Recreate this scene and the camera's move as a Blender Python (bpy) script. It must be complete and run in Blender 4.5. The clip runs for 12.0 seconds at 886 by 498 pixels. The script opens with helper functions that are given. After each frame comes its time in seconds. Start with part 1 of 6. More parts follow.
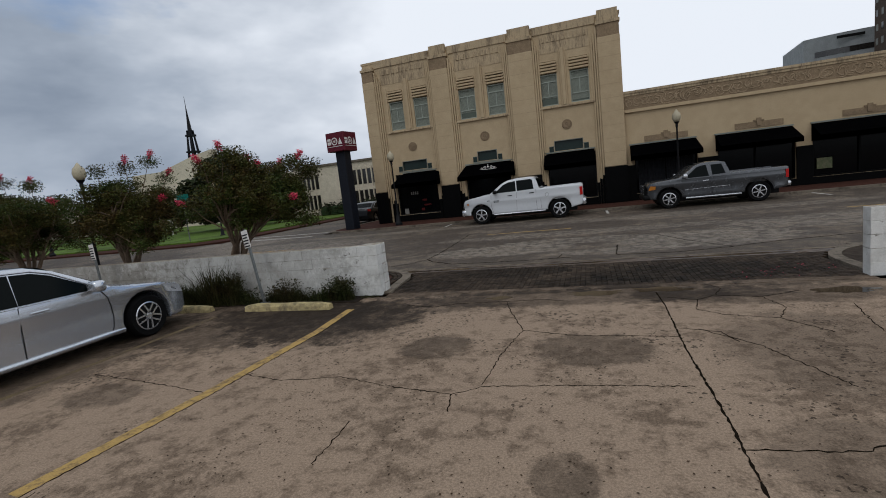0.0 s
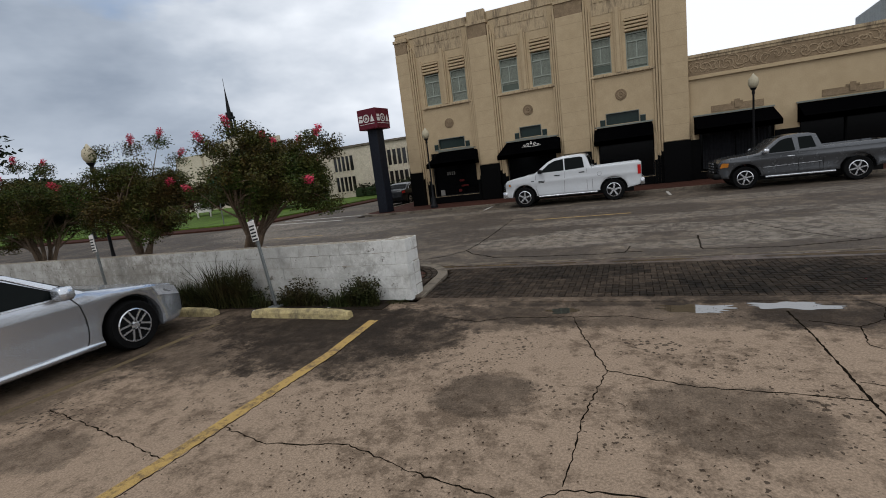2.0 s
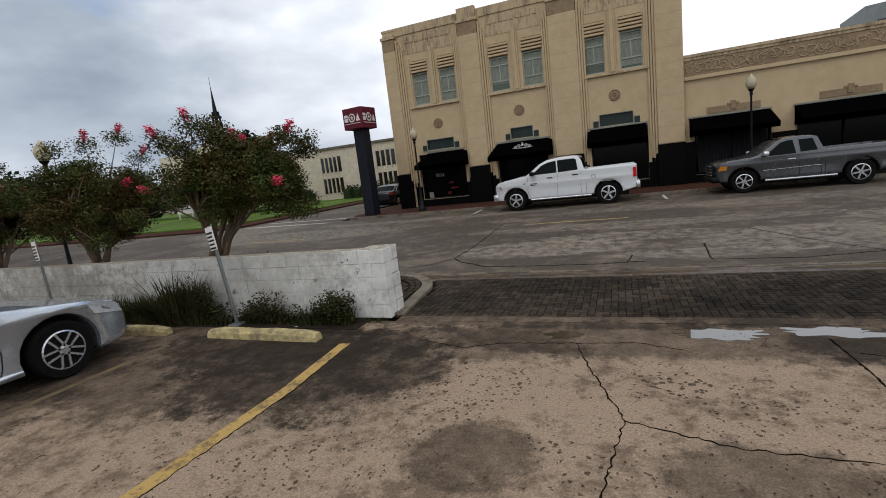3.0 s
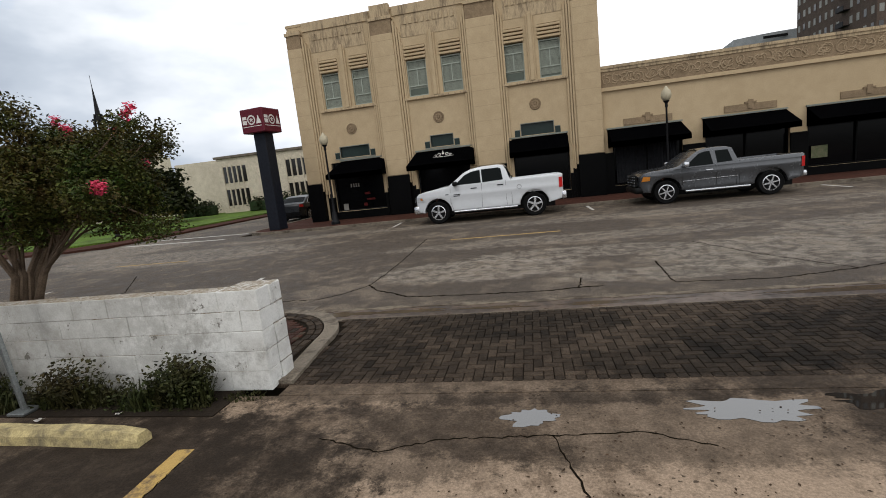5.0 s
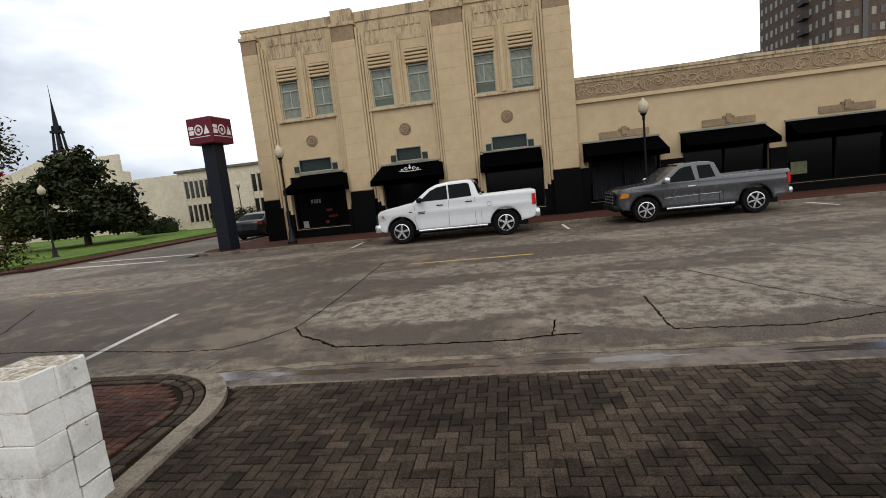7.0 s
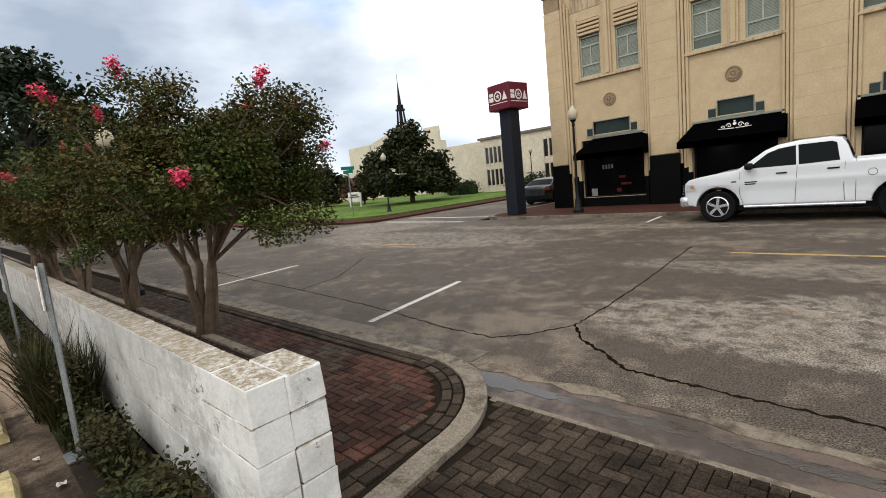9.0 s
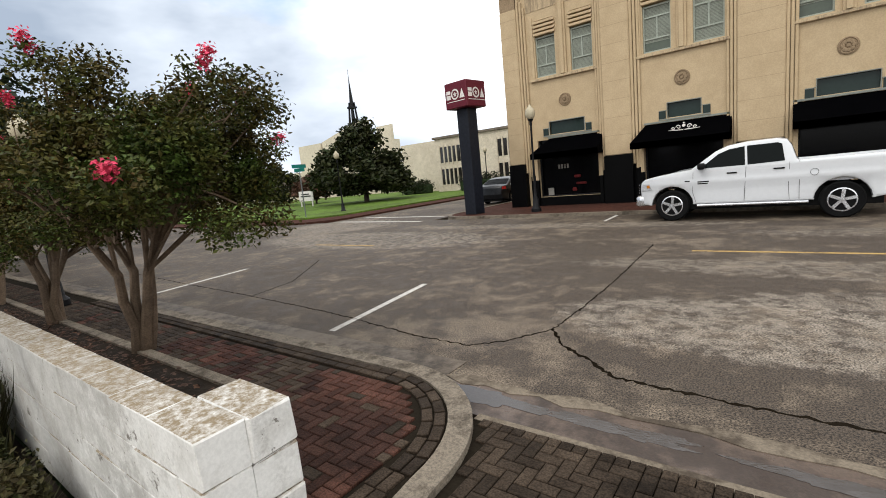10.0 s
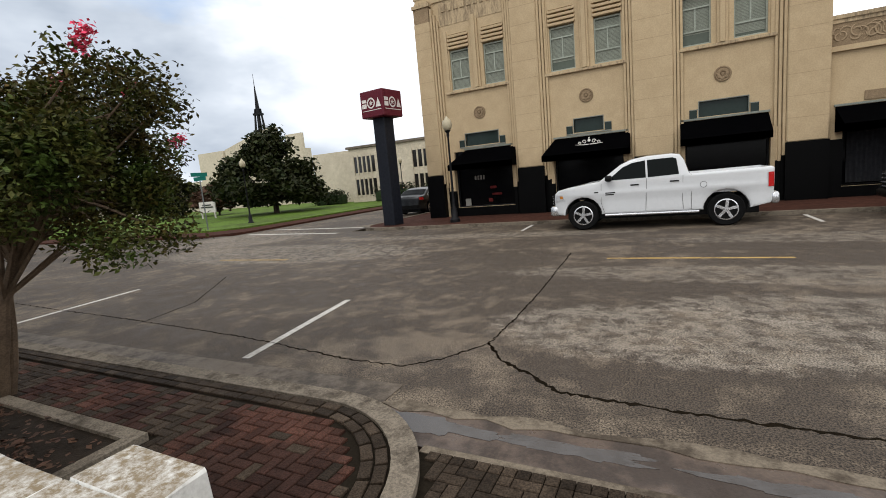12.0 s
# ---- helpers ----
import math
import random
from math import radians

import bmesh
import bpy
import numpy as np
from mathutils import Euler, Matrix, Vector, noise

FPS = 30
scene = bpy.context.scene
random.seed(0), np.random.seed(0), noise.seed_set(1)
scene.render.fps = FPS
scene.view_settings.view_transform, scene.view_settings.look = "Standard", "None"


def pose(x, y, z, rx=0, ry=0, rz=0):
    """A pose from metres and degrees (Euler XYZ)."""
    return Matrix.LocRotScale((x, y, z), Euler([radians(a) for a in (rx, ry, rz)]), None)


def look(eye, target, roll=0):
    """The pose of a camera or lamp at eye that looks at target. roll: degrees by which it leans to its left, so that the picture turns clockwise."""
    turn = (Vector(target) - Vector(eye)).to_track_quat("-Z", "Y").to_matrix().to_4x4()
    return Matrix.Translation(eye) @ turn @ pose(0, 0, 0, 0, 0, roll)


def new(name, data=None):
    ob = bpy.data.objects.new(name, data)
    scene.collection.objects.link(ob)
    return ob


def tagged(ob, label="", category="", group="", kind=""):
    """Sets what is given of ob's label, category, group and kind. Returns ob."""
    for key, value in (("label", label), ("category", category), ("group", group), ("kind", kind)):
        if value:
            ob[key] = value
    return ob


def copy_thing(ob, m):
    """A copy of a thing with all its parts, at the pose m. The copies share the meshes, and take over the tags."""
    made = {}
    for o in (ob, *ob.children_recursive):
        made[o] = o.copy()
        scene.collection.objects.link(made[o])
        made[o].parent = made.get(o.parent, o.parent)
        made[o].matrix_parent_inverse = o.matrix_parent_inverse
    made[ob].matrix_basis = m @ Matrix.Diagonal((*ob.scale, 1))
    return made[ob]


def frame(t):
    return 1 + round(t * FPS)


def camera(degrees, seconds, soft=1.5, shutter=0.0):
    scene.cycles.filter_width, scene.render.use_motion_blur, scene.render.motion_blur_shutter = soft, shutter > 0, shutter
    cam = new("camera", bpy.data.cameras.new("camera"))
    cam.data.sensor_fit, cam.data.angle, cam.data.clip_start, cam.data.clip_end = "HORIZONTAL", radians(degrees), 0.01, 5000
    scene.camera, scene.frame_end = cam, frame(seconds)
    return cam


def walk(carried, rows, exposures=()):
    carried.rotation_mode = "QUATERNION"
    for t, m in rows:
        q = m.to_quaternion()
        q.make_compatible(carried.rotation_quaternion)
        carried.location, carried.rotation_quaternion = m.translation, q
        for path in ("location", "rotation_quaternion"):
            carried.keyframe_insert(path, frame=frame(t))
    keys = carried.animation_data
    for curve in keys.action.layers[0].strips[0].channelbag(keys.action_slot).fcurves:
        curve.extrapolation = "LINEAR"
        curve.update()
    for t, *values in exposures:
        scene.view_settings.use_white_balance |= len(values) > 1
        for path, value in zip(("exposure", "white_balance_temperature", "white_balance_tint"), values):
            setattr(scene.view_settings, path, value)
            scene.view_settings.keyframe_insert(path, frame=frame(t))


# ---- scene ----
cam = camera(87.99, 12.0, soft=0.95)
# seconds, x, y, z, tilt, lean, turn
ROWS = [
    (0, 0.063, 0.078, 1.853, 82.37, 6.40, 17.33),
    (0.5, -0.089, 0.417, 1.865, 81.68, 7.00, 21.25),
    (1, -0.240, 0.806, 1.891, 81.28, 6.60, 21.69),
    (1.5, -0.437, 1.248, 1.873, 80.86, 6.95, 21.64),
    (2, -0.548, 1.604, 1.876, 80.39, 6.92, 21.81),
    (2.5, -0.666, 2.027, 1.871, 80.39, 6.73, 21.14),
    (4.5, -1.148, 3.595, 1.781, 80.95, 6.75, 16.09),
    (5, -1.277, 4.114, 1.768, 80.75, 6.22, 10.52),
    (5.5, -1.211, 4.447, 1.735, 80.60, 5.72, 5.49),
    (6, -1.019, 4.883, 1.739, 80.54, 4.79, 1.13),
    (6.5, -0.936, 5.342, 1.745, 80.33, 4.42, -2.70),
    (7, -1.074, 5.674, 1.725, 82.35, 6.03, 7.78),
    (7.5, -1.184, 5.962, 1.777, 84.50, 5.52, 17.98),
    (9.5, -1.900, 7.040, 1.769, 80.97, 6.33, 45.14),
    (10, -2.111, 7.068, 1.763, 81.08, 5.61, 36.72),
    (10.5, -2.375, 7.212, 1.770, 81.64, 5.18, 29.20),
    (11, -2.392, 7.262, 1.757, 81.64, 5.41, 27.80),
    (11.5, -2.390, 7.246, 1.752, 81.53, 5.31, 26.90),
    (12, -2.424, 7.231, 1.757, 81.42, 5.15, 26.06),
]
EXPOSURE = [(0.0, -1.29, 6020, 10), (0.5, -1.26, 6020, 10), (2.5, -0.95, 6200, 10), (4.5, -0.69, 6300, 10), (5.5, -0.59, 6400, 10), (6.0, -0.67, 6400, 10), (6.5, -0.61, 6350, 10), (7.0, -0.43, 6450, 10), (7.5, -0.55, 6500, 10), (9.5, -0.04, 6500, 10), (10.5, -0.04, 6500, 10), (11.0, -0.29, 6500, 10), (12.0, -0.34, 6500, 10)]
walk(cam, [(t, pose(x, y, z, rx, ry, rz)) for t, x, y, z, rx, ry, rz in ROWS], EXPOSURE)

# ---- daylight: broken overcast ----
SUN_ELEVATION, SUN_TURN = 52.0, 200.0
# the clouds break open in the north-east
BREAK = (0.637, 0.737, 0.225)
world = bpy.data.worlds.new("sky")
scene.world = world
world.use_nodes = True
wn, wl = world.node_tree.nodes, world.node_tree.links
wn.clear()


def wnode(kind, **values):
    n = wn.new(kind)
    for key, value in values.items():
        n.inputs[key].default_value = value
    return n


sky = wn.new("ShaderNodeTexSky")
sky.sky_type, sky.sun_disc = "NISHITA", False
sky.sun_elevation, sky.sun_rotation = radians(SUN_ELEVATION), radians(SUN_TURN)
sky_gain = wn.new("ShaderNodeVectorMath")
sky_gain.operation = "SCALE"
sky_gain.inputs["Scale"].default_value = 0.2
wl.new(sky.outputs["Color"], sky_gain.inputs[0])
where = wn.new("ShaderNodeTexCoord")
squash = wn.new("ShaderNodeMapping")
squash.inputs["Scale"].default_value = (1.0, 1.0, 2.3)
wl.new(where.outputs["Generated"], squash.inputs["Vector"])
big = wnode("ShaderNodeTexNoise", Scale=1.1, Detail=7.0, Roughness=0.55)
fine = wnode("ShaderNodeTexNoise", Scale=1.6, Detail=6.0, Roughness=0.52)
wl.new(squash.outputs[0], big.inputs["Vector"])
wl.new(squash.outputs[0], fine.inputs["Vector"])
# clouds thicken to the west, thin to the north-east
axis = wn.new("ShaderNodeSeparateXYZ")
wl.new(where.outputs["Generated"], axis.inputs[0])
west = wnode("ShaderNodeMapRange")
west.inputs["From Min"].default_value, west.inputs["From Max"].default_value = -0.85, 0.0
wl.new(axis.outputs["X"], west.inputs["Value"])
shade = wnode("ShaderNodeMath")
shade.operation = "MULTIPLY_ADD"
shade.inputs[1].default_value = 2.6
shade.inputs[2].default_value = -1.04
wl.new(fine.outputs["Fac"], shade.inputs[0])
light_sum = wn.new("ShaderNodeMath")
light_sum.operation = "ADD"
wl.new(shade.outputs[0], light_sum.inputs[0])
wl.new(west.outputs[0], light_sum.inputs[1])
cloud = wn.new("ShaderNodeValToRGB")
cloud.color_ramp.elements[0].position, cloud.color_ramp.elements[0].color = 0.0, (0.31, 0.37, 0.46, 1)
cloud.color_ramp.elements[1].position, cloud.color_ramp.elements[1].color = 1.0, (1.4, 1.41, 1.42, 1)
middle = cloud.color_ramp.elements.new(0.45)
middle.color = (0.65, 0.71, 0.79, 1)
wl.new(light_sum.outputs[0], cloud.inputs["Fac"])
cover = wnode("ShaderNodeMapRange")
cover.inputs["From Min"].default_value, cover.inputs["From Max"].default_value = 0.25, 0.34
east = wnode("ShaderNodeMapRange")
east.inputs["From Min"].default_value, east.inputs["From Max"].default_value = 0.935, 0.975
east.inputs["To Max"].default_value = 0.34
toward = wn.new("ShaderNodeVectorMath")
toward.operation = "DOT_PRODUCT"
toward.inputs[1].default_value = BREAK
wl.new(where.outputs["Generated"], toward.inputs[0])
wl.new(toward.outputs["Value"], east.inputs["Value"])
thin = wn.new("ShaderNodeMath")
thin.operation = "SUBTRACT"
wl.new(big.outputs["Fac"], thin.inputs[0])
wl.new(east.outputs[0], thin.inputs[1])
wl.new(thin.outputs[0], cover.inputs["Value"])
mix = wn.new("ShaderNodeMix")
mix.data_type = "RGBA"
wl.new(cover.outputs[0], mix.inputs["Factor"])
wl.new(sky_gain.outputs[0], mix.inputs["A"])
wl.new(cloud.outputs["Color"], mix.inputs["B"])
background = wnode("ShaderNodeBackground", Strength=1.5)
wl.new(mix.outputs["Result"], background.inputs["Color"])
out = wn.new("ShaderNodeOutputWorld")
wl.new(background.outputs[0], out.inputs["Surface"])

sun = new("sun", bpy.data.lights.new("sun", "SUN"))
sun.data.energy, sun.data.angle, sun.data.color = 0.9, radians(14), (1.0, 0.965, 0.90)
sun.matrix_world = look((0, 0, 40), (math.sin(radians(SUN_TURN + 180)) * 30, math.cos(radians(SUN_TURN + 180)) * 30, 40 - 30 * math.tan(radians(SUN_ELEVATION))))

# ---- materials ----
def mat(name, base, second=None, rough=0.8, metal=0.0, large=0.6, small=9.0, amount=0.6, grain=60.0, bump=0.25, stretch=(1, 1, 1), random_tone=0.0, clear=0.0, rough_var=0.1, speckle=(0.82, 1.12), edge=(0.78, 1.25), ragged=0.5, spec=0.18):
    """A worn surface: two tones mixed by a large and a small noise, a fine grain in tone and relief."""
    m = bpy.data.materials.new(name)
    m.use_nodes = True
    nt = m.node_tree
    nodes, links = nt.nodes, nt.links
    bsdf = nodes["Principled BSDF"]
    second = second or tuple(c * 0.6 for c in base)
    geo = nodes.new("ShaderNodeNewGeometry")
    mp = nodes.new("ShaderNodeMapping")
    mp.inputs["Scale"].default_value = stretch
    links.new(geo.outputs["Position"], mp.inputs["Vector"])
    noises = []
    for scale, detail in ((large, 5), (small, 6), (grain, 3)):
        n = nodes.new("ShaderNodeTexNoise")
        n.inputs["Scale"].default_value, n.inputs["Detail"].default_value = scale, detail
        n.inputs["Roughness"].default_value = ragged
        links.new(mp.outputs[0], n.inputs["Vector"])
        noises.append(n)
    add = nodes.new("ShaderNodeMath")
    add.operation = "ADD"
    links.new(noises[0].outputs["Fac"], add.inputs[0])
    links.new(noises[1].outputs["Fac"], add.inputs[1])
    rng = nodes.new("ShaderNodeMapRange")
    rng.inputs["From Min"].default_value, rng.inputs["From Max"].default_value = edge
    rng.inputs["To Max"].default_value = amount
    links.new(add.outputs[0], rng.inputs["Value"])
    mix = nodes.new("ShaderNodeMix")
    mix.data_type = "RGBA"
    mix.inputs["A"].default_value, mix.inputs["B"].default_value = (*base, 1), (*second, 1)
    links.new(rng.outputs[0], mix.inputs["Factor"])
    grainy = nodes.new("ShaderNodeMix")
    grainy.label = "grain"
    grainy.data_type, grainy.blend_type = "RGBA", "MULTIPLY"
    grainy.inputs["Factor"].default_value = 1.0
    gr = nodes.new("ShaderNodeMapRange")
    gr.inputs["From Min"].default_value, gr.inputs["From Max"].default_value = 0.38, 0.62
    gr.inputs["To Min"].default_value, gr.inputs["To Max"].default_value = speckle
    links.new(noises[2].outputs["Fac"], gr.inputs["Value"])
    links.new(mix.outputs["Result"], grainy.inputs["A"])
    links.new(gr.outputs[0], grainy.inputs["B"])
    tone = grainy.outputs["Result"]
    if random_tone:
        info = nodes.new("ShaderNodeObjectInfo")
        island = nodes.new("ShaderNodeNewGeometry")
        both = nodes.new("ShaderNodeMath")
        both.operation = "ADD"
        links.new(info.outputs["Random"], both.inputs[0])
        links.new(island.outputs["Random Per Island"], both.inputs[1])
        frac = nodes.new("ShaderNodeMath")
        frac.operation = "FRACT"
        links.new(both.outputs[0], frac.inputs[0])
        rr = nodes.new("ShaderNodeMapRange")
        rr.inputs["To Min"].default_value, rr.inputs["To Max"].default_value = 1 - random_tone, 1 + random_tone * 0.6
        links.new(frac.outputs[0], rr.inputs["Value"])
        times = nodes.new("ShaderNodeMix")
        times.data_type, times.blend_type = "RGBA", "MULTIPLY"
        times.inputs["Factor"].default_value = 1.0
        links.new(tone, times.inputs["A"])
        links.new(rr.outputs[0], times.inputs["B"])
        tone = times.outputs["Result"]
    links.new(tone, bsdf.inputs["Base Color"])
    rv = nodes.new("ShaderNodeMapRange")
    rv.inputs["From Min"].default_value, rv.inputs["From Max"].default_value = 0.3, 0.7
    rv.inputs["To Min"].default_value, rv.inputs["To Max"].default_value = max(rough - rough_var, 0.02), min(rough + rough_var, 1)
    links.new(noises[1].outputs["Fac"], rv.inputs["Value"])
    links.new(rv.outputs[0], bsdf.inputs["Roughness"])
    bsdf.inputs["Metallic"].default_value = metal
    bsdf.inputs["Specular IOR Level"].default_value = spec
    if clear:
        bsdf.inputs["Coat Weight"].default_value, bsdf.inputs["Coat Roughness"].default_value = clear, 0.05
    if bump:
        bp = nodes.new("ShaderNodeBump")
        bp.inputs["Strength"].default_value, bp.inputs["Distance"].default_value = bump, 0.01
        links.new(noises[2].outputs["Fac"], bp.inputs["Height"])
        links.new(bp.outputs[0], bsdf.inputs["Normal"])
    return m


def stained(m, tone, blobs, pits=0.0, scale=3.2, rough=0.78, broken=(0.62, 0.4, 0.55)):
    """Adds stains of given plan place and size (x, y, rx, ry), ragged by noise, and small dark pits."""
    nodes, links = m.node_tree.nodes, m.node_tree.links
    bsdf = nodes["Principled BSDF"]
    geo = nodes.new("ShaderNodeNewGeometry")
    rag = nodes.new("ShaderNodeTexNoise")
    rag.inputs["Scale"].default_value, rag.inputs["Detail"].default_value, rag.inputs["Roughness"].default_value = scale, 11.0, rough
    links.new(geo.outputs["Position"], rag.inputs["Vector"])
    # the stain tints the surface and the grain stays on top of it
    grain = next(n for n in nodes if n.bl_idname == "ShaderNodeMix" and n.label == "grain")
    colour = grain.inputs["A"].links[0].from_socket
    for x, y, rx, ry, depth in blobs:
        mp = nodes.new("ShaderNodeMapping")
        mp.inputs["Scale"].default_value = (1 / rx, 1 / ry, 0)
        mp.inputs["Location"].default_value = (-x / rx, -y / ry, 0)
        links.new(geo.outputs["Position"], mp.inputs["Vector"])
        ln = nodes.new("ShaderNodeVectorMath")
        ln.operation = "LENGTH"
        links.new(mp.outputs[0], ln.inputs[0])
        ad = nodes.new("ShaderNodeMath")
        ad.operation = "MULTIPLY_ADD"
        ad.inputs[1].default_value = 1.6
        links.new(rag.outputs["Fac"], ad.inputs[0])
        links.new(ln.outputs["Value"], ad.inputs[2])
        mr = nodes.new("ShaderNodeMapRange")
        mr.inputs["From Min"].default_value, mr.inputs["From Max"].default_value = 1.9, 1.68
        mr.inputs["To Max"].default_value = depth
        links.new(ad.outputs[0], mr.inputs["Value"])
        uneven = nodes.new("ShaderNodeMapRange")
        uneven.inputs["From Min"].default_value, uneven.inputs["From Max"].default_value = broken[0], broken[1]
        uneven.inputs["To Min"].default_value, uneven.inputs["To Max"].default_value = broken[2], 1.12
        links.new(rag.outputs["Fac"], uneven.inputs["Value"])
        worn = nodes.new("ShaderNodeMath")
        worn.operation = "MULTIPLY"
        worn.use_clamp = True
        links.new(mr.outputs[0], worn.inputs[0])
        links.new(uneven.outputs[0], worn.inputs[1])
        mx = nodes.new("ShaderNodeMix")
        mx.data_type = "RGBA"
        mx.inputs["B"].default_value = (*tone, 1)
        links.new(worn.outputs[0], mx.inputs["Factor"])
        links.new(colour, mx.inputs["A"])
        colour = mx.outputs["Result"]
    links.new(colour, grain.inputs["A"])
    colour = bsdf.inputs["Base Color"].links[0].from_socket
    if pits:
        vor = nodes.new("ShaderNodeTexVoronoi")
        vor.inputs["Scale"].default_value = 18.0
        warp = nodes.new("ShaderNodeTexNoise")
        warp.inputs["Scale"].default_value, warp.inputs["Detail"].default_value = 24.0, 3.0
        links.new(geo.outputs["Position"], warp.inputs["Vector"])
        bend = nodes.new("ShaderNodeVectorMath")
        bend.operation = "MULTIPLY_ADD"
        bend.inputs[1].default_value = (0.06, 0.06, 0.0)
        links.new(warp.outputs["Color"], bend.inputs[0])
        links.new(geo.outputs["Position"], bend.inputs[2])
        links.new(bend.outputs[0], vor.inputs["Vector"])
        few = nodes.new("ShaderNodeTexNoise")
        few.inputs["Scale"].default_value, few.inputs["Detail"].default_value = 1.1, 5.0
        links.new(geo.outputs["Position"], few.inputs["Vector"])
        size = nodes.new("ShaderNodeMapRange")
        size.inputs["From Min"].default_value, size.inputs["From Max"].default_value = 0.5, 0.76
        size.inputs["To Min"].default_value, size.inputs["To Max"].default_value = 0.0, 0.37
        plan = nodes.new("ShaderNodeSeparateXYZ")
        links.new(geo.outputs["Position"], plan.inputs[0])
        away = nodes.new("ShaderNodeMath")
        away.operation = "COMPARE"
        away.inputs[1].default_value, away.inputs[2].default_value = 5.0, 1.4
        links.new(plan.outputs["Y"], away.inputs[0])
        band = nodes.new("ShaderNodeMath")
        band.operation = "MULTIPLY_ADD"
        band.inputs[1].default_value = 0.1
        links.new(away.outputs[0], band.inputs[0])
        links.new(few.outputs["Fac"], band.inputs[2])
        links.new(band.outputs[0], size.inputs["Value"])
        less = nodes.new("ShaderNodeMath")
        less.operation = "LESS_THAN"
        links.new(vor.outputs["Distance"], less.inputs[0])
        links.new(size.outputs[0], less.inputs[1])
        sc = nodes.new("ShaderNodeMath")
        sc.operation = "MULTIPLY"
        sc.inputs[1].default_value = pits
        links.new(less.outputs[0], sc.inputs[0])
        mx = nodes.new("ShaderNodeMix")
        mx.data_type = "RGBA"
        mx.inputs["B"].default_value = (0.024, 0.016, 0.010, 1)
        links.new(sc.outputs[0], mx.inputs["Factor"])
        links.new(colour, mx.inputs["A"])
        colour = mx.outputs["Result"]
    links.new(colour, bsdf.inputs["Base Color"])
    return m


def dull(m, level):
    m.node_tree.nodes["Principled BSDF"].inputs["Specular IOR Level"].default_value = level
    return m


def glass(name, tint, rough=0.05):
    """Dark window glass, seen from outside: the gloss of glass over a dim room."""
    m = mat(name, tint, rough=rough, bump=0.0, amount=0.4, rough_var=0.02, speckle=(1, 1))
    m.node_tree.nodes["Principled BSDF"].inputs["Specular IOR Level"].default_value = 0.6
    return m


STUCCO = mat("stucco_cream", (0.46, 0.352, 0.218), (0.38, 0.285, 0.172), rough=0.9, large=0.35, small=3.0, grain=25, bump=0.1, speckle=(0.93, 1.05))
STUCCO_STAINED = mat("stucco_weathered", (0.44, 0.338, 0.212), (0.16, 0.12, 0.08), rough=0.92, large=1.1, small=4.0, grain=30, bump=0.2, stretch=(2.6, 2.6, 0.45), amount=0.85, edge=(0.96, 1.2), ragged=0.68)
# frieze ground stays darker than its vines: recess shade put into the colour
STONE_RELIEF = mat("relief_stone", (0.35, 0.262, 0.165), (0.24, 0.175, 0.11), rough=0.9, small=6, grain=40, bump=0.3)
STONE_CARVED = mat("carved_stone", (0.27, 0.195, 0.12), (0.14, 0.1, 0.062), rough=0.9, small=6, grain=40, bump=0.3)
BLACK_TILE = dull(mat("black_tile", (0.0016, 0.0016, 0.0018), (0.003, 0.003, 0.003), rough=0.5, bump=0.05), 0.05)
AWNING_CLOTH = dull(mat("black_canvas", (0.0014, 0.0014, 0.002), (0.0025, 0.0025, 0.003), rough=0.95, bump=0.1), 0.02)
WINDOW_GLASS = dull(glass("window_glass", (0.085, 0.102, 0.08), 0.15), 0.2)
BLIND = mat("window_blind", (0.24, 0.26, 0.215), (0.19, 0.2, 0.165), rough=0.8, bump=0.0, large=1.5)
PIER_JOINT = mat("pier_joint", (0.33, 0.25, 0.152), (0.25, 0.19, 0.115), rough=0.92, large=1.5, small=5)
TRANSOM_GLASS = dull(glass("transom_glass", (0.02, 0.032, 0.029), 0.15), 0.12)
SHOP_GLASS = dull(glass("shop_glass", (0.0015, 0.0015, 0.002), 0.12), 0.08)
WINDOW_FRAME = mat("window_frame_paint", (0.34, 0.37, 0.315), (0.22, 0.24, 0.2), rough=0.6, bump=0.1)
FRAME_PAINT = mat("frame_paint", (0.22, 0.235, 0.205), rough=0.65, bump=0.1)
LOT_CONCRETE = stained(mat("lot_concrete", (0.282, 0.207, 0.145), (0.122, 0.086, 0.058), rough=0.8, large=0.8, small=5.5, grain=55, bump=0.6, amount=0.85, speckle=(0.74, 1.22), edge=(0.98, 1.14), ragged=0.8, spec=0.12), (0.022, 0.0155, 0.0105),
    # the (-7.4, 4.2) patch lies under the silver sedan and darkens that bay
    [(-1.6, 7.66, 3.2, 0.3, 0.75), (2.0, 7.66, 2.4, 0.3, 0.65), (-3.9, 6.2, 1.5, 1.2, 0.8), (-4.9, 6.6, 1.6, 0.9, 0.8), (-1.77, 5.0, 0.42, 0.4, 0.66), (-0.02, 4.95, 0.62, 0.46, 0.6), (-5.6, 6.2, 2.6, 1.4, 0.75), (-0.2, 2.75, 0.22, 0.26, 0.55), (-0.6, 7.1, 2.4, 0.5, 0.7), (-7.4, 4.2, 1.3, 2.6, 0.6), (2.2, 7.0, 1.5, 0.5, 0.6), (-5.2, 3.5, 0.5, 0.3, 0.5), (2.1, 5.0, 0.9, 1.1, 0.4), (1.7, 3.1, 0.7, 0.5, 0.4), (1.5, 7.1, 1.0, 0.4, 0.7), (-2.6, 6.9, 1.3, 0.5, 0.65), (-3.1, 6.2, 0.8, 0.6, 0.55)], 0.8)
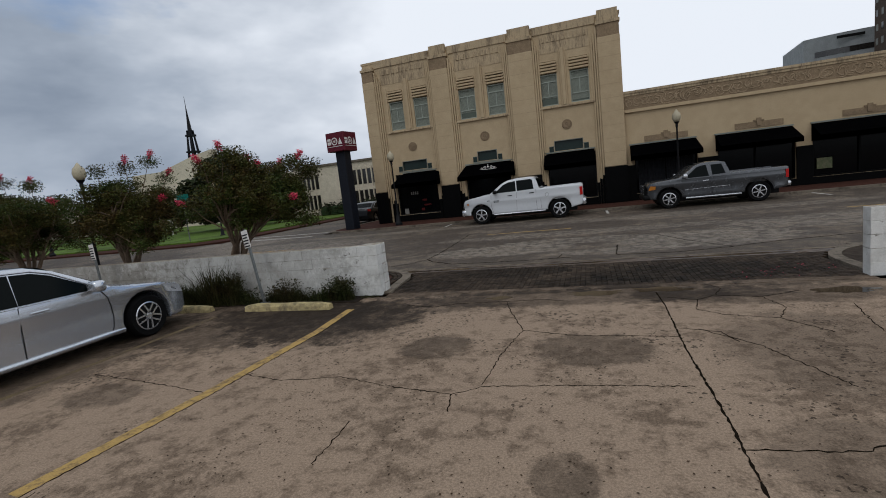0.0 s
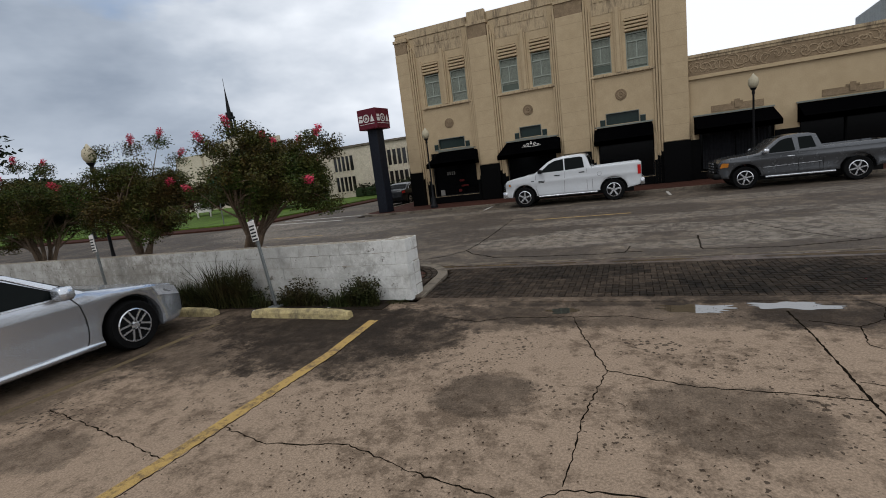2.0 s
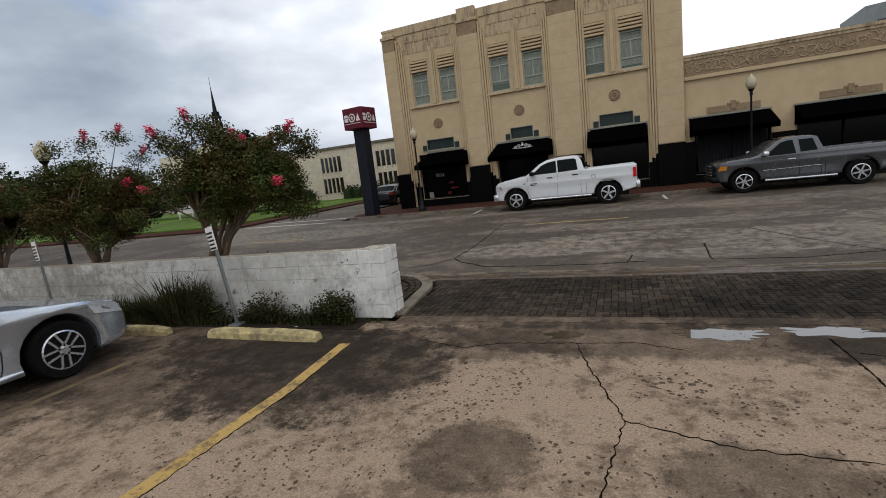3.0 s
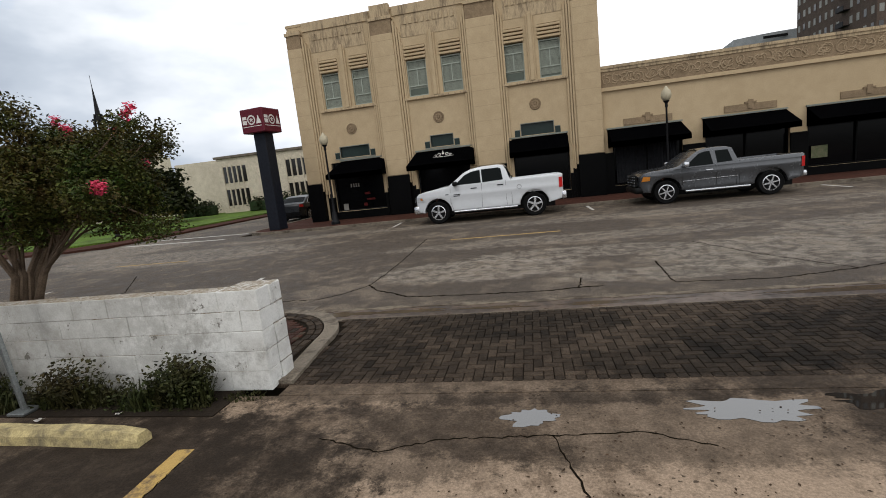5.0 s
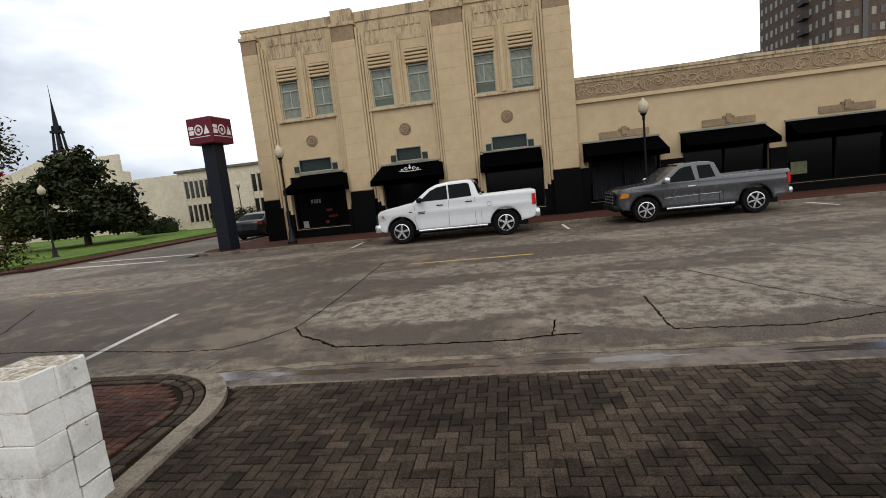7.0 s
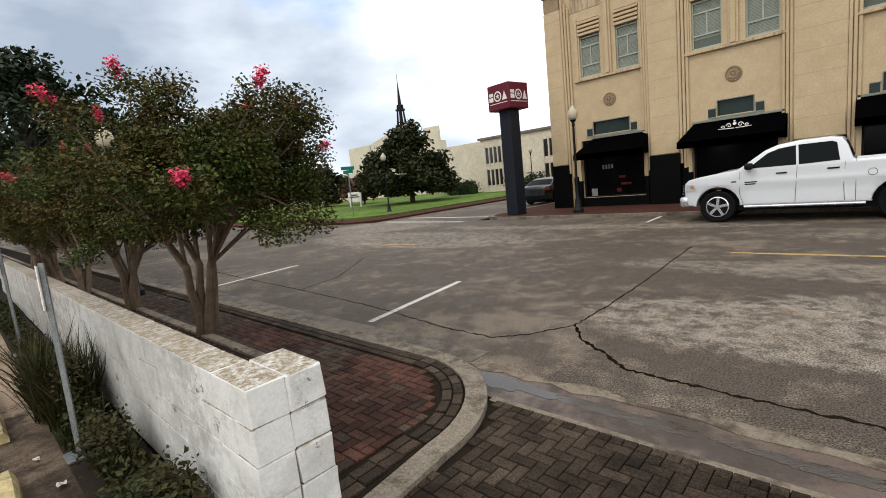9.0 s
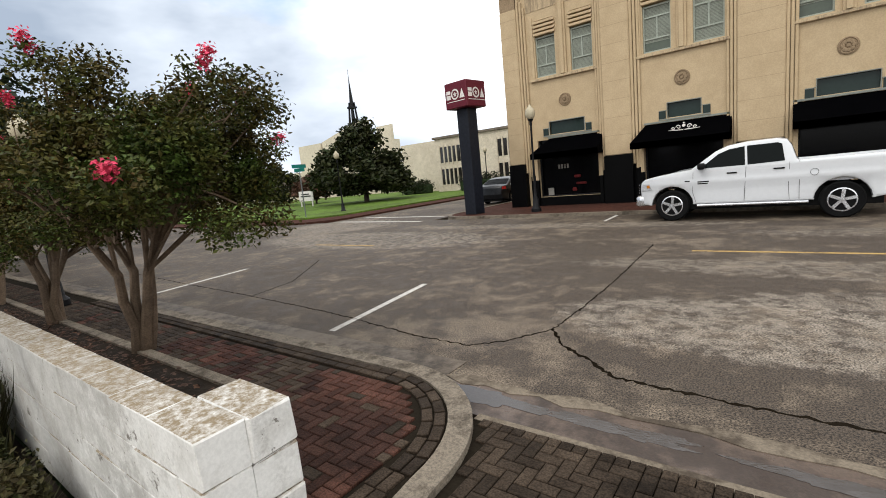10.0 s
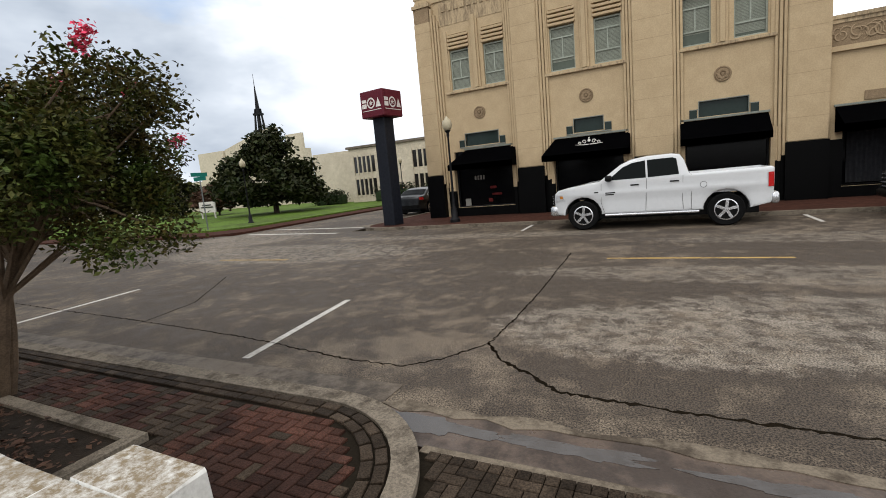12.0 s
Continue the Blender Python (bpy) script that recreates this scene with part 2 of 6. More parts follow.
WET_CONCRETE = mat("wet_concrete", (0.082, 0.056, 0.041), (0.014, 0.0098, 0.0085), rough=0.42, large=0.9, small=3, grain=60, bump=0.12, spec=0.3, rough_var=0.25, edge=(0.94, 1.08), ragged=0.65)
KERB_CONCRETE = mat("kerb_concrete", (0.172, 0.144, 0.111), (0.056, 0.045, 0.034), rough=0.8, large=1.2, small=7, grain=60, ragged=0.72, amount=0.85, edge=(0.95, 1.18), speckle=(0.7, 1.25), spec=0.1)
WHITE_PAINT = mat("white_block_paint", (0.63, 0.62, 0.585), (0.32, 0.30, 0.265), rough=0.85, large=0.9, small=4, grain=70, bump=0.12, amount=0.5, speckle=(0.93, 1.04), edge=(0.95, 1.2), ragged=0.65)
YELLOW_PAINT = mat("yellow_paint", (0.40, 0.262, 0.085), (0.13, 0.09, 0.055), rough=0.8, large=2.5, small=12, grain=90, amount=0.95, edge=(0.97, 1.18), ragged=0.75)
YELLOW_WORN = mat("yellow_paint_worn", (0.085, 0.062, 0.042), (0.17, 0.125, 0.06), rough=0.8, large=2.0, small=14, grain=90, amount=0.9)
STOP_PAINT = mat("wheel_stop_paint", (0.46, 0.37, 0.18), (0.15, 0.125, 0.08), rough=0.85, large=3.0, small=12, grain=70, amount=0.9, bump=0.5)
WHITE_LINE = mat("white_line_paint", (0.55, 0.53, 0.49), (0.28, 0.26, 0.23), rough=0.8, small=14, grain=90, amount=0.8)
CRACK = dull(mat("crack_dark", (0.013, 0.010, 0.007), rough=0.95, bump=0.3), 0.0)
PAVER = mat("grey_paver", (0.05, 0.036, 0.025), (0.017, 0.012, 0.0085), rough=0.7, small=7, grain=80, random_tone=0.5, bump=0.6, speckle=(0.6, 1.4))
dull(PAVER, 0.07)
stained(PAVER, (0.008, 0.006, 0.004), [(1.6, 8.5, 1.7, 0.7, 0.7), (-1.6, 9.2, 1.3, 0.45, 0.6), (0.0, 8.1, 1.1, 0.35, 0.6), (-3.0, 8.3, 0.7, 0.5, 0.5)])
PAVER_RED = mat("red_paver", (0.072, 0.031, 0.0215), (0.028, 0.0165, 0.0115), rough=0.7, small=7, grain=80, random_tone=0.45, bump=0.6, speckle=(0.65, 1.35))
dull(PAVER_RED, 0.07)
stained(PAVER_RED, (0.009, 0.006, 0.005), [(-4.7, 8.9, 0.6, 0.5, 0.6), (-6.2, 9.3, 0.8, 0.35, 0.55)])
JOINT = mat("paver_joint", (0.017, 0.0135, 0.0095), rough=0.95, spec=0.02)
BRICK_WALK = mat("brick_walk", (0.062, 0.026, 0.018), (0.034, 0.018, 0.0135), rough=0.9, small=5, grain=12, spec=0.05)
BLACK_IRON = mat("black_iron", (0.006, 0.006, 0.007), rough=0.55, bump=0.1)
LAMP_GLOBE = mat("lamp_globe", (0.44, 0.385, 0.27), rough=0.35, bump=0.0, amount=0.2)
SIGN_RED = mat("sign_red", (0.105, 0.012, 0.022), (0.085, 0.010, 0.018), rough=0.45, bump=0.05)
SIGN_WHITE = mat("sign_white", (0.7, 0.66, 0.62), rough=0.6, bump=0.0)
SIGN_NAVY = mat("sign_navy", (0.010, 0.012, 0.018), (0.006, 0.007, 0.011), rough=0.55, bump=0.1)
PALE_STUCCO = mat("pale_stucco", (0.62, 0.55, 0.43), (0.42, 0.36, 0.27), rough=0.9, large=0.3, small=2.5, grain=14, bump=0.1)
BROWN_BRICK = mat("brown_brick", (0.105, 0.075, 0.058), (0.07, 0.05, 0.04), rough=0.9, small=1.5, grain=6)
GREY_CLADDING = mat("grey_cladding", (0.33, 0.34, 0.34), rough=0.6)
LAWN = mat("lawn", (0.085, 0.145, 0.016), (0.050, 0.072, 0.014), rough=0.95, large=0.25, small=1.6, grain=14, bump=0.5, amount=0.8, speckle=(0.65, 1.3), edge=(0.9, 1.15))
SOIL = mat("soil", (0.02, 0.0135, 0.008), (0.010, 0.007, 0.005), rough=0.95, small=12, bump=0.6)
FAR_GREEN = mat("far_green", (0.03, 0.05, 0.02), rough=0.95, small=2)
STEEL = mat("galvanised_steel", (0.19, 0.2, 0.195), rough=0.5, metal=0.6)


def capped(m, tone):
    """Lichen and dirt lie on the upper faces."""
    nodes, links = m.node_tree.nodes, m.node_tree.links
    bsdf = nodes["Principled BSDF"]
    geo = nodes.new("ShaderNodeNewGeometry")
    axis = nodes.new("ShaderNodeSeparateXYZ")
    links.new(geo.outputs["True Normal"], axis.inputs[0])
    up = nodes.new("ShaderNodeMapRange")
    up.inputs["From Min"].default_value, up.inputs["From Max"].default_value = 0.7, 0.9
    links.new(axis.outputs["Z"], up.inputs["Value"])
    spots = nodes.new("ShaderNodeTexNoise")
    spots.inputs["Scale"].default_value, spots.inputs["Detail"].default_value, spots.inputs["Roughness"].default_value = 30.0, 8.0, 0.72
    links.new(geo.outputs["Position"], spots.inputs["Vector"])
    ragged = nodes.new("ShaderNodeMapRange")
    ragged.inputs["From Min"].default_value, ragged.inputs["From Max"].default_value = 0.30, 0.58
    links.new(spots.outputs["Fac"], ragged.inputs["Value"])
    both = nodes.new("ShaderNodeMath")
    both.operation = "MULTIPLY"
    links.new(up.outputs[0], both.inputs[0])
    links.new(ragged.outputs[0], both.inputs[1])
    mx = nodes.new("ShaderNodeMix")
    mx.data_type = "RGBA"
    mx.inputs["B"].default_value = (*tone, 1)
    links.new(bsdf.inputs["Base Color"].links[0].from_socket, mx.inputs["A"])
    links.new(both.outputs[0], mx.inputs["Factor"])
    links.new(mx.outputs["Result"], bsdf.inputs["Base Color"])
    return m


# the block paint turns greyer along two stretches of the west wall
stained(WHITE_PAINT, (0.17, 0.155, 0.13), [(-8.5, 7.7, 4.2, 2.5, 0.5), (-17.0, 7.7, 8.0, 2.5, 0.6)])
def chipped(m, tone):
    """Small flakes of paint are gone, in clusters."""
    nodes, links = m.node_tree.nodes, m.node_tree.links
    bsdf = nodes["Principled BSDF"]
    geo = nodes.new("ShaderNodeNewGeometry")
    flake = nodes.new("ShaderNodeTexNoise")
    flake.inputs["Scale"].default_value, flake.inputs["Detail"].default_value, flake.inputs["Roughness"].default_value = 6.5, 9.0, 0.72
    links.new(geo.outputs["Position"], flake.inputs["Vector"])
    cut = nodes.new("ShaderNodeMapRange")
    cut.inputs["From Min"].default_value, cut.inputs["From Max"].default_value = 0.615, 0.645
    cut.inputs["To Max"].default_value = 0.85
    links.new(flake.outputs["Fac"], cut.inputs["Value"])
    mx = nodes.new("ShaderNodeMix")
    mx.data_type = "RGBA"
    mx.inputs["B"].default_value = (*tone, 1)
    links.new(cut.outputs[0], mx.inputs["Factor"])
    links.new(bsdf.inputs["Base Color"].links[0].from_socket, mx.inputs["A"])
    links.new(mx.outputs["Result"], bsdf.inputs["Base Color"])
    return m


chipped(WHITE_PAINT, (0.11, 0.097, 0.078))
capped(WHITE_PAINT, (0.19, 0.145, 0.09))

# ---- mesh helpers ----
def thing(name, loc, label, category, group="", kind=""):
    ob = new(name)
    ob.location = loc
    ob.empty_display_size = 0.2
    return tagged(ob, label, category, group, kind)


def mesh_of(bm, name, material, smooth=None):
    bmesh.ops.recalc_face_normals(bm, faces=bm.faces)
    me = bpy.data.meshes.new(name)
    bm.to_mesh(me)
    bm.free()
    me.materials.append(material)
    if smooth is not None:
        me.shade_smooth()
        me.set_sharp_from_angle(angle=radians(smooth))
    return me


def part(name, bm, material, parent, label="", smooth=None):
    """One mesh under a thing or a part; its points are given in the world, or about the thing's own base at the origin."""
    ob = new(name, mesh_of(bm, name, material, smooth))
    if parent is not None:
        ob.parent = parent
        if parent.parent is None and parent.type == "EMPTY":
            ob.matrix_parent_inverse = Matrix.Translation(-parent.location)
    return tagged(ob, label)


def solid(name, bm, material, label, category, group="", kind="", smooth=None):
    return tagged(new(name, mesh_of(bm, name, material, smooth)), label, category, group, kind)


def box(bm, x0, x1, y0, y1, z0, z1, bevel=0.0, m=None):
    vs = [bm.verts.new((x, y, z)) for x in (x0, x1) for y in (y0, y1) for z in (z0, z1)]
    faces = [bm.faces.new([vs[i] for i in f]) for f in ((0, 1, 3, 2), (4, 6, 7, 5), (0, 4, 5, 1), (2, 3, 7, 6), (0, 2, 6, 4), (1, 5, 7, 3))]
    if bevel:
        edges = list({e for f in faces for e in f.edges})
        r = bmesh.ops.bevel(bm, geom=edges, offset=bevel, segments=1, affect="EDGES")
        vs = list({v for f in r["faces"] for v in f.verts} | {v for v in vs if v.is_valid})
    if m is not None:
        bmesh.ops.transform(bm, matrix=m, verts=vs)
    return bm


def boxed(*rows, bevel=0.0):
    bm = bmesh.new()
    for r in rows:
        box(bm, *r, bevel=bevel)
    return bm


def lathe(bm, rings, n=16, m=None):
    """A turned body about z from (radius, height) rings, closed at both ends."""
    loops = []
    for r, z in rings:
        loops.append([bm.verts.new((r * math.cos(2 * math.pi * i / n), r * math.sin(2 * math.pi * i / n), z)) for i in range(n)])
    for a, b in zip(loops, loops[1:]):
        for i in range(n):
            bm.faces.new((a[i], a[(i + 1) % n], b[(i + 1) % n], b[i]))
    bm.faces.new(loops[0][::-1])
    bm.faces.new(loops[-1])
    if m is not None:
        bmesh.ops.transform(bm, matrix=m, verts=[v for l in loops for v in l])
    return bm


def tube(bm, points, radii, n=8):
    """A limb through points, with a radius at each."""
    loops = []
    for i, p in enumerate(points):
        p = Vector(p)
        d = (Vector(points[min(i + 1, len(points) - 1)]) - Vector(points[max(i - 1, 0)])).normalized()
        side = d.orthogonal().normalized() if i == 0 else (side - d * side.dot(d)).normalized()
        up = d.cross(side)
        loops.append([bm.verts.new(p + (side * math.cos(2 * math.pi * k / n) + up * math.sin(2 * math.pi * k / n)) * radii[i]) for k in range(n)])
    for a, b in zip(loops, loops[1:]):
        for k in range(n):
            bm.faces.new((a[k], a[(k + 1) % n], b[(k + 1) % n], b[k]))
    bm.faces.new(loops[0][::-1])
    bm.faces.new(loops[-1])
    return bm


def prism(bm, outline, z0, z1):
    """An upright slab over a plan outline."""
    low = [bm.verts.new((x, y, z0)) for x, y in outline]
    top = [bm.verts.new((x, y, z1)) for x, y in outline]
    bm.faces.new(low[::-1])
    bm.faces.new(top)
    for i in range(len(outline)):
        j = (i + 1) % len(outline)
        bm.faces.new((low[i], low[j], top[j], top[i]))
    return bm


def pierced(x0, x1, z0, z1, y0, y1, holes):
    """A wall facing -y with openings (x0, x1, z0, z1) right through it."""
    bm = bmesh.new()
    xs = sorted({x0, x1, *[c for h in holes for c in h[:2]]})
    zs = sorted({z0, z1, *[c for h in holes for c in h[2:]]})
    grid = {(x, z): bm.verts.new((x, y0, z)) for x in xs for z in zs}
    faces = []
    for a, b in zip(xs, xs[1:]):
        for c, d in zip(zs, zs[1:]):
            if not any(h[0] - 1e-6 <= a and b <= h[1] + 1e-6 and h[2] - 1e-6 <= c and d <= h[3] + 1e-6 for h in holes):
                faces.append(bm.faces.new((grid[a, c], grid[b, c], grid[b, d], grid[a, d])))
    r = bmesh.ops.extrude_face_region(bm, geom=faces)
    bmesh.ops.translate(bm, vec=(0, y1 - y0, 0), verts=[v for v in r["geom"] if isinstance(v, bmesh.types.BMVert)])
    bmesh.ops.delete(bm, geom=[v for v in bm.verts if not v.link_faces], context="VERTS")
    return bm


# ---- ground, street, lot ----
ROAD_Z, NEAR_KERB, FAR_KERB = -0.03, 10.15, 22.6
def sheet(x0, x1, y0, y1, z):
    bm = bmesh.new()
    bm.faces.new([bm.verts.new(p) for p in ((x0, y0, z), (x1, y0, z), (x1, y1, z), (x0, y1, z))])
    return bm


ASPHALT = stained(mat("asphalt", (0.052, 0.0395, 0.029), (0.165, 0.131, 0.095), rough=0.72, large=0.32, small=2.2, grain=70, bump=1.0, amount=0.62, rough_var=0.14, speckle=(0.15, 2.1), edge=(0.98, 1.16), spec=0.24, ragged=0.7), (0.225, 0.193, 0.154),
    [(-2.4, 12.4, 1.9, 0.9, 0.6), (-0.6, 13.4, 2.0, 0.6, 0.5), (2.6, 12.4, 2.0, 1.2, 0.6), (0.6, 11.3, 1.5, 0.4, 0.5), (-0.5, 15.2, 4.5, 0.6, 0.4), (6.5, 14.2, 3.0, 1.3, 0.5), (-13.5, 17.5, 5.0, 1.6, 0.5), (-8.0, 20.2, 5.0, 0.5, 0.45), (3.5, 18.6, 6.0, 0.7, 0.4), (-19.0, 21.0, 3.0, 2.5, 0.5)], scale=4.0, rough=0.88, broken=(0.55, 0.46, 0.0))
solid("ground", sheet(-1500, 1500, -1500, 1500, -0.25), FAR_GREEN, "flat dull green ground reaching to the horizon", "ground", kind="structure")
bm = boxed((-300, 300, NEAR_KERB, FAR_KERB, -0.24, ROAD_Z), (-21.6, -14.4, FAR_KERB, 160, -0.24, ROAD_Z))
solid("road", bm, ASPHALT, "worn grey asphalt street with pale patches and cracks", "road", kind="structure")
bm = boxed((-40, 40, -30, 7.55, -0.24, 0.0))
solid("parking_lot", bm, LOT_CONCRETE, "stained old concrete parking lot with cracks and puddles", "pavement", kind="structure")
solid("lot_edge", boxed((-3.6, 3.7, 7.55, 7.76, -0.24, 0.005)), LOT_CONCRETE, "narrow concrete band between the lot and the brick apron", "pavement", kind="structure")
apron = solid("apron", boxed((-4.2, 4.3, 7.76, 9.62, -0.24, -0.012)), JOINT, "driveway apron of weathered dark brick pavers in herringbone", "pavement", kind="structure")
solid("gutter", boxed((-4.6, 4.6, 9.70, NEAR_KERB - 0.004, -0.24, -0.026)), WET_CONCRETE, "wet concrete gutter along the driveway apron", "gutter", kind="structure")

GUTTER_CONCRETE = mat("gutter_concrete", (0.165, 0.135, 0.1), (0.055, 0.042, 0.031), rough=0.8, large=1.3, small=5, grain=60, amount=0.9, edge=(0.94, 1.14), ragged=0.7, spec=0.12)
GUTTER_PAN = mat("gutter_pan", (0.115, 0.09, 0.066), (0.04, 0.031, 0.023), rough=0.6, large=0.8, small=4, grain=70, amount=0.9, edge=(0.95, 1.15), ragged=0.7, spec=0.2)
solid("gutter_lip", boxed((-3.95, 4.3, 9.622, 9.70, -0.24, -0.008)), GUTTER_CONCRETE, "pale concrete lip between the gutter and the brick apron", "gutter", kind="structure")
rnd = random.Random(15)
ragged = [(-4.6 + 0.23 * k, 10.13 + rnd.uniform(-0.05, 0.03)) for k in range(41)]
solid("gutter_seam", prism(bmesh.new(), ragged + [(x, 10.22 + rnd.uniform(-0.04, 0.05)) for x, y in ragged[::-1]], -0.24, ROAD_Z + 0.009), GUTTER_CONCRETE, "ragged pale concrete seam where the gutter meets the asphalt", "gutter", kind="structure")

# west walk with rounded corner, its kerb, and the planting bed behind the wall
WALK_Z = 0.03
CORNER = (-5.0, 8.83)


def corner_arc(r, n=14, start=90, end=0):
    return [(CORNER[0] + r * math.cos(radians(start + (end - start) * i / n)), CORNER[1] + r * math.sin(radians(start + (end - start) * i / n))) for i in range(n + 1)]


walk_west = solid("sidewalk_west", prism(bmesh.new(), [(-60, 9.05), (-60, 9.96), *corner_arc(1.13), (-3.76, 7.87), (-6.1, 7.87), (-6.1, 9.05)], -0.24, WALK_Z - 0.012), JOINT,
             "sidewalk of red and grey brick pavers behind a rounded kerb", "sidewalk", kind="structure")
arc_out, arc_in = corner_arc(1.31), corner_arc(1.13)
solid("kerb_west", prism(bmesh.new(), [(-60, 9.96), (-60, 10.14), *arc_out, (-3.57, 7.765), (-3.745, 7.765), *arc_in[::-1]], -0.24, WALK_Z + 0.012), KERB_CONCRETE,
      "rounded concrete kerb round the corner of the sidewalk", "kerb", kind="structure")
solid("gutter_west", boxed((-60, -4.6, 10.15, 10.5, -0.24, ROAD_Z + 0.006)), GUTTER_PAN, "concrete gutter beside the kerb", "gutter", kind="structure")
solid("bed_edging", boxed((-60, -6.1, 8.95, 9.07, -0.24, WALK_Z + 0.05), (-6.1, -5.98, 8.07, 9.07, -0.24, WALK_Z + 0.05)), KERB_CONCRETE, "low concrete edging round the planting bed", "edging", kind="structure")
solid("planting_bed", boxed((-60, -6.1, 7.9, 8.95, -0.24, 0.05)), SOIL, "bare dark soil bed behind the white wall", "soil", kind="structure")
solid("weed_strip", boxed((-40, -4.0, 7.2, 7.64, -0.24, 0.012)), SOIL, "strip of dark soil and weeds along the white wall", "soil", kind="structure")
# east walk
solid("sidewalk_east", prism(bmesh.new(), [(60, 7.9), (60, 9.96), (5.1, 9.96), *[(5.1 + 1.2 * math.cos(radians(90 + 9 * i)), 8.76 + 1.2 * math.sin(radians(90 + 9 * i))) for i in range(1, 11)], (3.9, 7.9)], -0.24, WALK_Z), PAVER,
      "grey brick sidewalk beside the driveway", "sidewalk", kind="structure")
solid("kerb_east", prism(bmesh.new(), [(60, 9.97), (60, 10.14), (5.1, 10.14), *[(5.1 + 1.38 * math.cos(radians(90 + 9 * i)), 8.76 + 1.38 * math.sin(radians(90 + 9 * i))) for i in range(1, 11)], (3.72, 7.9), (3.89, 7.9),
      *[(5.1 + 1.2 * math.cos(radians(180 - 9 * i)), 8.77 + 1.2 * math.sin(radians(180 - 9 * i))) for i in range(0, 11)]], -0.24, WALK_Z + 0.012), KERB_CONCRETE, "rounded concrete kerb beside the driveway", "kerb", kind="structure")
solid("gutter_east", boxed((4.6, 60, 10.15, 10.5, -0.24, ROAD_Z + 0.006)), KERB_CONCRETE, "concrete gutter beside the kerb", "gutter", kind="structure")
# far walk with the rounded corner at the side street
far_arc = [(-12.9 + 1.5 * math.cos(radians(180 + 9 * i)), 24.1 + 1.5 * math.sin(radians(180 + 9 * i))) for i in range(11)]
far_in = [(-12.9 + 1.32 * math.cos(radians(180 + 9 * i)), 24.1 + 1.32 * math.sin(radians(180 + 9 * i))) for i in range(11)]
solid("sidewalk_far", prism(bmesh.new(), [(60, 22.78), (60, 40), (-14.22, 40), *far_in], -0.24, 0.06), BRICK_WALK, "dark red brick sidewalk along the shops", "sidewalk", kind="structure")
solid("kerb_far", prism(bmesh.new(), [(60, FAR_KERB), (60, 22.775), *far_in[::-1], (-14.22, 40), (-14.4, 40), *far_arc], -0.24, 0.075), KERB_CONCRETE, "weathered concrete kerb along the shops", "kerb", kind="structure")
# lawn across the side street
lawn_arc = [(-24.1 + 2.5 * math.cos(radians(-90 + 9 * i)), 24.5 + 2.5 * math.sin(radians(-90 + 9 * i))) for i in range(11)]
solid("kerb_lawn", prism(bmesh.new(), [(-200, 22.0), *lawn_arc, (-21.6, 160), (-200, 160)], -0.24, 0.07), BRICK_WALK, "red brick walk and kerb round the lawn", "sidewalk", kind="structure")
solid("lawn", prism(bmesh.new(), [(-200, 23.9), (-25.0, 23.9), (-23.6, 25.3), (-23.4, 160), (-200, 160)], 0.0, 0.16), LAWN, "mown green lawn in front of the pale buildings", "lawn", kind="structure")


# ---- shop building with cream walls ----
FY = 26.15
PIERS = [(-12.3, -11.55), (-8.05, -7.0), (-3.6, -2.3), (0.95, 2.05)]
BAYS = [(-11.55, -8.05), (-7.0, -3.6), (-2.3, 0.95)]
WINDOWS = [(-10.85, -9.97), (-9.32, -8.44), (-6.57, -5.62), (-4.92, -3.97), (-2.08, -1.14), (-0.48, 0.46)]
TRANSOMS = [(-10.4, -8.9), (-5.78, -4.7), (-1.51, -0.06)]
SHOPS = [(-11.0, -8.3), (-6.6, -4.0), (-1.95, 0.55)]
WZ0, WZ1, WZT = 5.52, 7.16, 7.8

shop = thing("shop_building", (-5, 27, 0), "two-storey cream stucco shop building with black awnings", "building")
holes = [(a, b, WZ0, WZT) for a, b in WINDOWS] + [(a, b, 3.1, 3.62) for a, b in TRANSOMS] + [(a, b, 0.45, 2.9) for a, b in SHOPS]
part("wall", pierced(-12.3, 2.05, 0.0, 9.5, FY, FY + 0.35, holes), STUCCO, shop, "cream stucco front")
for side in ((-12.3, -11.95, FY + 0.352, 44, 0, 9.5), (1.7, 2.05, FY + 0.352, 44, 0, 9.5), (-11.95, 1.7, 43.6, 44, 0, 9.5)):
    part("wall", boxed(side), STUCCO, shop, "cream stucco side")
part("roof", boxed((-11.95, 1.7, FY + 0.352, 43.6, 8.7, 8.9)), KERB_CONCRETE, shop)
# upright black sheet in the tile colour stands for the dim rooms
part("room_dark_sheet", boxed((-11.95, 1.7, FY + 2.2, FY + 2.3, 0.0, 8.6)), BLACK_TILE, shop, "black sheet standing for the dimness of the rooms")
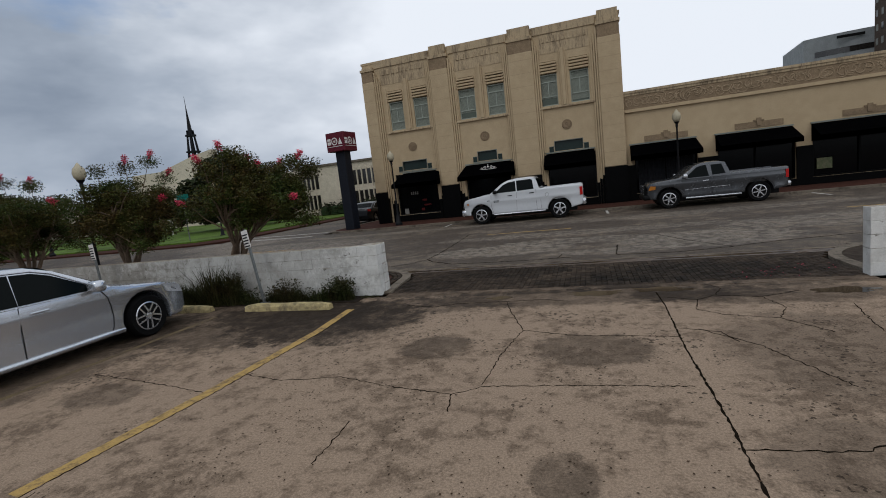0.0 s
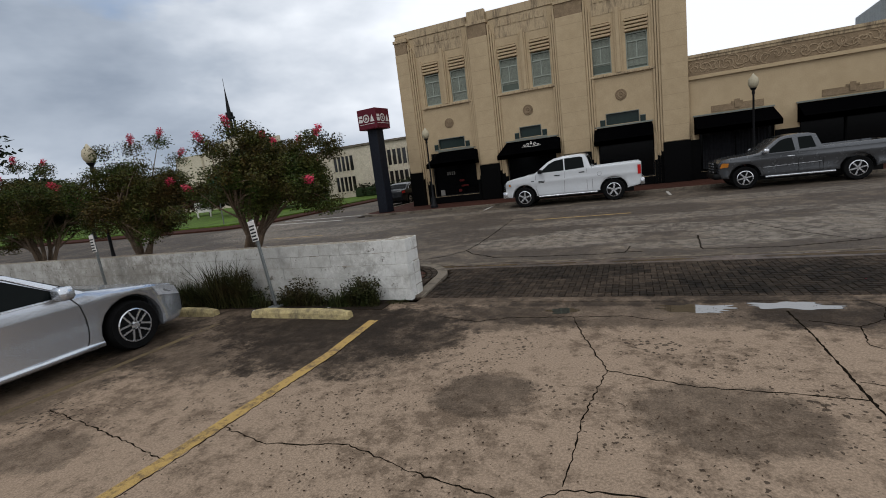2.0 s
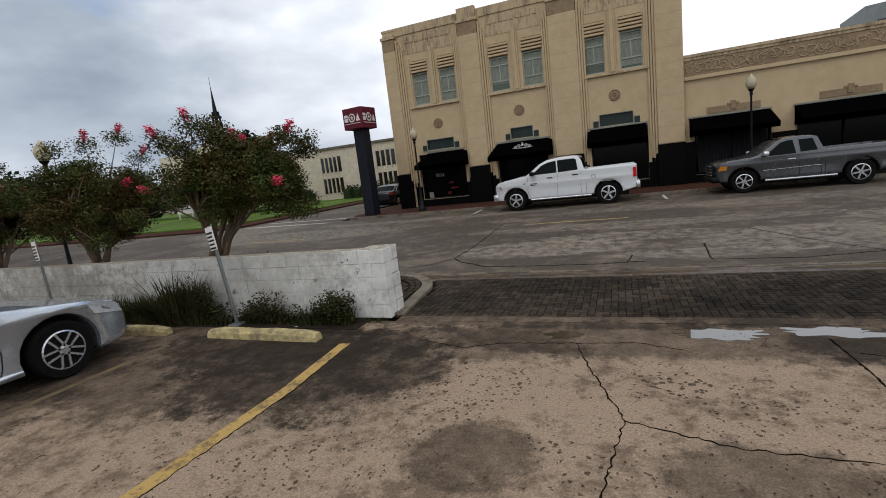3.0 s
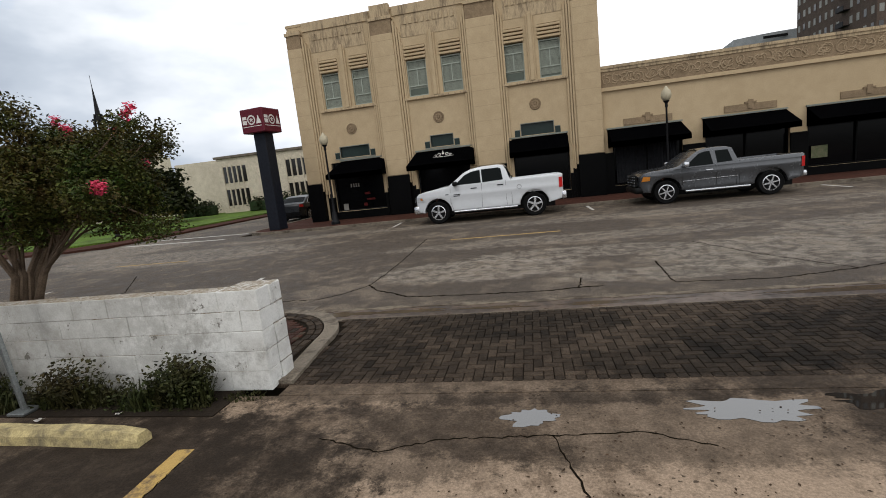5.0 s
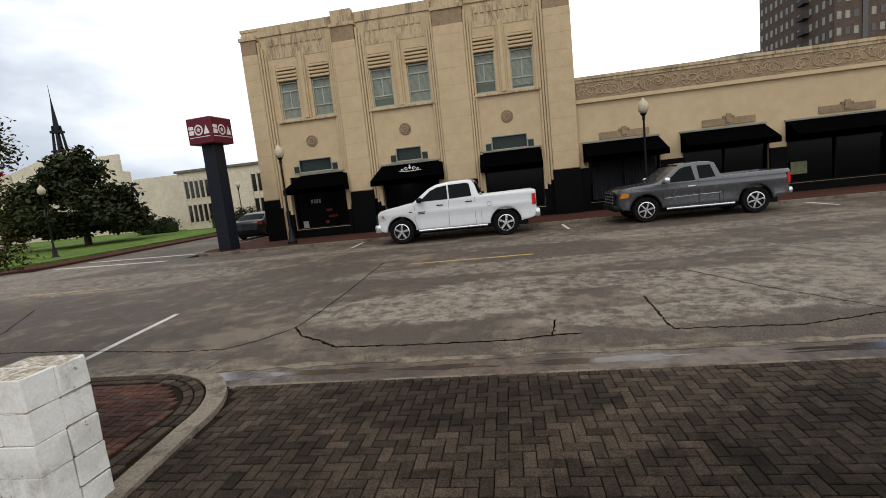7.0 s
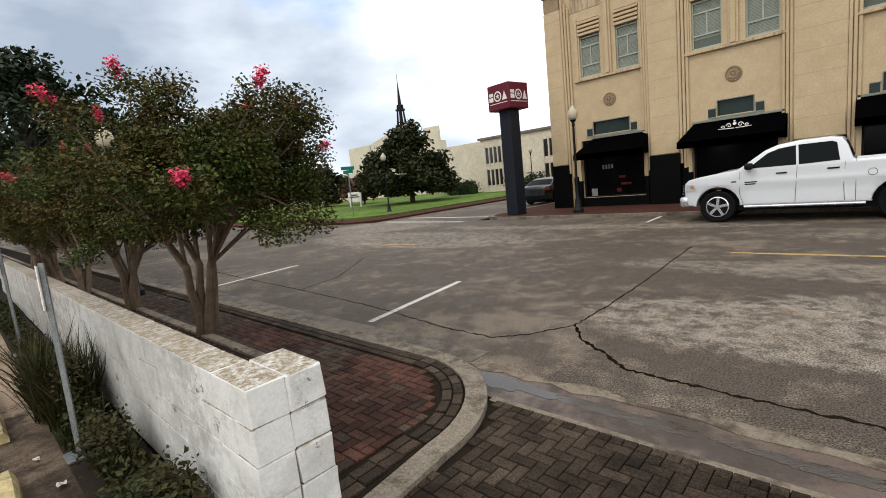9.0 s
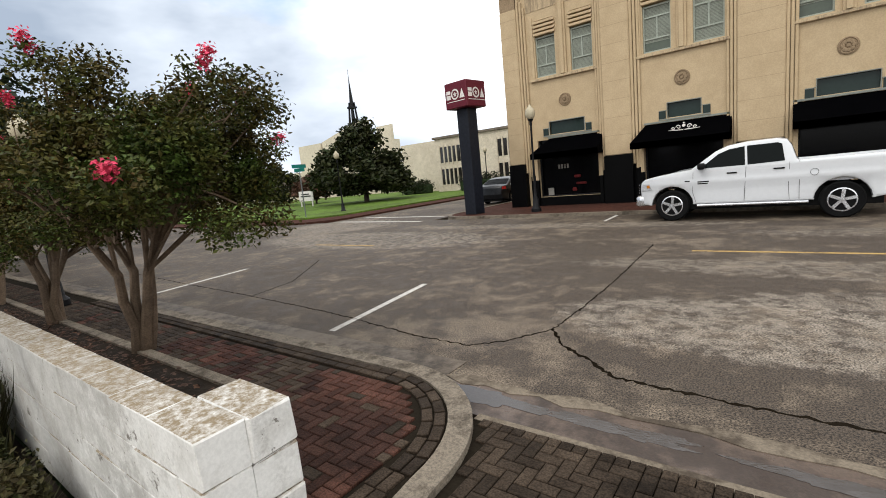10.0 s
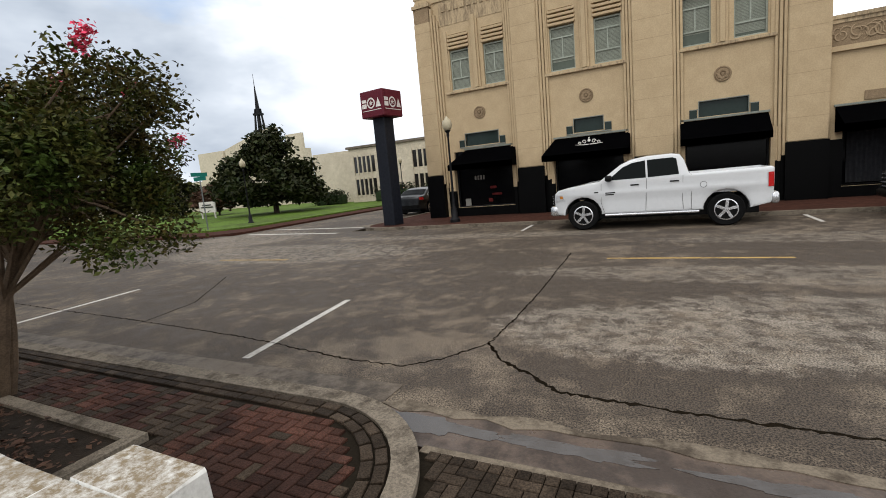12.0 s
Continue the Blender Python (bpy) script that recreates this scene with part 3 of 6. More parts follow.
for i, (a, b) in enumerate(PIERS):
    top = 9.3 if i == 0 else 9.75
    pier = part("pier", boxed((a, b, FY - 0.26, FY - 0.002, 1.95, 8.45), bevel=0.03), STUCCO, shop, "projecting cream pier")
    part("capital", boxed((a - 0.03, b + 0.03, FY - 0.29, FY + 0.1, 9.06, 9.2), (a + 0.06, b - 0.06, FY - 0.2, FY + 0.1, 9.2, top)), STUCCO_STAINED, pier)
    part("frieze_panel", boxed((a + 0.02, b - 0.02, FY - 0.24, FY - 0.003, 8.452, 9.058)), STONE_CARVED, pier, "carved stone panel")
    for s in (-1, 1):
        edge = a if s < 0 else b
        if (i == 0 and s < 0) or (i == 3 and s > 0):
            continue
        for k in range(3):
            o = edge + s * (0.05 + 0.11 * k)
            part("flute", boxed((o - 0.045, o + 0.045, FY - 0.2 + 0.055 * k, FY - 0.004, 1.55 - 0.18 * k, 8.95 - 0.25 * k), bevel=0.012), STUCCO, pier)
    for k in range(9):
        z = 2.6 + 0.68 * k + (0.1 if i % 2 else 0)
        part("course_joint", boxed((a + 0.005, b - 0.005, FY - 0.2625, FY - 0.259, z, z + 0.012)), PIER_JOINT, pier)
    part("plinth", boxed((a - 0.02, b + 0.02, FY - 0.3, FY - 0.001, 0.06, 1.945)), BLACK_TILE, pier, "black tile plinth")
part("parapet", boxed((-11.5, -8.1, FY - 0.06, FY - 0.001, 9.2, 9.58), (-6.95, -3.65, FY - 0.06, FY - 0.001, 9.2, 9.58), (-2.25, 0.9, FY - 0.06, FY - 0.001, 9.2, 9.58)), STUCCO_STAINED, shop, "weathered parapet coping")
part("coping", boxed((-12.35, 2.1, FY - 0.02, FY + 0.4, 9.502, 9.62)), STUCCO_STAINED, shop)
for a, b in BAYS:
    part("weathered_band", boxed((a + 0.36, b - 0.36, FY - 0.015, FY - 0.001, 8.2, 9.19)), STUCCO_STAINED, shop, "stained stucco band under the parapet")
    n = 9
    w = (b - a - 0.9) / n
    for k in range(n):
        part("dentil", boxed((a + 0.45 + w * k + 0.05, a + 0.45 + w * k + w - 0.05, FY - 0.05, FY - 0.016, 8.75, 9.05), bevel=0.01), STUCCO_STAINED, shop)
for i in range(0, 6, 2):
    l, r = WINDOWS[i][0], WINDOWS[i + 1][1]
    part("sill", boxed((l - 0.25, r + 0.25, FY - 0.12, FY - 0.001, 5.36, 5.46), bevel=0.015), STUCCO_STAINED, shop, "stucco sill band under a pair of windows")
    c = (WINDOWS[i][1] + WINDOWS[i + 1][0]) / 2
    part("mullion", boxed((c - 0.16, c + 0.16, FY - 0.09, FY - 0.001, 5.462, 8.2), (c - 0.08, c + 0.08, FY - 0.15, FY - 0.091, 5.47, 8.35), bevel=0.01), STUCCO, shop)
    for e in (l - 0.13, r + 0.13):
        part("jamb", boxed((e - 0.07, e + 0.07, FY - 0.05, FY - 0.001, 5.462, 7.95), bevel=0.01), STUCCO, shop)
for a, b in WINDOWS:
    win = part("window", boxed((a, b, FY + 0.16, FY + 0.17, WZ0, WZ1)), WINDOW_GLASS, shop, "steel window with a grey-green pane")
    part("frame", boxed((a, a + 0.05, FY + 0.1, FY + 0.158, WZ0, WZ1), (b - 0.05, b, FY + 0.1, FY + 0.158, WZ0, WZ1), (a + 0.05, b - 0.05, FY + 0.1, FY + 0.158, WZ0, WZ0 + 0.06),
         (a + 0.05, b - 0.05, FY + 0.1, FY + 0.158, WZ1 - 0.06, WZ1), (a + 0.05, b - 0.05, FY + 0.11, FY + 0.158, WZ0 + 0.46, WZ0 + 0.51), (a + 0.05, b - 0.05, FY + 0.11, FY + 0.158, WZ1 - 0.42, WZ1 - 0.37),
         ((a + b) / 2 - 0.025, (a + b) / 2 + 0.025, FY + 0.112, FY + 0.158, WZ0 + 0.51, WZ1 - 0.42)), WINDOW_FRAME, win)
    drop = WZ0 + 0.06 + (0.0, 0.02, 0.3, 0.0, 0.34, 0.1)[WINDOWS.index((a, b))]
    n = int((WZ1 - 0.06 - drop) / 0.045)
    bm = bmesh.new()
    for k in range(n):
        z = drop + 0.045 * k
        box(bm, a + 0.055, b - 0.055, FY + 0.145, FY + 0.156, z, z + 0.036)
    tagged(part("blind", bm, BLIND, win, "pale slatted window blind"), kind="stuff")
    for k in range(4):
        z = WZ1 + 0.04 + k * 0.155
        part("louver", boxed((a - 0.04, b + 0.04, FY - 0.06, FY + 0.2, z, z + 0.1), bevel=0.012), STUCCO, win)
    part("lintel_back", boxed((a, b, FY + 0.2, FY + 0.34, WZ1 + 0.002, WZT)), STUCCO_STAINED, win)
for c in (-9.66, -5.28, -0.8):
    bm = bmesh.new()
    lathe(bm, [(0.26, 0), (0.26, 0.03), (0.22, 0.05), (0.20, 0.03), (0.0001, 0.03)], 24)
    for k in range(8):
        a = math.pi * k / 4
        lathe(bm, [(0.06, 0.03), (0.055, 0.055), (0.02, 0.06)], 8, pose(0.13 * math.cos(a), 0.13 * math.sin(a), 0))
    lathe(bm, [(0.06, 0.03), (0.05, 0.07), (0.01, 0.075)], 10)
    bmesh.ops.transform(bm, matrix=pose(c, FY - 0.001, 4.45, 90), verts=bm.verts)
    part("medallion", bm, STONE_CARVED, shop, "round carved stone medallion")
for (a, b), (p, q) in zip(TRANSOMS, BAYS):
    tr = part("transom", boxed((a, b, FY + 0.1, FY + 0.11, 3.1, 3.62)), TRANSOM_GLASS, shop, "transom pane over the awning")
    part("frame", boxed((a - 0.025, b + 0.025, FY - 0.03, FY + 0.09, 3.62, 3.65), (a - 0.025, a, FY - 0.03, FY + 0.09, 3.1, 3.62), (b, b + 0.025, FY - 0.03, FY + 0.09, 3.1, 3.62), (a - 0.3, b + 0.3, FY - 0.05, FY - 0.001, 3.03, 3.07), (a - 0.3, a - 0.026, FY - 0.03, FY - 0.021, 3.36, 3.385), (b + 0.026, b + 0.3, FY - 0.03, FY - 0.021, 3.36, 3.385)), FRAME_PAINT, tr)
    part("side_light", boxed((a - 0.3, a - 0.06, FY - 0.02, FY - 0.001, 3.08, 3.36)), TRANSOM_GLASS, tr)
    part("side_light", boxed((b + 0.06, b + 0.3, FY - 0.02, FY - 0.001, 3.08, 3.36)), TRANSOM_GLASS, tr)
for (a, b), (p, q) in zip(SHOPS, BAYS):
    sf = part("shopfront", boxed((a, b, FY + 0.2, FY + 0.212, 0.45, 2.9)), SHOP_GLASS, shop, "dark shop window pane")
    part("frame", boxed((a, a + 0.06, FY + 0.12, FY + 0.198, 0.45, 2.9), (b - 0.06, b, FY + 0.12, FY + 0.198, 0.45, 2.9), (a + 0.06, b - 0.06, FY + 0.12, FY + 0.198, 0.45, 0.5)), BLACK_IRON, sf)
    part("bulkhead", boxed((a - 0.02, b + 0.02, FY - 0.1, FY - 0.001, 0.06, 0.44)), BLACK_TILE, shop, "black tile under the shop window")
    for s, e, lim in ((-1, a, p), (1, b, q)):
        for k in range(3):
            o = e + s * (0.06 + 0.13 * k)
            part("step_pilaster", boxed((o - 0.06, o + 0.06, FY - 0.16 + 0.04 * k, FY - 0.003, 0.06, 1.2 + 0.2 * k)), BLACK_TILE, shop)
            part("step_pilaster", boxed((o - 0.06, o + 0.06, FY - 0.16 + 0.04 * k, FY - 0.003, 1.202 + 0.2 * k, 2.5)), STUCCO, shop)


def awning(x0, x1, top, low, out, wide0=0.0, wide1=0.0, y=FY, group="shop awnings", label="black canvas shop awning sloping out over the walk"):
    ob = thing("awning", ((x0 + x1) / 2, y, low), label, "awning", group)
    bm = bmesh.new()
    a = [bm.verts.new(p) for p in ((x0, y - 0.02, top), (x1, y - 0.02, top), (x1 + wide1, y - out, low + 0.22), (x0 - wide0, y - out, low + 0.22), (x1 + wide1, y - out, low), (x0 - wide0, y - out, low),
                                    (x1 + wide1 * 0.3, y - 0.02, low), (x0 - wide0 * 0.3, y - 0.02, low))]
    for f in ((0, 1, 2, 3), (3, 2, 4, 5), (1, 6, 4, 2), (0, 3, 5, 7)):
        bm.faces.new([a[i] for i in f])
    bmesh.ops.solidify(bm, geom=bm.faces, thickness=0.02)
    part("canopy", bm, AWNING_CLOTH, ob)
    part("head_rail", boxed((x0 - 0.04, x1 + 0.04, y - 0.09, y - 0.021, top + 0.012, top + 0.075)), FRAME_PAINT, ob, "pale metal rail")
    return ob


awning(-10.45, -8.15, 2.93, 2.1, 0.95, 0.5, 0.05)
door_awning = awning(-6.55, -3.75, 2.93, 2.08, 0.95, 0.35, 0.0, label="black canvas awning with a white scroll ornament")
awning(-2.1, 0.5, 3.0, 2.15, 0.9)
bm = bmesh.new()
for s in (-1, 1):
    for reach, size, lift in ((0.17, 0.085, 0.02), (0.34, 0.06, -0.02)):
        pts = [(-5.15 + s * (reach + size * (1 - k / 14) * math.cos(0.62 * k)), 25.53, 2.66 + lift + size * (1 - k / 14) * math.sin(0.62 * k)) for k in range(12)]
        tube(bm, pts, [0.016] * 12, 5)
    tube(bm, [(-5.15 + s * 0.02, 25.53, 2.58), (-5.15 + s * 0.25, 25.53, 2.585), (-5.15 + s * 0.5, 25.53, 2.6)], [0.018, 0.016, 0.008], 5)
lathe(bm, [(0.055, 0), (0.055, 0.02), (0.03, 0.03)], 12, pose(-5.15, 25.53, 2.72, 60))
lathe(bm, [(0.03, 0), (0.03, 0.02), (0.015, 0.03)], 10, pose(-5.15, 25.53, 2.81, 60))
part("ornament", bm, SIGN_WHITE, door_awning, "white scroll ornament")

# things shown in the first shop window
PAPER = mat("paper_card", (0.22, 0.21, 0.19), rough=0.8, bump=0.0)
RED_CLOTH = mat("red_goods", (0.10, 0.012, 0.012), rough=0.8)
card = thing("window_card", (-10.55, FY + 0.15, 0.5), "small white card standing in the shop window", "card")
part("card_face", boxed((-10.68, -10.42, FY + 0.1, FY + 0.11, 0.5, 0.82)), PAPER, card)
for x, z, w, h in ((-9.35, 1.25, 0.3, 0.12), (-9.2, 0.95, 0.45, 0.1), (-9.5, 0.7, 0.2, 0.16)):
    goods = thing("red_goods", (x, FY + 0.15, z), "dark red goods on display in the shop window", "goods", "window goods")
    bm = bmesh.new()
    box(bm, x - w / 2, x + w / 2, FY + 0.13, FY + 0.2, z - h / 2, z + h / 2, bevel=0.03)
    part("bundle", bm, RED_CLOTH, goods)
lettering = thing("window_lettering", (-10.0, FY + 0.19, 1.7), "pale painted bars on the shop window", "lettering")
for k in range(4):
    part("bar", boxed((-10.2 + 0.13 * k, -10.12 + 0.13 * k, FY + 0.19, FY + 0.197, 1.62, 1.8)), PAPER, lettering)

# ---- low shop range ----
low_range = thing("shop_range", (10, 27, 0), "single-storey cream shop range with a carved frieze", "building")
LOW_SHOPS = [(2.45, 5.35), (6.25, 9.5), (10.15, 13.85), (14.5, 18.7)]
part("wall", pierced(2.052, 19.3, 0.0, 5.5, FY + 0.05, FY + 0.4, [(a, b, 0.4, 2.6) for a, b in LOW_SHOPS]), STUCCO, low_range, "cream stucco front")
part("roof", boxed((2.06, 19.3, FY + 0.402, 42, 5.0, 5.2)), KERB_CONCRETE, low_range)
# black sheet added for the dark inside the shops, not a tiled wall
part("dark_back_sheet", boxed((2.06, 19.3, FY + 2.2, FY + 2.3, 0.0, 4.9)), BLACK_TILE, low_range)
# the darker ground behind the vines has recess shade in its colour
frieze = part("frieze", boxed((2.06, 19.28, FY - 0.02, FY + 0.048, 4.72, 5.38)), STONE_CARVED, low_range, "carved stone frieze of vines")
part("coping", boxed((2.06, 19.3, FY - 0.09, FY + 0.45, 5.501, 5.62), (2.06, 19.3, FY - 0.05, FY + 0.048, 5.382, 5.5)), STUCCO_STAINED, low_range, "stained coping")
part("moulding", boxed((2.06, 19.3, FY - 0.07, FY + 0.048, 4.56, 4.64), (2.06, 19.3, FY - 0.04, FY + 0.048, 4.642, 4.718)), STUCCO, low_range)
bm = bmesh.new()
rnd = random.Random(4)
for k in range(48):
    x = 2.3 + k * 0.355
    for j in range(4):
        a0, r = rnd.uniform(0, 6.28), rnd.uniform(0.09, 0.24)
        cx, cz = x + rnd.uniform(-0.15, 0.15), 5.05 + rnd.uniform(-0.1, 0.1)
        pts = []
        for i in range(7):
            a = a0 + i * 0.55
            pts.append((cx + r * math.cos(a), FY - 0.025, min(max(cz + r * math.sin(a), 4.76), 5.34)))
        tube(bm, pts, [0.012 + 0.018 * math.sin(math.pi * i / 6) for i in range(7)], 5)
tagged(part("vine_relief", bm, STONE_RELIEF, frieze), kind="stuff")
for a, b in ((2.95, 4.95), (7.0, 9.0), (11.3, 13.3), (15.6, 17.6)):
    c = (a + b) / 2
    part("plaque", boxed((a, b, FY + 0.01, FY + 0.048, 3.02, 3.3), (c - 0.22, c + 0.22, FY - 0.01, FY + 0.048, 3.302, 3.38), (c - 0.1, c + 0.1, FY - 0.03, FY + 0.009, 3.1, 3.46), bevel=0.004), STONE_CARVED, low_range, "carved stone plaque over an awning")
for a, b in LOW_SHOPS:
    sf = part("shopfront", boxed((a, b, FY + 0.25, FY + 0.262, 0.4, 2.6)), SHOP_GLASS, low_range, "dark shop window pane")
    part("frame", boxed((a, a + 0.06, FY + 0.17, FY + 0.248, 0.4, 2.6), (b - 0.06, b, FY + 0.17, FY + 0.248, 0.4, 2.6), ((a + b) / 2 - 0.03, (a + b) / 2 + 0.03, FY + 0.17, FY + 0.248, 0.46, 2.6), (a + 0.06, b - 0.06, FY + 0.17, FY + 0.248, 0.4, 0.46)), BLACK_TILE, sf)
for a, b in ((2.06, 2.45), (5.35, 6.25), (9.5, 10.15), (13.85, 14.5), (18.7, 19.28)):
    part("plinth", boxed((a, b, FY - 0.05, FY + 0.048, 0.06, 1.9)), BLACK_TILE, low_range, "black tile plinth")
for a, b in LOW_SHOPS:
    part("bulkhead", boxed((a, b, FY - 0.05, FY + 0.048, 0.06, 0.399)), BLACK_TILE, low_range)
bm = bmesh.new()
folds = [(2.6 + 0.06 * k, FY + 0.2 + 0.03 * (k % 2)) for k in range(44)]
low_v = [bm.verts.new((x, y, 0.5)) for x, y in folds]
top_v = [bm.verts.new((x, y, 2.1)) for x, y in folds]
for k in range(43):
    bm.faces.new((low_v[k], low_v[k + 1], top_v[k + 1], top_v[k]))
bmesh.ops.solidify(bm, geom=bm.faces, thickness=0.006)
part("curtain", bm, mat("grey_curtain", (0.03, 0.031, 0.035), rough=0.9), low_range, "grey curtain in a shop window")
part("poster", boxed((10.35, 10.95, FY + 0.14, FY + 0.166, 0.75, 1.25)), mat("poster_tan", (0.16, 0.15, 0.09), (0.05, 0.09, 0.03), rough=0.7, large=3, small=8), low_range, "small faded poster in the shop window")
awning(2.25, 5.3, 2.9, 2.12, 0.95, 0.0, 0.12, FY + 0.05)
awning(6.15, 9.35, 2.88, 2.1, 0.95, 0.0, 0.12, FY + 0.05)
awning(10.1, 13.8, 2.86, 2.08, 0.95, 0.0, 0.12, FY + 0.05)
awning(14.45, 18.8, 2.84, 2.05, 0.95, 0.0, 0.12, FY + 0.05)

# ---- corner shop farther along ----
corner_shop = thing("corner_shop", (23, 27, 0), "cream stucco corner shop with chimney-like piers", "building")
part("wall", pierced(19.302, 31, 0, 6.4, FY - 0.2, FY + 0.3, [(21.3, 23.4, 2.75, 5.1), (20.5, 25, 0.4, 2.4)]), STUCCO, corner_shop, "cream stucco front")
part("wall", boxed((19.302, 19.6, FY + 0.302, 40, 0, 6.4)), STUCCO, corner_shop)
part("roof", boxed((19.6, 31, FY + 0.302, 40, 5.6, 5.8)), KERB_CONCRETE, corner_shop)
# added black sheet, its colour the dark inside this shop
part("dark_back_sheet", boxed((19.6, 31, FY + 2, FY + 2.1, 0, 5.5)), BLACK_TILE, corner_shop)
for a, b in ((19.32, 20.15), (24.4, 25.3)):
    part("pier", boxed((a, b, FY - 0.45, FY - 0.202, 1.9, 6.9), (a - 0.06, b + 0.06, FY - 0.5, FY + 0.4, 6.9, 7.35), (a + 0.06, b - 0.06, FY - 0.44, FY + 0.3, 7.35, 7.5), bevel=0.02), STUCCO_STAINED, corner_shop, "stained pier rising past the roof")
part("pier", boxed((19.7, 20.3, 31, 31.8, 6.4, 7.3)), STUCCO_STAINED, corner_shop)
part("plinth", boxed((19.32, 20.5, FY - 0.5, FY - 0.46, 0.06, 1.9)), BLACK_TILE, corner_shop)
part("plinth", boxed((25, 31, FY - 0.25, FY - 0.201, 0.06, 1.9)), BLACK_TILE, corner_shop)
w = part("window", boxed((21.3, 23.4, FY - 0.05, FY - 0.04, 3.45, 5.1)), WINDOW_GLASS, corner_shop, "large pane in a chamfered frame")
part("frame", boxed((21.2, 23.5, FY - 0.24, FY - 0.052, 3.36, 3.45), (21.3, 21.36, FY - 0.1, FY - 0.052, 3.45, 5.1), (23.34, 23.4, FY - 0.1, FY - 0.052, 3.45, 5.1)), FRAME_PAINT, w)
w = part("window", boxed((21.1, 23.6, FY - 0.21, FY - 0.205, 2.75, 3.3)), WINDOW_GLASS, corner_shop)
part("frame", boxed((21.0, 23.7, FY - 0.27, FY - 0.211, 2.65, 2.75), (21.0, 23.7, FY - 0.27, FY - 0.211, 3.28, 3.36), (21.0, 21.1, FY - 0.27, FY - 0.211, 2.75, 3.28), (23.6, 23.7, FY - 0.27, FY - 0.211, 2.75, 3.28)), SIGN_WHITE, w)
part("shopfront", boxed((20.5, 25, FY, FY + 0.01, 0.4, 2.4)), SHOP_GLASS, corner_shop)
awning(20.6, 25.2, 2.62, 1.9, 0.95, 0.0, 0.12, FY - 0.2)


# ---- white block walls ----
BLOCK_L, BLOCK_H, BLOCK_W = 0.4, 0.19, 0.19


def block_wall(name, x_end, step, x_far, y0, label, pier):
    wall = thing(name, (x_end, y0, 0), label, "wall", kind="structure")
    rnd = random.Random(7)
    shapes = {}
    for row in range(5):
        x = 0.0
        k = 0
        while x < abs(x_far - x_end):
            length = BLOCK_L / 2 if (row % 2 and k == 0) else BLOCK_L
            key = (length, rnd.randrange(4))
            if key not in shapes:
                bm = bmesh.new()
                box(bm, 0.0012, length - 0.0012, 0, BLOCK_W, 0.001, BLOCK_H - 0.0005, bevel=0.0045)
                for v in bm.verts:
                    v.co += Vector((rnd.uniform(-0.002, 0.002), rnd.uniform(-0.004, 0.004), rnd.uniform(-0.0015, 0.0015)))
                shapes[key] = mesh_of(bm, "block", WHITE_PAINT)
            ob = new("block", shapes[key])
            ob.location = (x if step > 0 else -x - length, rnd.uniform(-0.003, 0.003), row * BLOCK_H)
            ob.parent = wall
            x += length
            k += 1
    if pier:
        for row in range(5):
            bm = bmesh.new()
            box(bm, 0.002, 0.4, 0, 0.2, 0.002, BLOCK_H - 0.001, bevel=0.008)
            for v in bm.verts:
                v.co += Vector((rnd.uniform(-0.006, 0.006), rnd.uniform(-0.006, 0.006), rnd.uniform(-0.002, 0.002)))
            ob = new("block", mesh_of(bm, "block", WHITE_PAINT))
            ob.location = (-0.4 + rnd.uniform(-0.008, 0.012) if step < 0 else 0, BLOCK_W + 0.003, row * BLOCK_H)
            ob.parent = wall
    return wall


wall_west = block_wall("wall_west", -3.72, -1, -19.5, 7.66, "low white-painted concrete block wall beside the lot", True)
wall_east = block_wall("wall_east", 3.66, 1, 14.0, 7.7, "low white-painted concrete block wall beside the driveway", False)

# ---- vehicles ----
PAINT_WHITE = mat("car_white", (0.56, 0.57, 0.58), (0.53, 0.54, 0.55), rough=0.28, bump=0.0, clear=0.8, rough_var=0.04, speckle=(1, 1), amount=0.3)
PAINT_GREY = mat("car_grey", (0.085, 0.088, 0.094), (0.07, 0.073, 0.077), rough=0.25, metal=0.6, bump=0.0, clear=0.6, rough_var=0.04, speckle=(1, 1), amount=0.3)
PAINT_SILVER = mat("car_silver", (0.52, 0.545, 0.585), (0.49, 0.515, 0.555), rough=0.25, metal=0.75, bump=0.0, clear=0.8, rough_var=0.02, speckle=(1, 1), amount=0.3)
PAINT_CHAMPAGNE = mat("car_champagne", (0.44, 0.42, 0.37), (0.40, 0.38, 0.34), rough=0.3, metal=0.4, bump=0.0, clear=0.6, rough_var=0.04, speckle=(1, 1), amount=0.3)
PAINT_BLACK = mat("car_black", (0.008, 0.009, 0.011), (0.007, 0.008, 0.009), rough=0.3, bump=0.0, clear=0.25, rough_var=0.04, speckle=(1, 1), amount=0.3)
CAR_GLASS = dull(glass("car_glass", (0.003, 0.005, 0.0048), 0.05), 0.07)
TYRE = dull(mat("tyre_rubber", (0.006, 0.006, 0.006), rough=0.9, bump=0.1), 0.1)
CHROME = mat("alloy", (0.62, 0.63, 0.65), (0.5, 0.5, 0.52), rough=0.22, metal=0.75, bump=0.0)
BLACK_TRIM = dull(mat("black_trim", (0.004, 0.004, 0.004), rough=0.6, bump=0.0), 0.15)
TAIL_RED = mat("tail_red", (0.45, 0.012, 0.012), (0.35, 0.01, 0.01), rough=0.2, bump=0.0, clear=0.5)
LAMP_CLEAR = mat("headlamp", (0.55, 0.56, 0.58), (0.35, 0.36, 0.38), rough=0.15, bump=0.0, clear=0.8)
LAMP_AMBER = mat("amber_lamp", (0.6, 0.22, 0.03), rough=0.2, bump=0.0, clear=0.5)


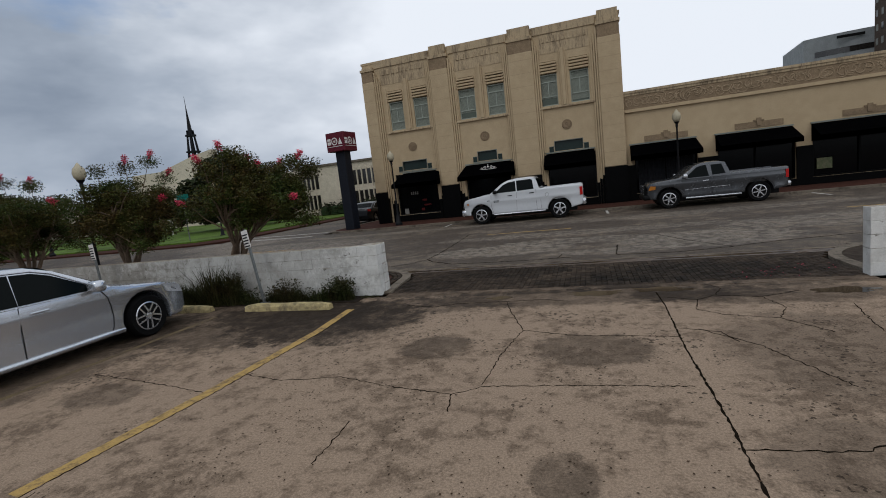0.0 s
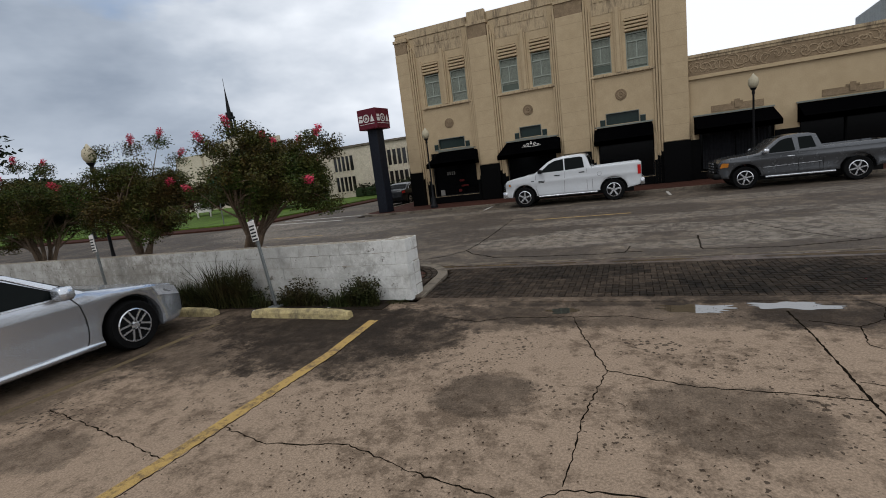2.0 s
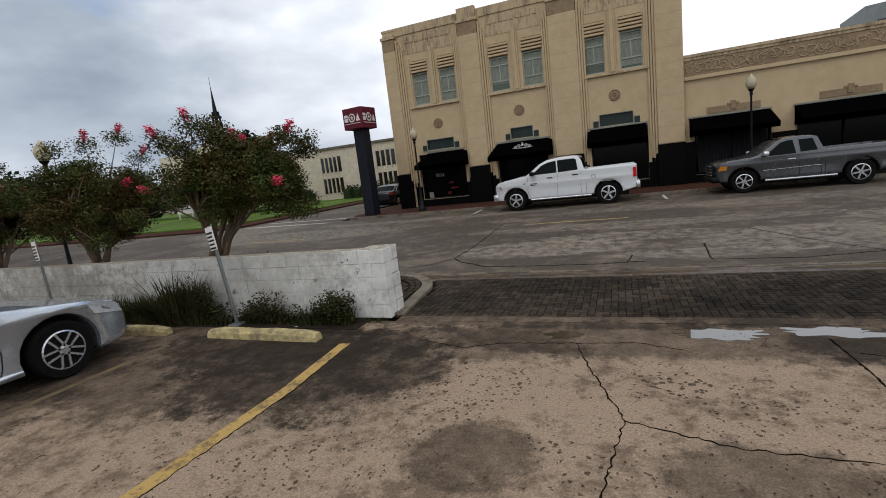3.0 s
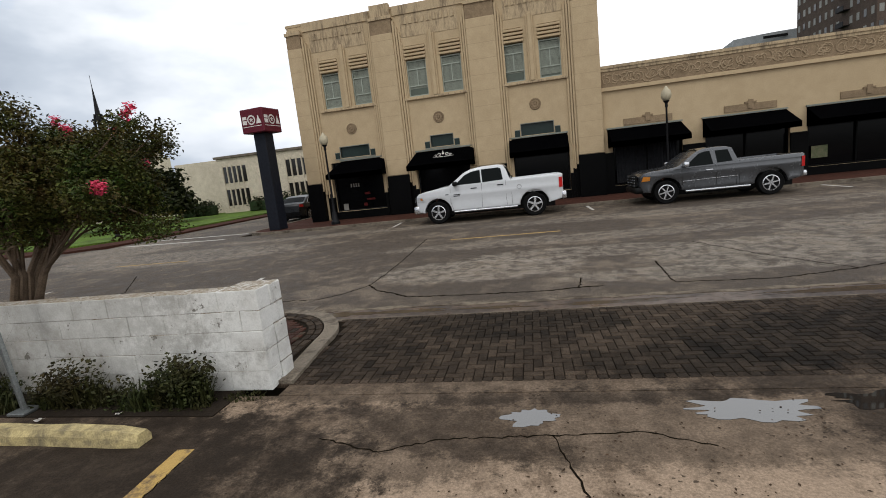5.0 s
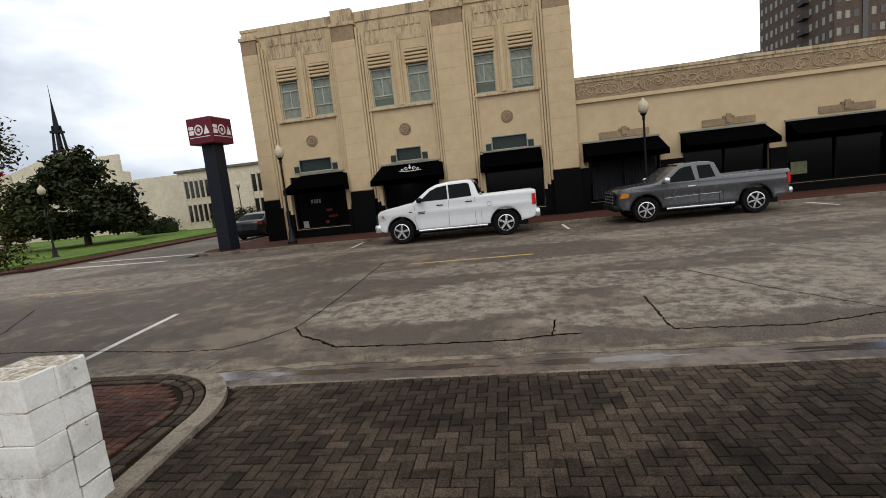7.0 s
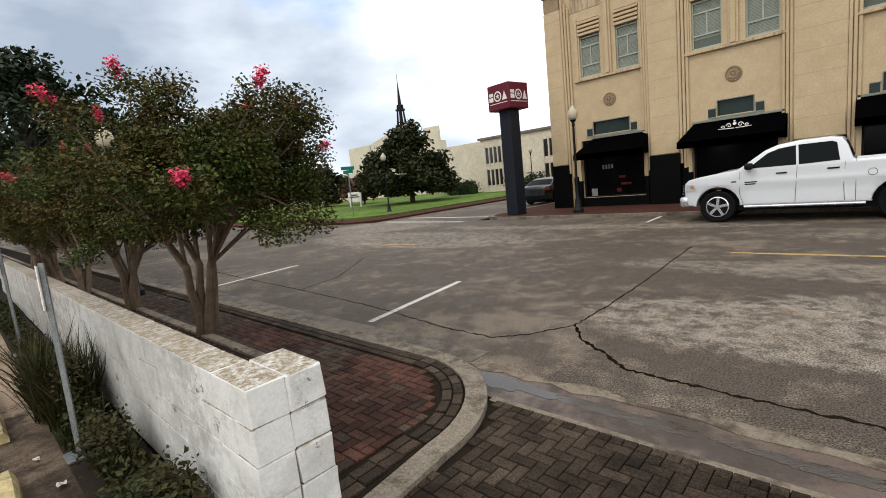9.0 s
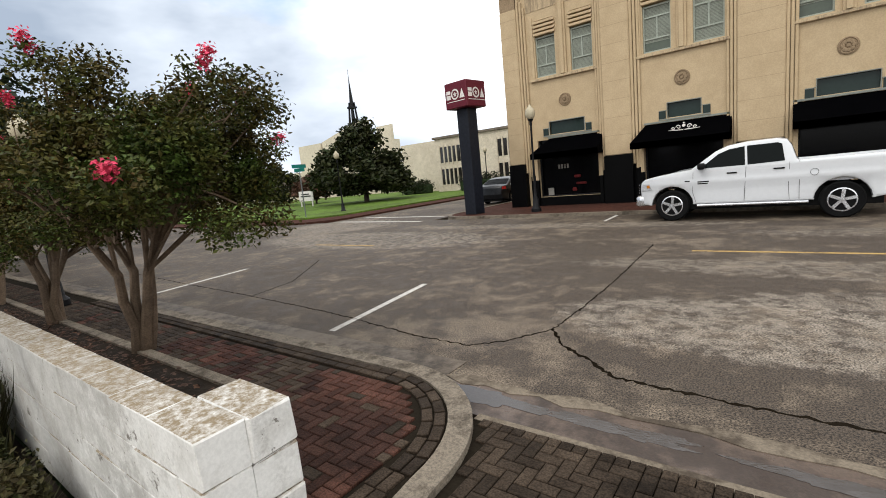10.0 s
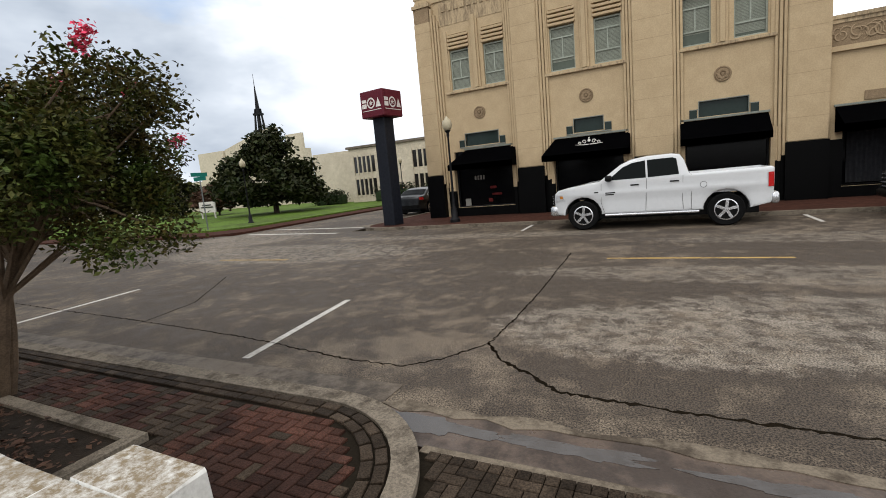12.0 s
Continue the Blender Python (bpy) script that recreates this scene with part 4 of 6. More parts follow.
def vehicle(name, label, paint, top, wheels, radius, half_width, belt, tumble, side_panes, screens, bed=None, shoulder=None, bright=(), skirt=None, gap=0.075, rocker=0.32, spokes=5, trims=(), lamps=(), handles=(), mirror=None, grille=None, bumpers=(), step=False, marks=()):
    """A parked car about the origin, its nose towards -x. top: side outline from the nose's foot over the roof to the tail's foot."""
    car = thing(name, (0, 0, 0), label, "pickup truck" if bed else "car")
    nose, tail = min(p[0] for p in top), max(p[0] for p in top)

    def half(x, z):
        w = half_width
        if z > belt:
            w -= (z - belt) * tumble
        else:
            w -= 0.05 * ((belt - z) / belt) ** 2
        if shoulder:
            # a pressed line along the flank, a hollow under it and a flare at the sill
            w += 0.012 * math.exp(-((z - shoulder) / 0.06) ** 2) - 0.011 * math.exp(-((z - shoulder + 0.22) / 0.12) ** 2) + 0.01 * math.exp(-((z - rocker - 0.06) / 0.07) ** 2)
        for d in (x - nose, tail - x):
            if d < 0.55:
                w -= 0.15 * (1 - max(d, 0) / 0.55) ** 2
        return w

    outline = list(top)
    arch = radius + gap
    for wx in sorted(wheels, reverse=True):
        outline.append((wx + arch * 0.99, rocker))
        for k in range(13):
            a = math.pi * (k - 0.9) / 10.2
            outline.append((wx + arch * math.cos(a), max(radius + arch * math.sin(a), rocker + 0.02)))
        outline.append((wx - arch * 0.99, rocker))
    n = len(outline)
    normals = []
    for i in range(n):
        p, q = Vector(outline[i - 1]), Vector(outline[(i + 1) % n])
        d = (q - p).normalized()
        normals.append(Vector((d.y, -d.x)))
    area = sum(outline[i][0] * outline[(i + 1) % n][1] - outline[(i + 1) % n][0] * outline[i][1] for i in range(n))
    inward = -1 if area > 0 else 1
    bm = bmesh.new()
    loops = []
    slices = [(-1.0, 0.045), (-0.985, 0.012), (-0.95, 0.0), (-0.9, 0.0), (-0.87, 0.0), (-0.45, 0.0), (0, 0.0)]
    slices += [(-f, i) for f, i in slices[-2::-1]]
    for f, inset in slices:
        loop = []
        for (x, z), nv in zip(outline, normals):
            loop.append(bm.verts.new((x + inward * nv.x * inset, f, z + inward * nv.y * inset)))
        loops.append(loop)
    for a, b in zip(loops, loops[1:]):
        for i in range(n):
            bm.faces.new((a[i], a[(i + 1) % n], b[(i + 1) % n], b[i]))
    bm.faces.new(loops[0])
    bm.faces.new(loops[-1][::-1])
    for co, no in (((0, 0, belt), (0, 0, 1)), ((nose + 0.5, 0, 0), (1, 0, 0)), ((nose + 0.22, 0, 0), (1, 0, 0)), ((tail - 0.5, 0, 0), (1, 0, 0)), ((tail - 0.22, 0, 0), (1, 0, 0)), ((0, 0, belt * 0.6), (0, 0, 1))):
        bmesh.ops.bisect_plane(bm, geom=bm.verts[:] + bm.edges[:] + bm.faces[:], plane_co=co, plane_no=no)
    for k in range(1, 14):
        bmesh.ops.bisect_plane(bm, geom=bm.verts[:] + bm.edges[:] + bm.faces[:], plane_co=(nose + (tail - nose) * k / 14, 0, 0), plane_no=(1, 0, 0))
    for z in (0.28, 0.36, 0.42, 0.48, 0.55, 0.62, 0.7, 0.76, 0.79, 0.82, 0.87, 0.96, 1.0, 1.06, 1.12, 1.3):
        bmesh.ops.bisect_plane(bm, geom=bm.verts[:] + bm.edges[:] + bm.faces[:], plane_co=(0, 0, z), plane_no=(0, 0, 1))
    for v in bm.verts:
        x, f, z = v.co
        if bed and bed[0] < x < bed[1] and abs(f) < 0.88 and z > 1.0:
            z = bed[2]
        bow = 1 - f * f
        if x < nose + 0.5:
            x -= 0.09 * bow * (1 - (x - nose) / 0.5)
        if x > tail - 0.4 and not bed:
            x += 0.07 * bow * (1 - (tail - x) / 0.4)
        crown = 0.03 * bow if z > belt - 0.05 and not (bed and x > bed[0]) else 0
        v.co = (x, f * half(v.co.x, v.co.z), z + crown)
    bmesh.ops.triangulate(bm, faces=[f for f in bm.faces if len(f.verts) > 4])
    body = part("body", bm, paint, car, smooth=38)
    # black underbody; pickups get it deeper, standing in for the shadow beneath
    part("underbody_shade", boxed((nose + 0.35, tail - 0.3, -half_width + 0.27, half_width - 0.27, rocker - (0.15 if bed else 0.04), rocker + 0.3)), BLACK_TRIM, car)

    def panel(points, material, pname, parent, side, lift=0.006, plabel=""):
        bm = bmesh.new()
        outer = [bm.verts.new((x, side * (half(x, z) + lift), z)) for x, z in points]
        inner = [bm.verts.new((x, side * (half(x, z) - 0.03), z)) for x, z in points]
        bm.faces.new(outer)
        bm.faces.new(inner[::-1])
        for i in range(len(points)):
            j = (i + 1) % len(points)
            bm.faces.new((outer[i], outer[j], inner[j], inner[i]))
        return part(pname, bm, material, parent, plabel)

    for side in (-1, 1):
        for pts in side_panes:
            panel(pts, CAR_GLASS, "side_window", car, side, plabel="dark tinted pane")
        for pts in trims:
            bm = bmesh.new()
            tube(bm, [(x, side * (half(x, z) + 0.005), z) for x, z in pts], [0.005] * len(pts), 4)
            part("door_seam", bm, BLACK_TRIM, car)
        for pts in bright:
            bm = bmesh.new()
            tube(bm, [(x, side * (half(x, z) + 0.008), z) for x, z in pts], [0.009] * len(pts), 6)
            part("bright_trim", bm, CHROME, car, "thin chrome trim")
        if skirt:
            bm = bmesh.new()
            x0, x1, z = skirt
            tube(bm, [(x0 + (x1 - x0) * k / 8, side * (half(x0 + (x1 - x0) * k / 8, z) - 0.005), z) for k in range(9)], [0.02] + [0.042] * 7 + [0.02], 8)
            part("side_skirt", bm, paint, car, smooth=60)
        for pts, material, pname in lamps:
            panel(pts, material, pname, car, side, 0.02)
        for pts in marks:
            panel(pts, BLACK_TRIM, "badge", car, side, 0.004)
        for x, z in handles:
            bm = bmesh.new()
            y = side * (half(x, z) + 0.025)
            box(bm, x - 0.11, x + 0.11, min(y, y - side * 0.03), max(y, y - side * 0.03), z - 0.017, z + 0.017, bevel=0.01)
            part("door_handle", bm, paint if name == "sedan" else CHROME if paint is PAINT_GREY else BLACK_TRIM, car)
        if mirror:
            x, z = mirror
            bm = bmesh.new()
            y = side * (half(x, z) + 0.13)
            box(bm, x - 0.07, x + 0.1, y - 0.11, y + 0.11, z - 0.07, z + 0.09, bevel=0.035)
            m = part("mirror", bm, BLACK_TRIM if bed and paint is PAINT_WHITE else CHROME if bed else paint, car, smooth=60)
        if step:
            bm = bmesh.new()
            tube(bm, [(wheels[0] + 0.6, side * (half_width - 0.02), rocker - 0.03), (wheels[1] - 0.6, side * (half_width - 0.02), rocker - 0.03)], [0.035, 0.035], 8)
            part("step_bar", bm, CHROME, car, "chrome step bar")
    for (x0, z0), (x1, z1), pname in screens:
        bm = bmesh.new()
        d = Vector((x1 - x0, z1 - z0)).normalized()
        nx, nz = -d.y * 0.012, d.x * 0.012
        if nz < 0:
            nx, nz = -nx, -nz
        rows = []
        for k in range(5):
            t = k / 4
            x, z = x0 + (x1 - x0) * t, z0 + (z1 - z0) * t
            w = half(x, z) - 0.09
            rows.append([bm.verts.new((x + nx, w * f, z + nz + 0.032 * (1 - (f * w / half(x, z)) ** 2))) for f in (-1, -0.6, -0.2, 0.2, 0.6, 1)])
        for a, b in zip(rows, rows[1:]):
            for i in range(5):
                bm.faces.new((a[i], a[i + 1], b[i + 1], b[i]))
        bmesh.ops.solidify(bm, geom=bm.faces, thickness=0.01)
        part(pname, bm, CAR_GLASS, car, "dark glass screen")
    if grille:
        x, z0, z1, w = grille
        g = part("grille", boxed((x - 0.02, x + 0.06, -w, w, z0, z1), bevel=0.015), BLACK_TRIM, car)
        for k in range(4):
            z = z0 + (z1 - z0) * (k + 0.5) / 4
            part("grille_bar", boxed((x - 0.04, x - 0.021, -w + 0.03, w - 0.03, z - 0.012, z + 0.012)), CHROME, g)
    for x0, x1, z0, z1, w, material, pname in bumpers:
        part(pname, boxed((x0, x1, -w, w, z0, z1), bevel=0.04), material, car, smooth=50)
    for wx in wheels:
        for side in (-1, 1):
            y = side * (half_width - 0.115)
            spin = pose(wx, y, radius, -90 * side)
            bm = bmesh.new()
            lathe(bm, [(radius * 0.64, -0.1), (radius * 0.93, -0.115), (radius, -0.08), (radius, 0.08), (radius * 0.93, 0.115), (radius * 0.64, 0.1)], 28, spin)
            tyre = part("wheel", bm, TYRE, car, "black tyre on an alloy rim", smooth=40)
            bm = bmesh.new()
            rim = radius * (0.655 if bed else 0.7)
            spoke = 0.034 if bed and spokes == 5 else 0.024 if bed else 0.012
            for (r0, z0), (r1, z1) in (((rim, 0.10), (rim * 0.9, 0.108)), ((rim * 0.9, 0.108), (rim * 0.84, 0.02))):
                for k in range(28):
                    a, b = 2 * math.pi * k / 28, 2 * math.pi * (k + 1) / 28
                    bm.faces.new([bm.verts.new((r * math.cos(t), r * math.sin(t), z)) for r, z, t in ((r0, z0, a), (r0, z0, b), (r1, z1, b), (r1, z1, a))])
            for k in range(spokes):
                a = 360 * k / spokes + 12
                for off in ((-0.05, 0.05) if spokes == 5 and not bed else (0,)):
                    box(bm, 0.03, rim * 0.9, -spoke + off * 0.6, spoke + off * 0.6, 0.085, 0.112, m=pose(0, 0, 0, 0, 0, a + off * 90))
            lathe(bm, [(0.06, 0.06), (0.06, 0.105), (0.03, 0.11)], 12)
            bmesh.ops.transform(bm, matrix=spin, verts=bm.verts)
            part("rim", bm, CHROME, tyre, "alloy rim")
            # brake disc in black: the shade between the spokes is its colour
            bm = bmesh.new()
            lathe(bm, [(rim * 0.88, 0.0), (rim * 0.88, 0.01)], 20, spin)
            part("dark_brake_disc", bm, BLACK_TRIM, tyre)
    return car


def place(car, x, y, z, turn):
    car.matrix_basis = pose(x, y, z, 0, 0, turn)
    return car


FUEL_CAP = [(1.12 + 0.075 * math.cos(math.pi * k / 8), 1.08 + 0.075 * math.sin(math.pi * k / 8)) for k in range(17)]
white = vehicle("pickup_truck", "white crew-cab pickup truck parked at the far kerb", PAINT_WHITE,
    [(-2.60, 0.45), (-2.69, 0.62), (-2.70, 0.92), (-2.67, 1.07), (-2.57, 1.155), (-2.3, 1.22), (-1.8, 1.29), (-1.42, 1.335), (-0.86, 1.75), (-0.6, 1.86), (-0.2, 1.915), (0.4, 1.925), (0.60, 1.88), (0.70, 1.72), (0.79, 1.42), (0.83, 1.38), (2.57, 1.41), (2.64, 1.37), (2.63, 0.62), (2.56, 0.52)],
    (-1.88, 1.62), 0.415, 0.99, 1.33, 0.24,
    [[(-1.2, 1.35), (-0.80, 1.68), (-0.56, 1.775), (-0.24, 1.815), (-0.22, 1.36)], [(-0.17, 1.36), (-0.19, 1.82), (0.42, 1.83), (0.51, 1.79), (0.57, 1.39)]],
    [((-1.40, 1.34), (-0.76, 1.80), "windscreen"), ((0.79, 1.43), (0.66, 1.80), "rear_window")],
    bed=(0.86, 2.5, 0.85), rocker=0.43, spokes=5, step=True, shoulder=1.0, gap=0.095,
    trims=[[(-1.36, 1.28), (-1.38, 0.75), (-1.30, 0.48)], [(-0.2, 1.34), (-0.24, 0.48)], [(0.66, 1.35), (0.64, 0.8), (0.66, 0.48)], [(0.845, 1.37), (0.845, 0.46)], FUEL_CAP],
    lamps=[([(-2.67, 0.84), (-2.63, 1.03), (-2.44, 1.03), (-2.38, 0.87)], LAMP_CLEAR, "headlamp"), ([(-2.52, 0.92), (-2.52, 1.0), (-2.44, 1.0), (-2.43, 0.92)], LAMP_AMBER, "turn_lamp"), ([(2.50, 0.92), (2.50, 1.27), (2.62, 1.27), (2.62, 0.92)], TAIL_RED, "tail_lamp")],
    handles=[(-0.50, 1.19), (0.46, 1.22)], mirror=(-1.17, 1.40), grille=(-2.77, 0.74, 1.03, 0.62), marks=[[(-1.56, 1.03), (-1.56, 1.06), (-1.44, 1.06), (-1.44, 1.03)], [(-1.26, 1.0), (-1.26, 1.03), (-1.0, 1.03), (-1.0, 1.0)], [(-1.26, 0.95), (-1.26, 0.98), (-1.03, 0.98), (-1.03, 0.95)]],
    bumpers=[(-2.83, -2.5, 0.42, 0.70, 0.86, CHROME, "front_bumper"), (2.56, 2.74, 0.50, 0.78, 0.86, CHROME, "rear_bumper")])
place(white, -2.80, 21.72, ROAD_Z, 0)

grey = vehicle("pickup_truck", "grey extended-cab pickup truck parked at the far kerb", PAINT_GREY,
    [(-2.24, 0.42), (-2.32, 0.6), (-2.32, 0.95), (-2.24, 1.07), (-2.0, 1.12), (-1.32, 1.17), (-1.15, 1.21), (-0.58, 1.62), (-0.36, 1.69), (0.0, 1.71), (0.3, 1.70), (0.5, 1.64), (0.64, 1.27), (0.70, 1.23), (2.55, 1.25), (2.63, 1.21), (2.62, 0.62), (2.55, 0.5)],
    (-1.55, 1.60), 0.39, 0.99, 1.14, 0.24,
    [[(-0.98, 1.16), (-0.52, 1.55), (-0.36, 1.60), (-0.18, 1.61), (-0.1, 1.17)], [(0.02, 1.2), (-0.02, 1.6), (0.36, 1.6), (0.48, 1.22)]],
    [((-1.12, 1.2), (-0.5, 1.66), "windscreen"), ((0.65, 1.26), (0.52, 1.6), "rear_window")],
    bed=(0.74, 2.5, 0.75), rocker=0.40, spokes=6, step=True, shoulder=0.95, gap=0.09, bright=[[(-1.02, 0.70), (-0.2, 0.72), (0.62, 0.73)]],
    trims=[[(-1.05, 1.12), (-1.05, 0.62), (-0.98, 0.45)], [(-0.03, 1.16), (0.0, 0.45)], [(0.56, 1.2), (0.58, 0.45)], [(0.68, 1.2), (0.68, 0.42)], [(-1.1, 0.72), (0.55, 0.72)]],
    lamps=[([(-2.30, 0.80), (-2.24, 0.97), (-2.04, 0.95), (-2.06, 0.82)], LAMP_AMBER, "headlamp"), ([(2.5, 0.82), (2.5, 1.14), (2.61, 1.14), (2.61, 0.82)], TAIL_RED, "tail_lamp")],
    handles=[(-0.22, 1.0)], mirror=(-0.98, 1.24), grille=(-2.44, 0.62, 1.02, 0.62),
    bumpers=[(-2.5, -2.16, 0.40, 0.60, 0.84, BLACK_TRIM, "front_bumper"), (2.56, 2.71, 0.5, 0.68, 0.84, CHROME, "rear_bumper")])
place(grey, 4.72, 21.72, ROAD_Z, 0)

SEDAN_TOP = [(-2.12, 0.2), (-2.24, 0.3), (-2.25, 0.5), (-2.2, 0.64), (-2.06, 0.74), (-1.7, 0.83), (-1.05, 0.92), (-0.9, 0.95), (-0.25, 1.32), (0.05, 1.42), (0.5, 1.455), (0.9, 1.43), (1.3, 1.32), (1.85, 1.06), (2.0, 1.03), (2.32, 1.0), (2.38, 0.9), (2.40, 0.55), (2.30, 0.32)]
SEDAN_KIT = dict(side_panes=[[(-0.72, 0.96), (-0.18, 1.27), (0.02, 1.34), (0.26, 1.36), (0.3, 0.97)], [(0.308, 0.97), (0.278, 1.364), (0.7, 1.37), (0.98, 1.30), (1.12, 0.99)], [(1.16, 1.0), (1.04, 1.27), (1.2, 1.23), (1.5, 1.03)]],
    screens=[((-0.86, 0.98), (-0.12, 1.38), "windscreen"), ((1.82, 1.08), (1.28, 1.34), "rear_window")], rocker=0.19,
    trims=[[(-0.70, 0.94), (-0.79, 0.8), (-0.83, 0.65), (-0.84, 0.5), (-0.82, 0.36), (-0.78, 0.26)], [(0.32, 0.95), (0.34, 0.26)], [(1.16, 0.97), (1.12, 0.62), (0.98, 0.3)]],
    handles=[(0.1, 0.84), (0.98, 0.87)], mirror=(-0.62, 1.0), shoulder=0.8, skirt=(-0.98, 0.96, 0.25),
    bright=[[(-0.76, 0.945), (-0.2, 1.295), (0.02, 1.37), (0.3, 1.39), (0.7, 1.395), (1.0, 1.33), (1.24, 1.245), (1.54, 1.03)], [(-0.76, 0.945), (0.3, 0.955), (1.12, 0.97), (1.54, 1.02)]])
silver = vehicle("sedan", "silver sedan parked nose-in against a wheel stop", PAINT_SILVER, SEDAN_TOP, (-1.40, 1.38), 0.335, 0.92, 0.94, 0.36, spokes=5,
    lamps=[([(-2.2, 0.55), (-2.1, 0.70), (-1.72, 0.78), (-1.8, 0.64)], LAMP_CLEAR, "headlamp"), ([(2.1, 0.82), (2.1, 0.96), (2.34, 0.96), (2.36, 0.82)], TAIL_RED, "tail_lamp")],
    grille=(-2.34, 0.40, 0.62, 0.38), bumpers=[(-2.35, -2.15, 0.2, 0.32, 0.6, BLACK_TRIM, "air_dam")], **SEDAN_KIT)
place(silver, -7.77, 4.13, 0.0, -90)
champagne = vehicle("sedan", "pale champagne sedan parked nose-in under the trees", PAINT_CHAMPAGNE, SEDAN_TOP, (-1.40, 1.38), 0.335, 0.90, 0.94, 0.36, spokes=10,
    lamps=[([(-2.2, 0.55), (-2.1, 0.70), (-1.72, 0.78), (-1.8, 0.64)], LAMP_CLEAR, "headlamp"), ([(2.1, 0.82), (2.1, 0.96), (2.34, 0.96), (2.36, 0.82)], TAIL_RED, "tail_lamp")],
    grille=(-2.34, 0.40, 0.6, 0.42), **SEDAN_KIT)
place(champagne, -13.9, 4.3, 0.0, -90)
black_car = vehicle("sedan", "black sedan parked beside the corner building", PAINT_BLACK, SEDAN_TOP, (-1.40, 1.38), 0.335, 0.90, 0.94, 0.36, spokes=10,
    lamps=[([(2.1, 0.82), (2.1, 0.96), (2.34, 0.96), (2.36, 0.82)], TAIL_RED, "tail_lamp")], **SEDAN_KIT)
place(black_car, -15.5, 31.6, ROAD_Z, -90)

# ---- street lamps, sign column, posts, wheel stops ----
def street_lamp(height=4.1, label="black iron street lamp with a pale acorn globe"):
    lamp = thing("street_lamp", (0, 0, 0), label, "street lamp", "street lamps")
    h = height - 0.55
    bm = bmesh.new()
    lathe(bm, [(0.2, 0), (0.2, 0.12), (0.13, 0.2), (0.11, 0.5), (0.06, 0.62), (0.045, 1.0), (0.036, h - 0.25), (0.06, h - 0.2), (0.05, h - 0.1), (0.11, h - 0.02), (0.12, h)], 12)
    part("post", bm, BLACK_IRON, lamp, smooth=40)
    bm = bmesh.new()
    lathe(bm, [(0.1, h), (0.17, h + 0.1), (0.19, h + 0.22), (0.16, h + 0.36), (0.09, h + 0.43), (0.06, h + 0.48), (0.015, h + 0.55)], 16)
    part("globe", bm, LAMP_GLOBE, lamp, "pale frosted acorn globe", smooth=60)
    return lamp


lamp = street_lamp()
lamp.matrix_basis = pose(-10.1, 23.7, 0.06)
for x, y, z in ((4.05, 23.7, 0.06), (16.1, 23.5, 0.06), (-13.3, 9.4, 0.05), (-26.2, 27.8, 0.07), (-37.5, 23.2, 0.07), (-24.6, 44, 0.07)):
    lamp_copy = copy_thing(lamp, pose(x, y, z))
    if y < 10:
        lamp_copy.scale = (0.88, 0.88, 0.88)

column = thing("sign_column", (-13.0, 23.75, 0.06), "dark navy sign column with a maroon box sign on top", "sign")
spin = pose(-13.0, 23.75, 0.06, 0, 0, -8)
bm = bmesh.new()
box(bm, -0.3, 0.3, -0.3, 0.3, 0, 4.42, bevel=0.02, m=spin)
part("column", bm, SIGN_NAVY, column)
bm = bmesh.new()
box(bm, -0.6, 0.6, -0.6, 0.6, 4.42, 5.46, bevel=0.03, m=spin)
head = part("sign_box", bm, SIGN_RED, column, "maroon box with pale marks")
for turn in (0, 90, 180, 270):
    face = spin @ pose(0, 0, 4.95, 0, 0, turn)
    bm = bmesh.new()
    for x0, x1, z0, z1 in ((-0.5, -0.27, 0.06, 0.19), (-0.5, -0.27, -0.15, 0.02), (-0.5, 0.5, -0.27, -0.245)):
        box(bm, x0, x1, -0.606, -0.6, z0, z1, m=face)
    bm.faces.new([bm.verts.new(face @ Vector((a, -0.606, z))) for a, z in ((0.36, 0.2), (0.5, -0.16), (0.22, -0.16))])
    for k in range(24):
        a, b = 2 * math.pi * k / 24, 2 * math.pi * (k + 1) / 24
        bm.faces.new([bm.verts.new(face @ Vector((-0.02 + r * math.cos(t), -0.607, 0.02 + r * math.sin(t)))) for r, t in ((0.15, a), (0.15, b), (0.21, b), (0.21, a))])
    for k in range(5):
        box(bm, -0.02, 0.02, -0.607, -0.6, 0.0, 0.09, m=face @ pose(-0.02, 0, 0.02) @ pose(0, 0, 0, 0, 72 * k, 0))
    part("mark", bm, SIGN_WHITE, head, "pale emblem of bars and a ring")


def lot_sign(x, y, height, lean, turn):
    post = thing("parking_sign", (x, y, 0), "small white notice on a leaning steel post with a square foot", "sign", "parking signs")
    m = pose(x, y, 0.02, 0, lean, turn)
    bm = bmesh.new()
    box(bm, -0.025, 0.025, -0.018, 0.018, 0, height, bevel=0.004, m=m)
    part("post", bm, STEEL, post)
    part("foot", boxed((x - 0.1, x + 0.1, y - 0.09, y + 0.09, 0.01, 0.04), bevel=0.008), STEEL, post)
    bm = bmesh.new()
    box(bm, -0.09, 0.09, -0.03, -0.02, height - 0.36, height - 0.02, bevel=0.004, m=m)
    plate = part("plate", bm, SIGN_WHITE, post, "white plate with dark bars")
    for k in range(5):
        bm = bmesh.new()
        box(bm, -0.075, 0.075 - 0.02 * (k % 2), -0.034, -0.031, height - 0.12 - 0.055 * k, height - 0.095 - 0.055 * k, m=m)
        part("bar", bm, BLACK_IRON, plate)
    return post


lot_sign(-6.05, 7.28, 1.48, -9, -12)
lot_sign(-10.3, 7.3, 1.48, -4, -10)


